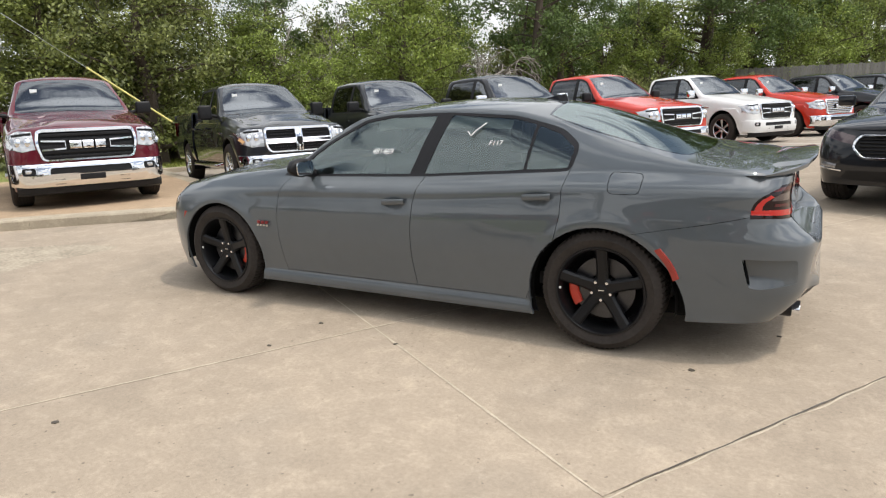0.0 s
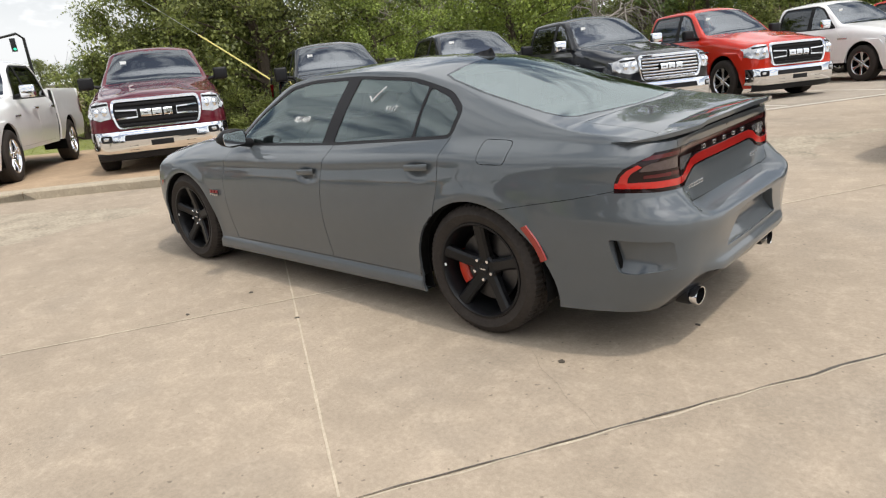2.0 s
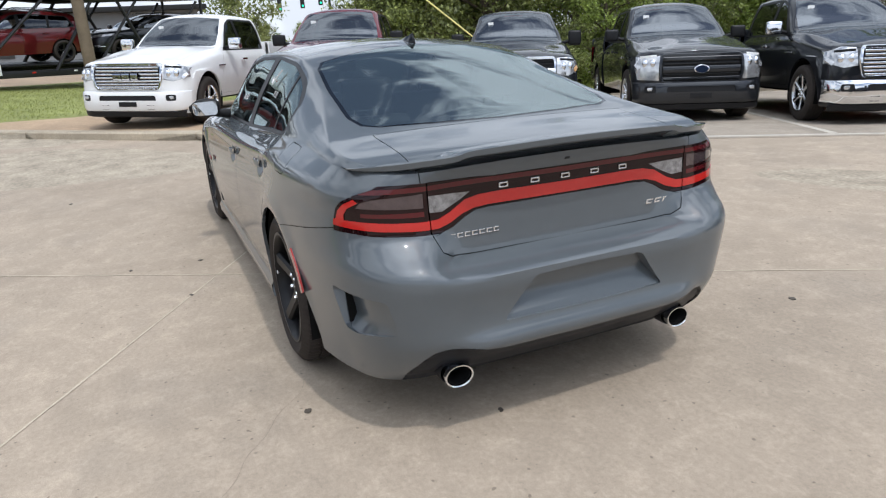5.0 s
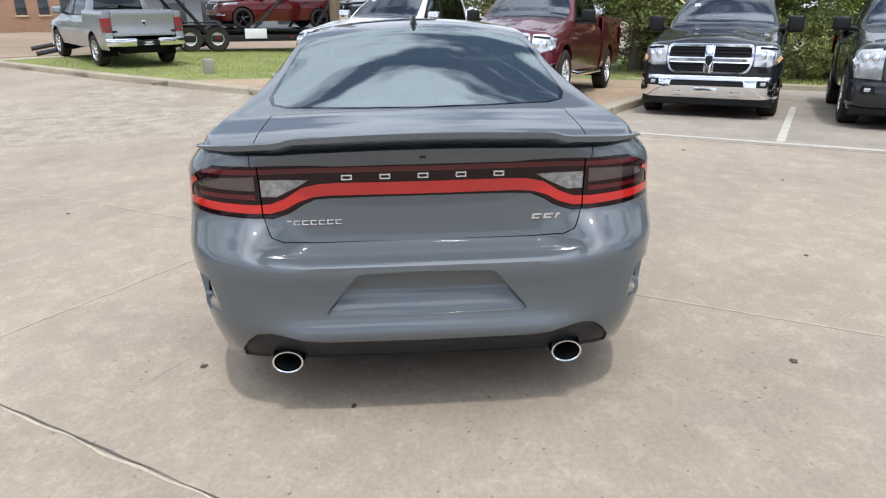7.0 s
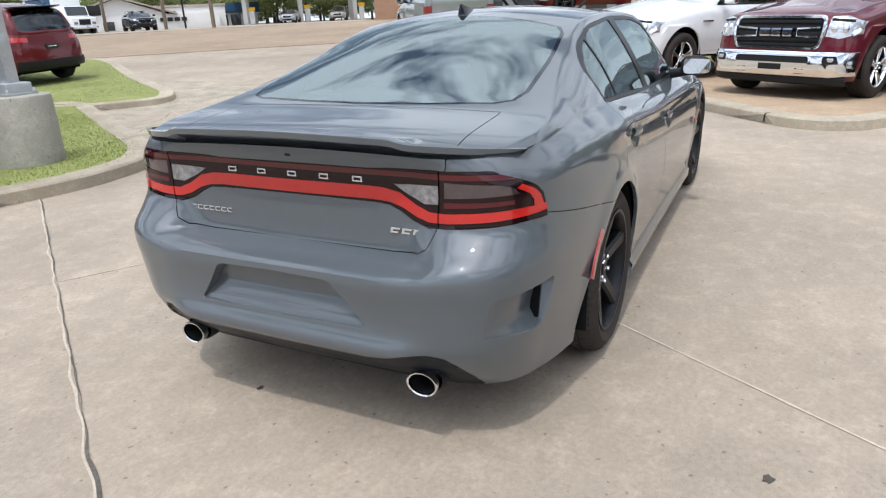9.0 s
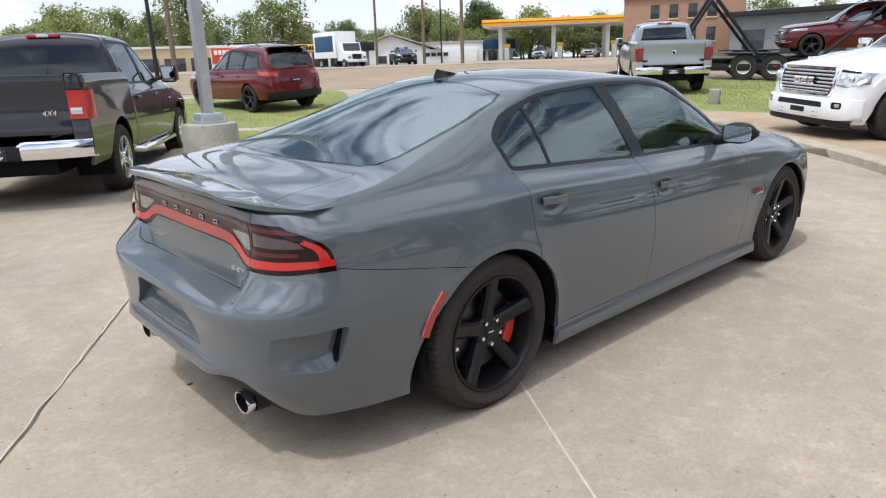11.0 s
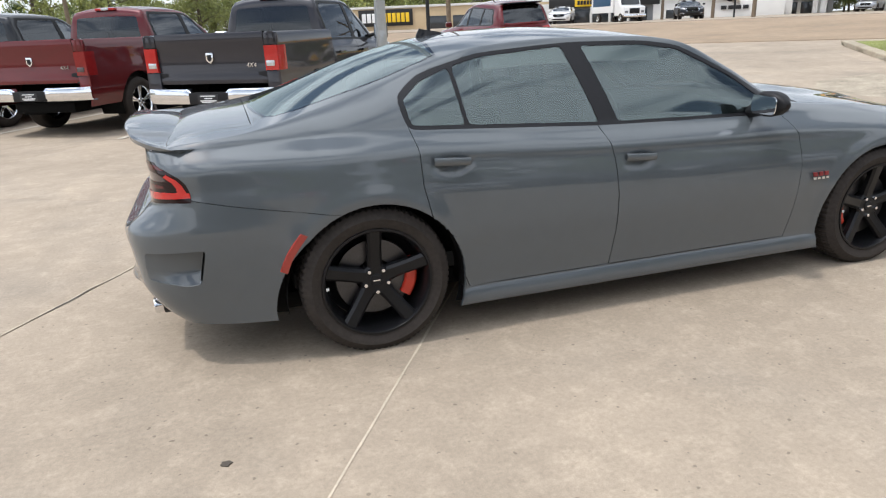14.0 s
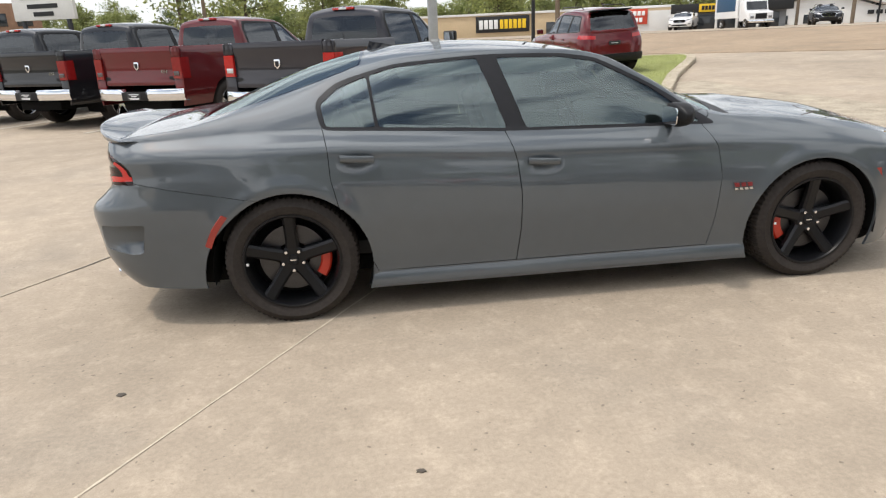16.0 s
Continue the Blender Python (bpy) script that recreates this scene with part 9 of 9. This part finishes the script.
# small marker block on the verge
mk = tagged(part("marker_stone", boxed((-0.16, -0.12, -0.05), (0.16, 0.12, 0.34), 0.03), M_CAST), "small squat concrete marker on the verge", "marker")
mk.matrix_world = at(-12.4, -4.9, 20, 0.115)

# woods on the horizon
far_trees = [
    make_tree(31, 9.0, 3.6, 1.4, M_LEAF_FAR, 46, 60, 0.22, "leafy spring tree on the horizon", 0.0, 1.4),
    make_tree(32, 11.0, 3.4, 2.0, M_LEAF_FAR, 50, 60, 0.22, "tall spring tree on the horizon", 0.1, 1.3),
    make_tree(33, 10.0, 3.0, 2.5, M_LEAF_C, 36, 46, 0.20, "thin olive tree on the horizon", 0.35, 1.2),
    make_tree(34, 12.0, 2.6, 2.0, M_LEAF_B, 52, 60, 0.20, "dark conifer-like tree on the horizon", 0.0, 1.1),
]
FT = []
rgf = random.Random(8)
heights = (9.0, 11.0, 10.0, 12.0)
for k in range(170):
    deg = 158 + 178 * k / 169 + rgf.uniform(-1.2, 1.2)
    a = math.radians(deg)
    d = rgf.uniform(88, 128)
    i = rgf.choice([0, 0, 0, 1, 1, 2, 3])
    crest = (6.4 if deg < 196 else 9.4 if deg < 262 else 7.8) * rgf.uniform(0.72, 1.08) * d / 108
    FT.append((i, d * math.cos(a), d * math.sin(a), (crest - 1.2) / heights[i]))
for x, y, i, s in ((-54.5, 7.6, 0, 0.78), (-71, -70, 3, 0.9), (-64, -76, 0, 0.9), (-75, -64, 2, 0.8), (-40, -74, 0, 1.0), (-30, -78, 1, 0.9), (-18, -82, 0, 0.9), (-5, -84, 1, 0.9), (10, -62, 0, 0.8), (15, -58, 2, 0.8), (3, -60, 0, 0.7)):
    FT.append((i, x, y, s))
for k in range(64):
    deg = 200 + 120 * k / 63 + rgf.uniform(-0.8, 0.8)
    a = math.radians(deg)
    d = rgf.uniform(92, 104)
    i = rgf.choice([0, 0, 1])
    FT.append((i, d * math.cos(a), d * math.sin(a), rgf.uniform(0.42, 0.58) * (1.0 if i == 0 else 0.8)))
put_trees(far_trees, FT, 9)
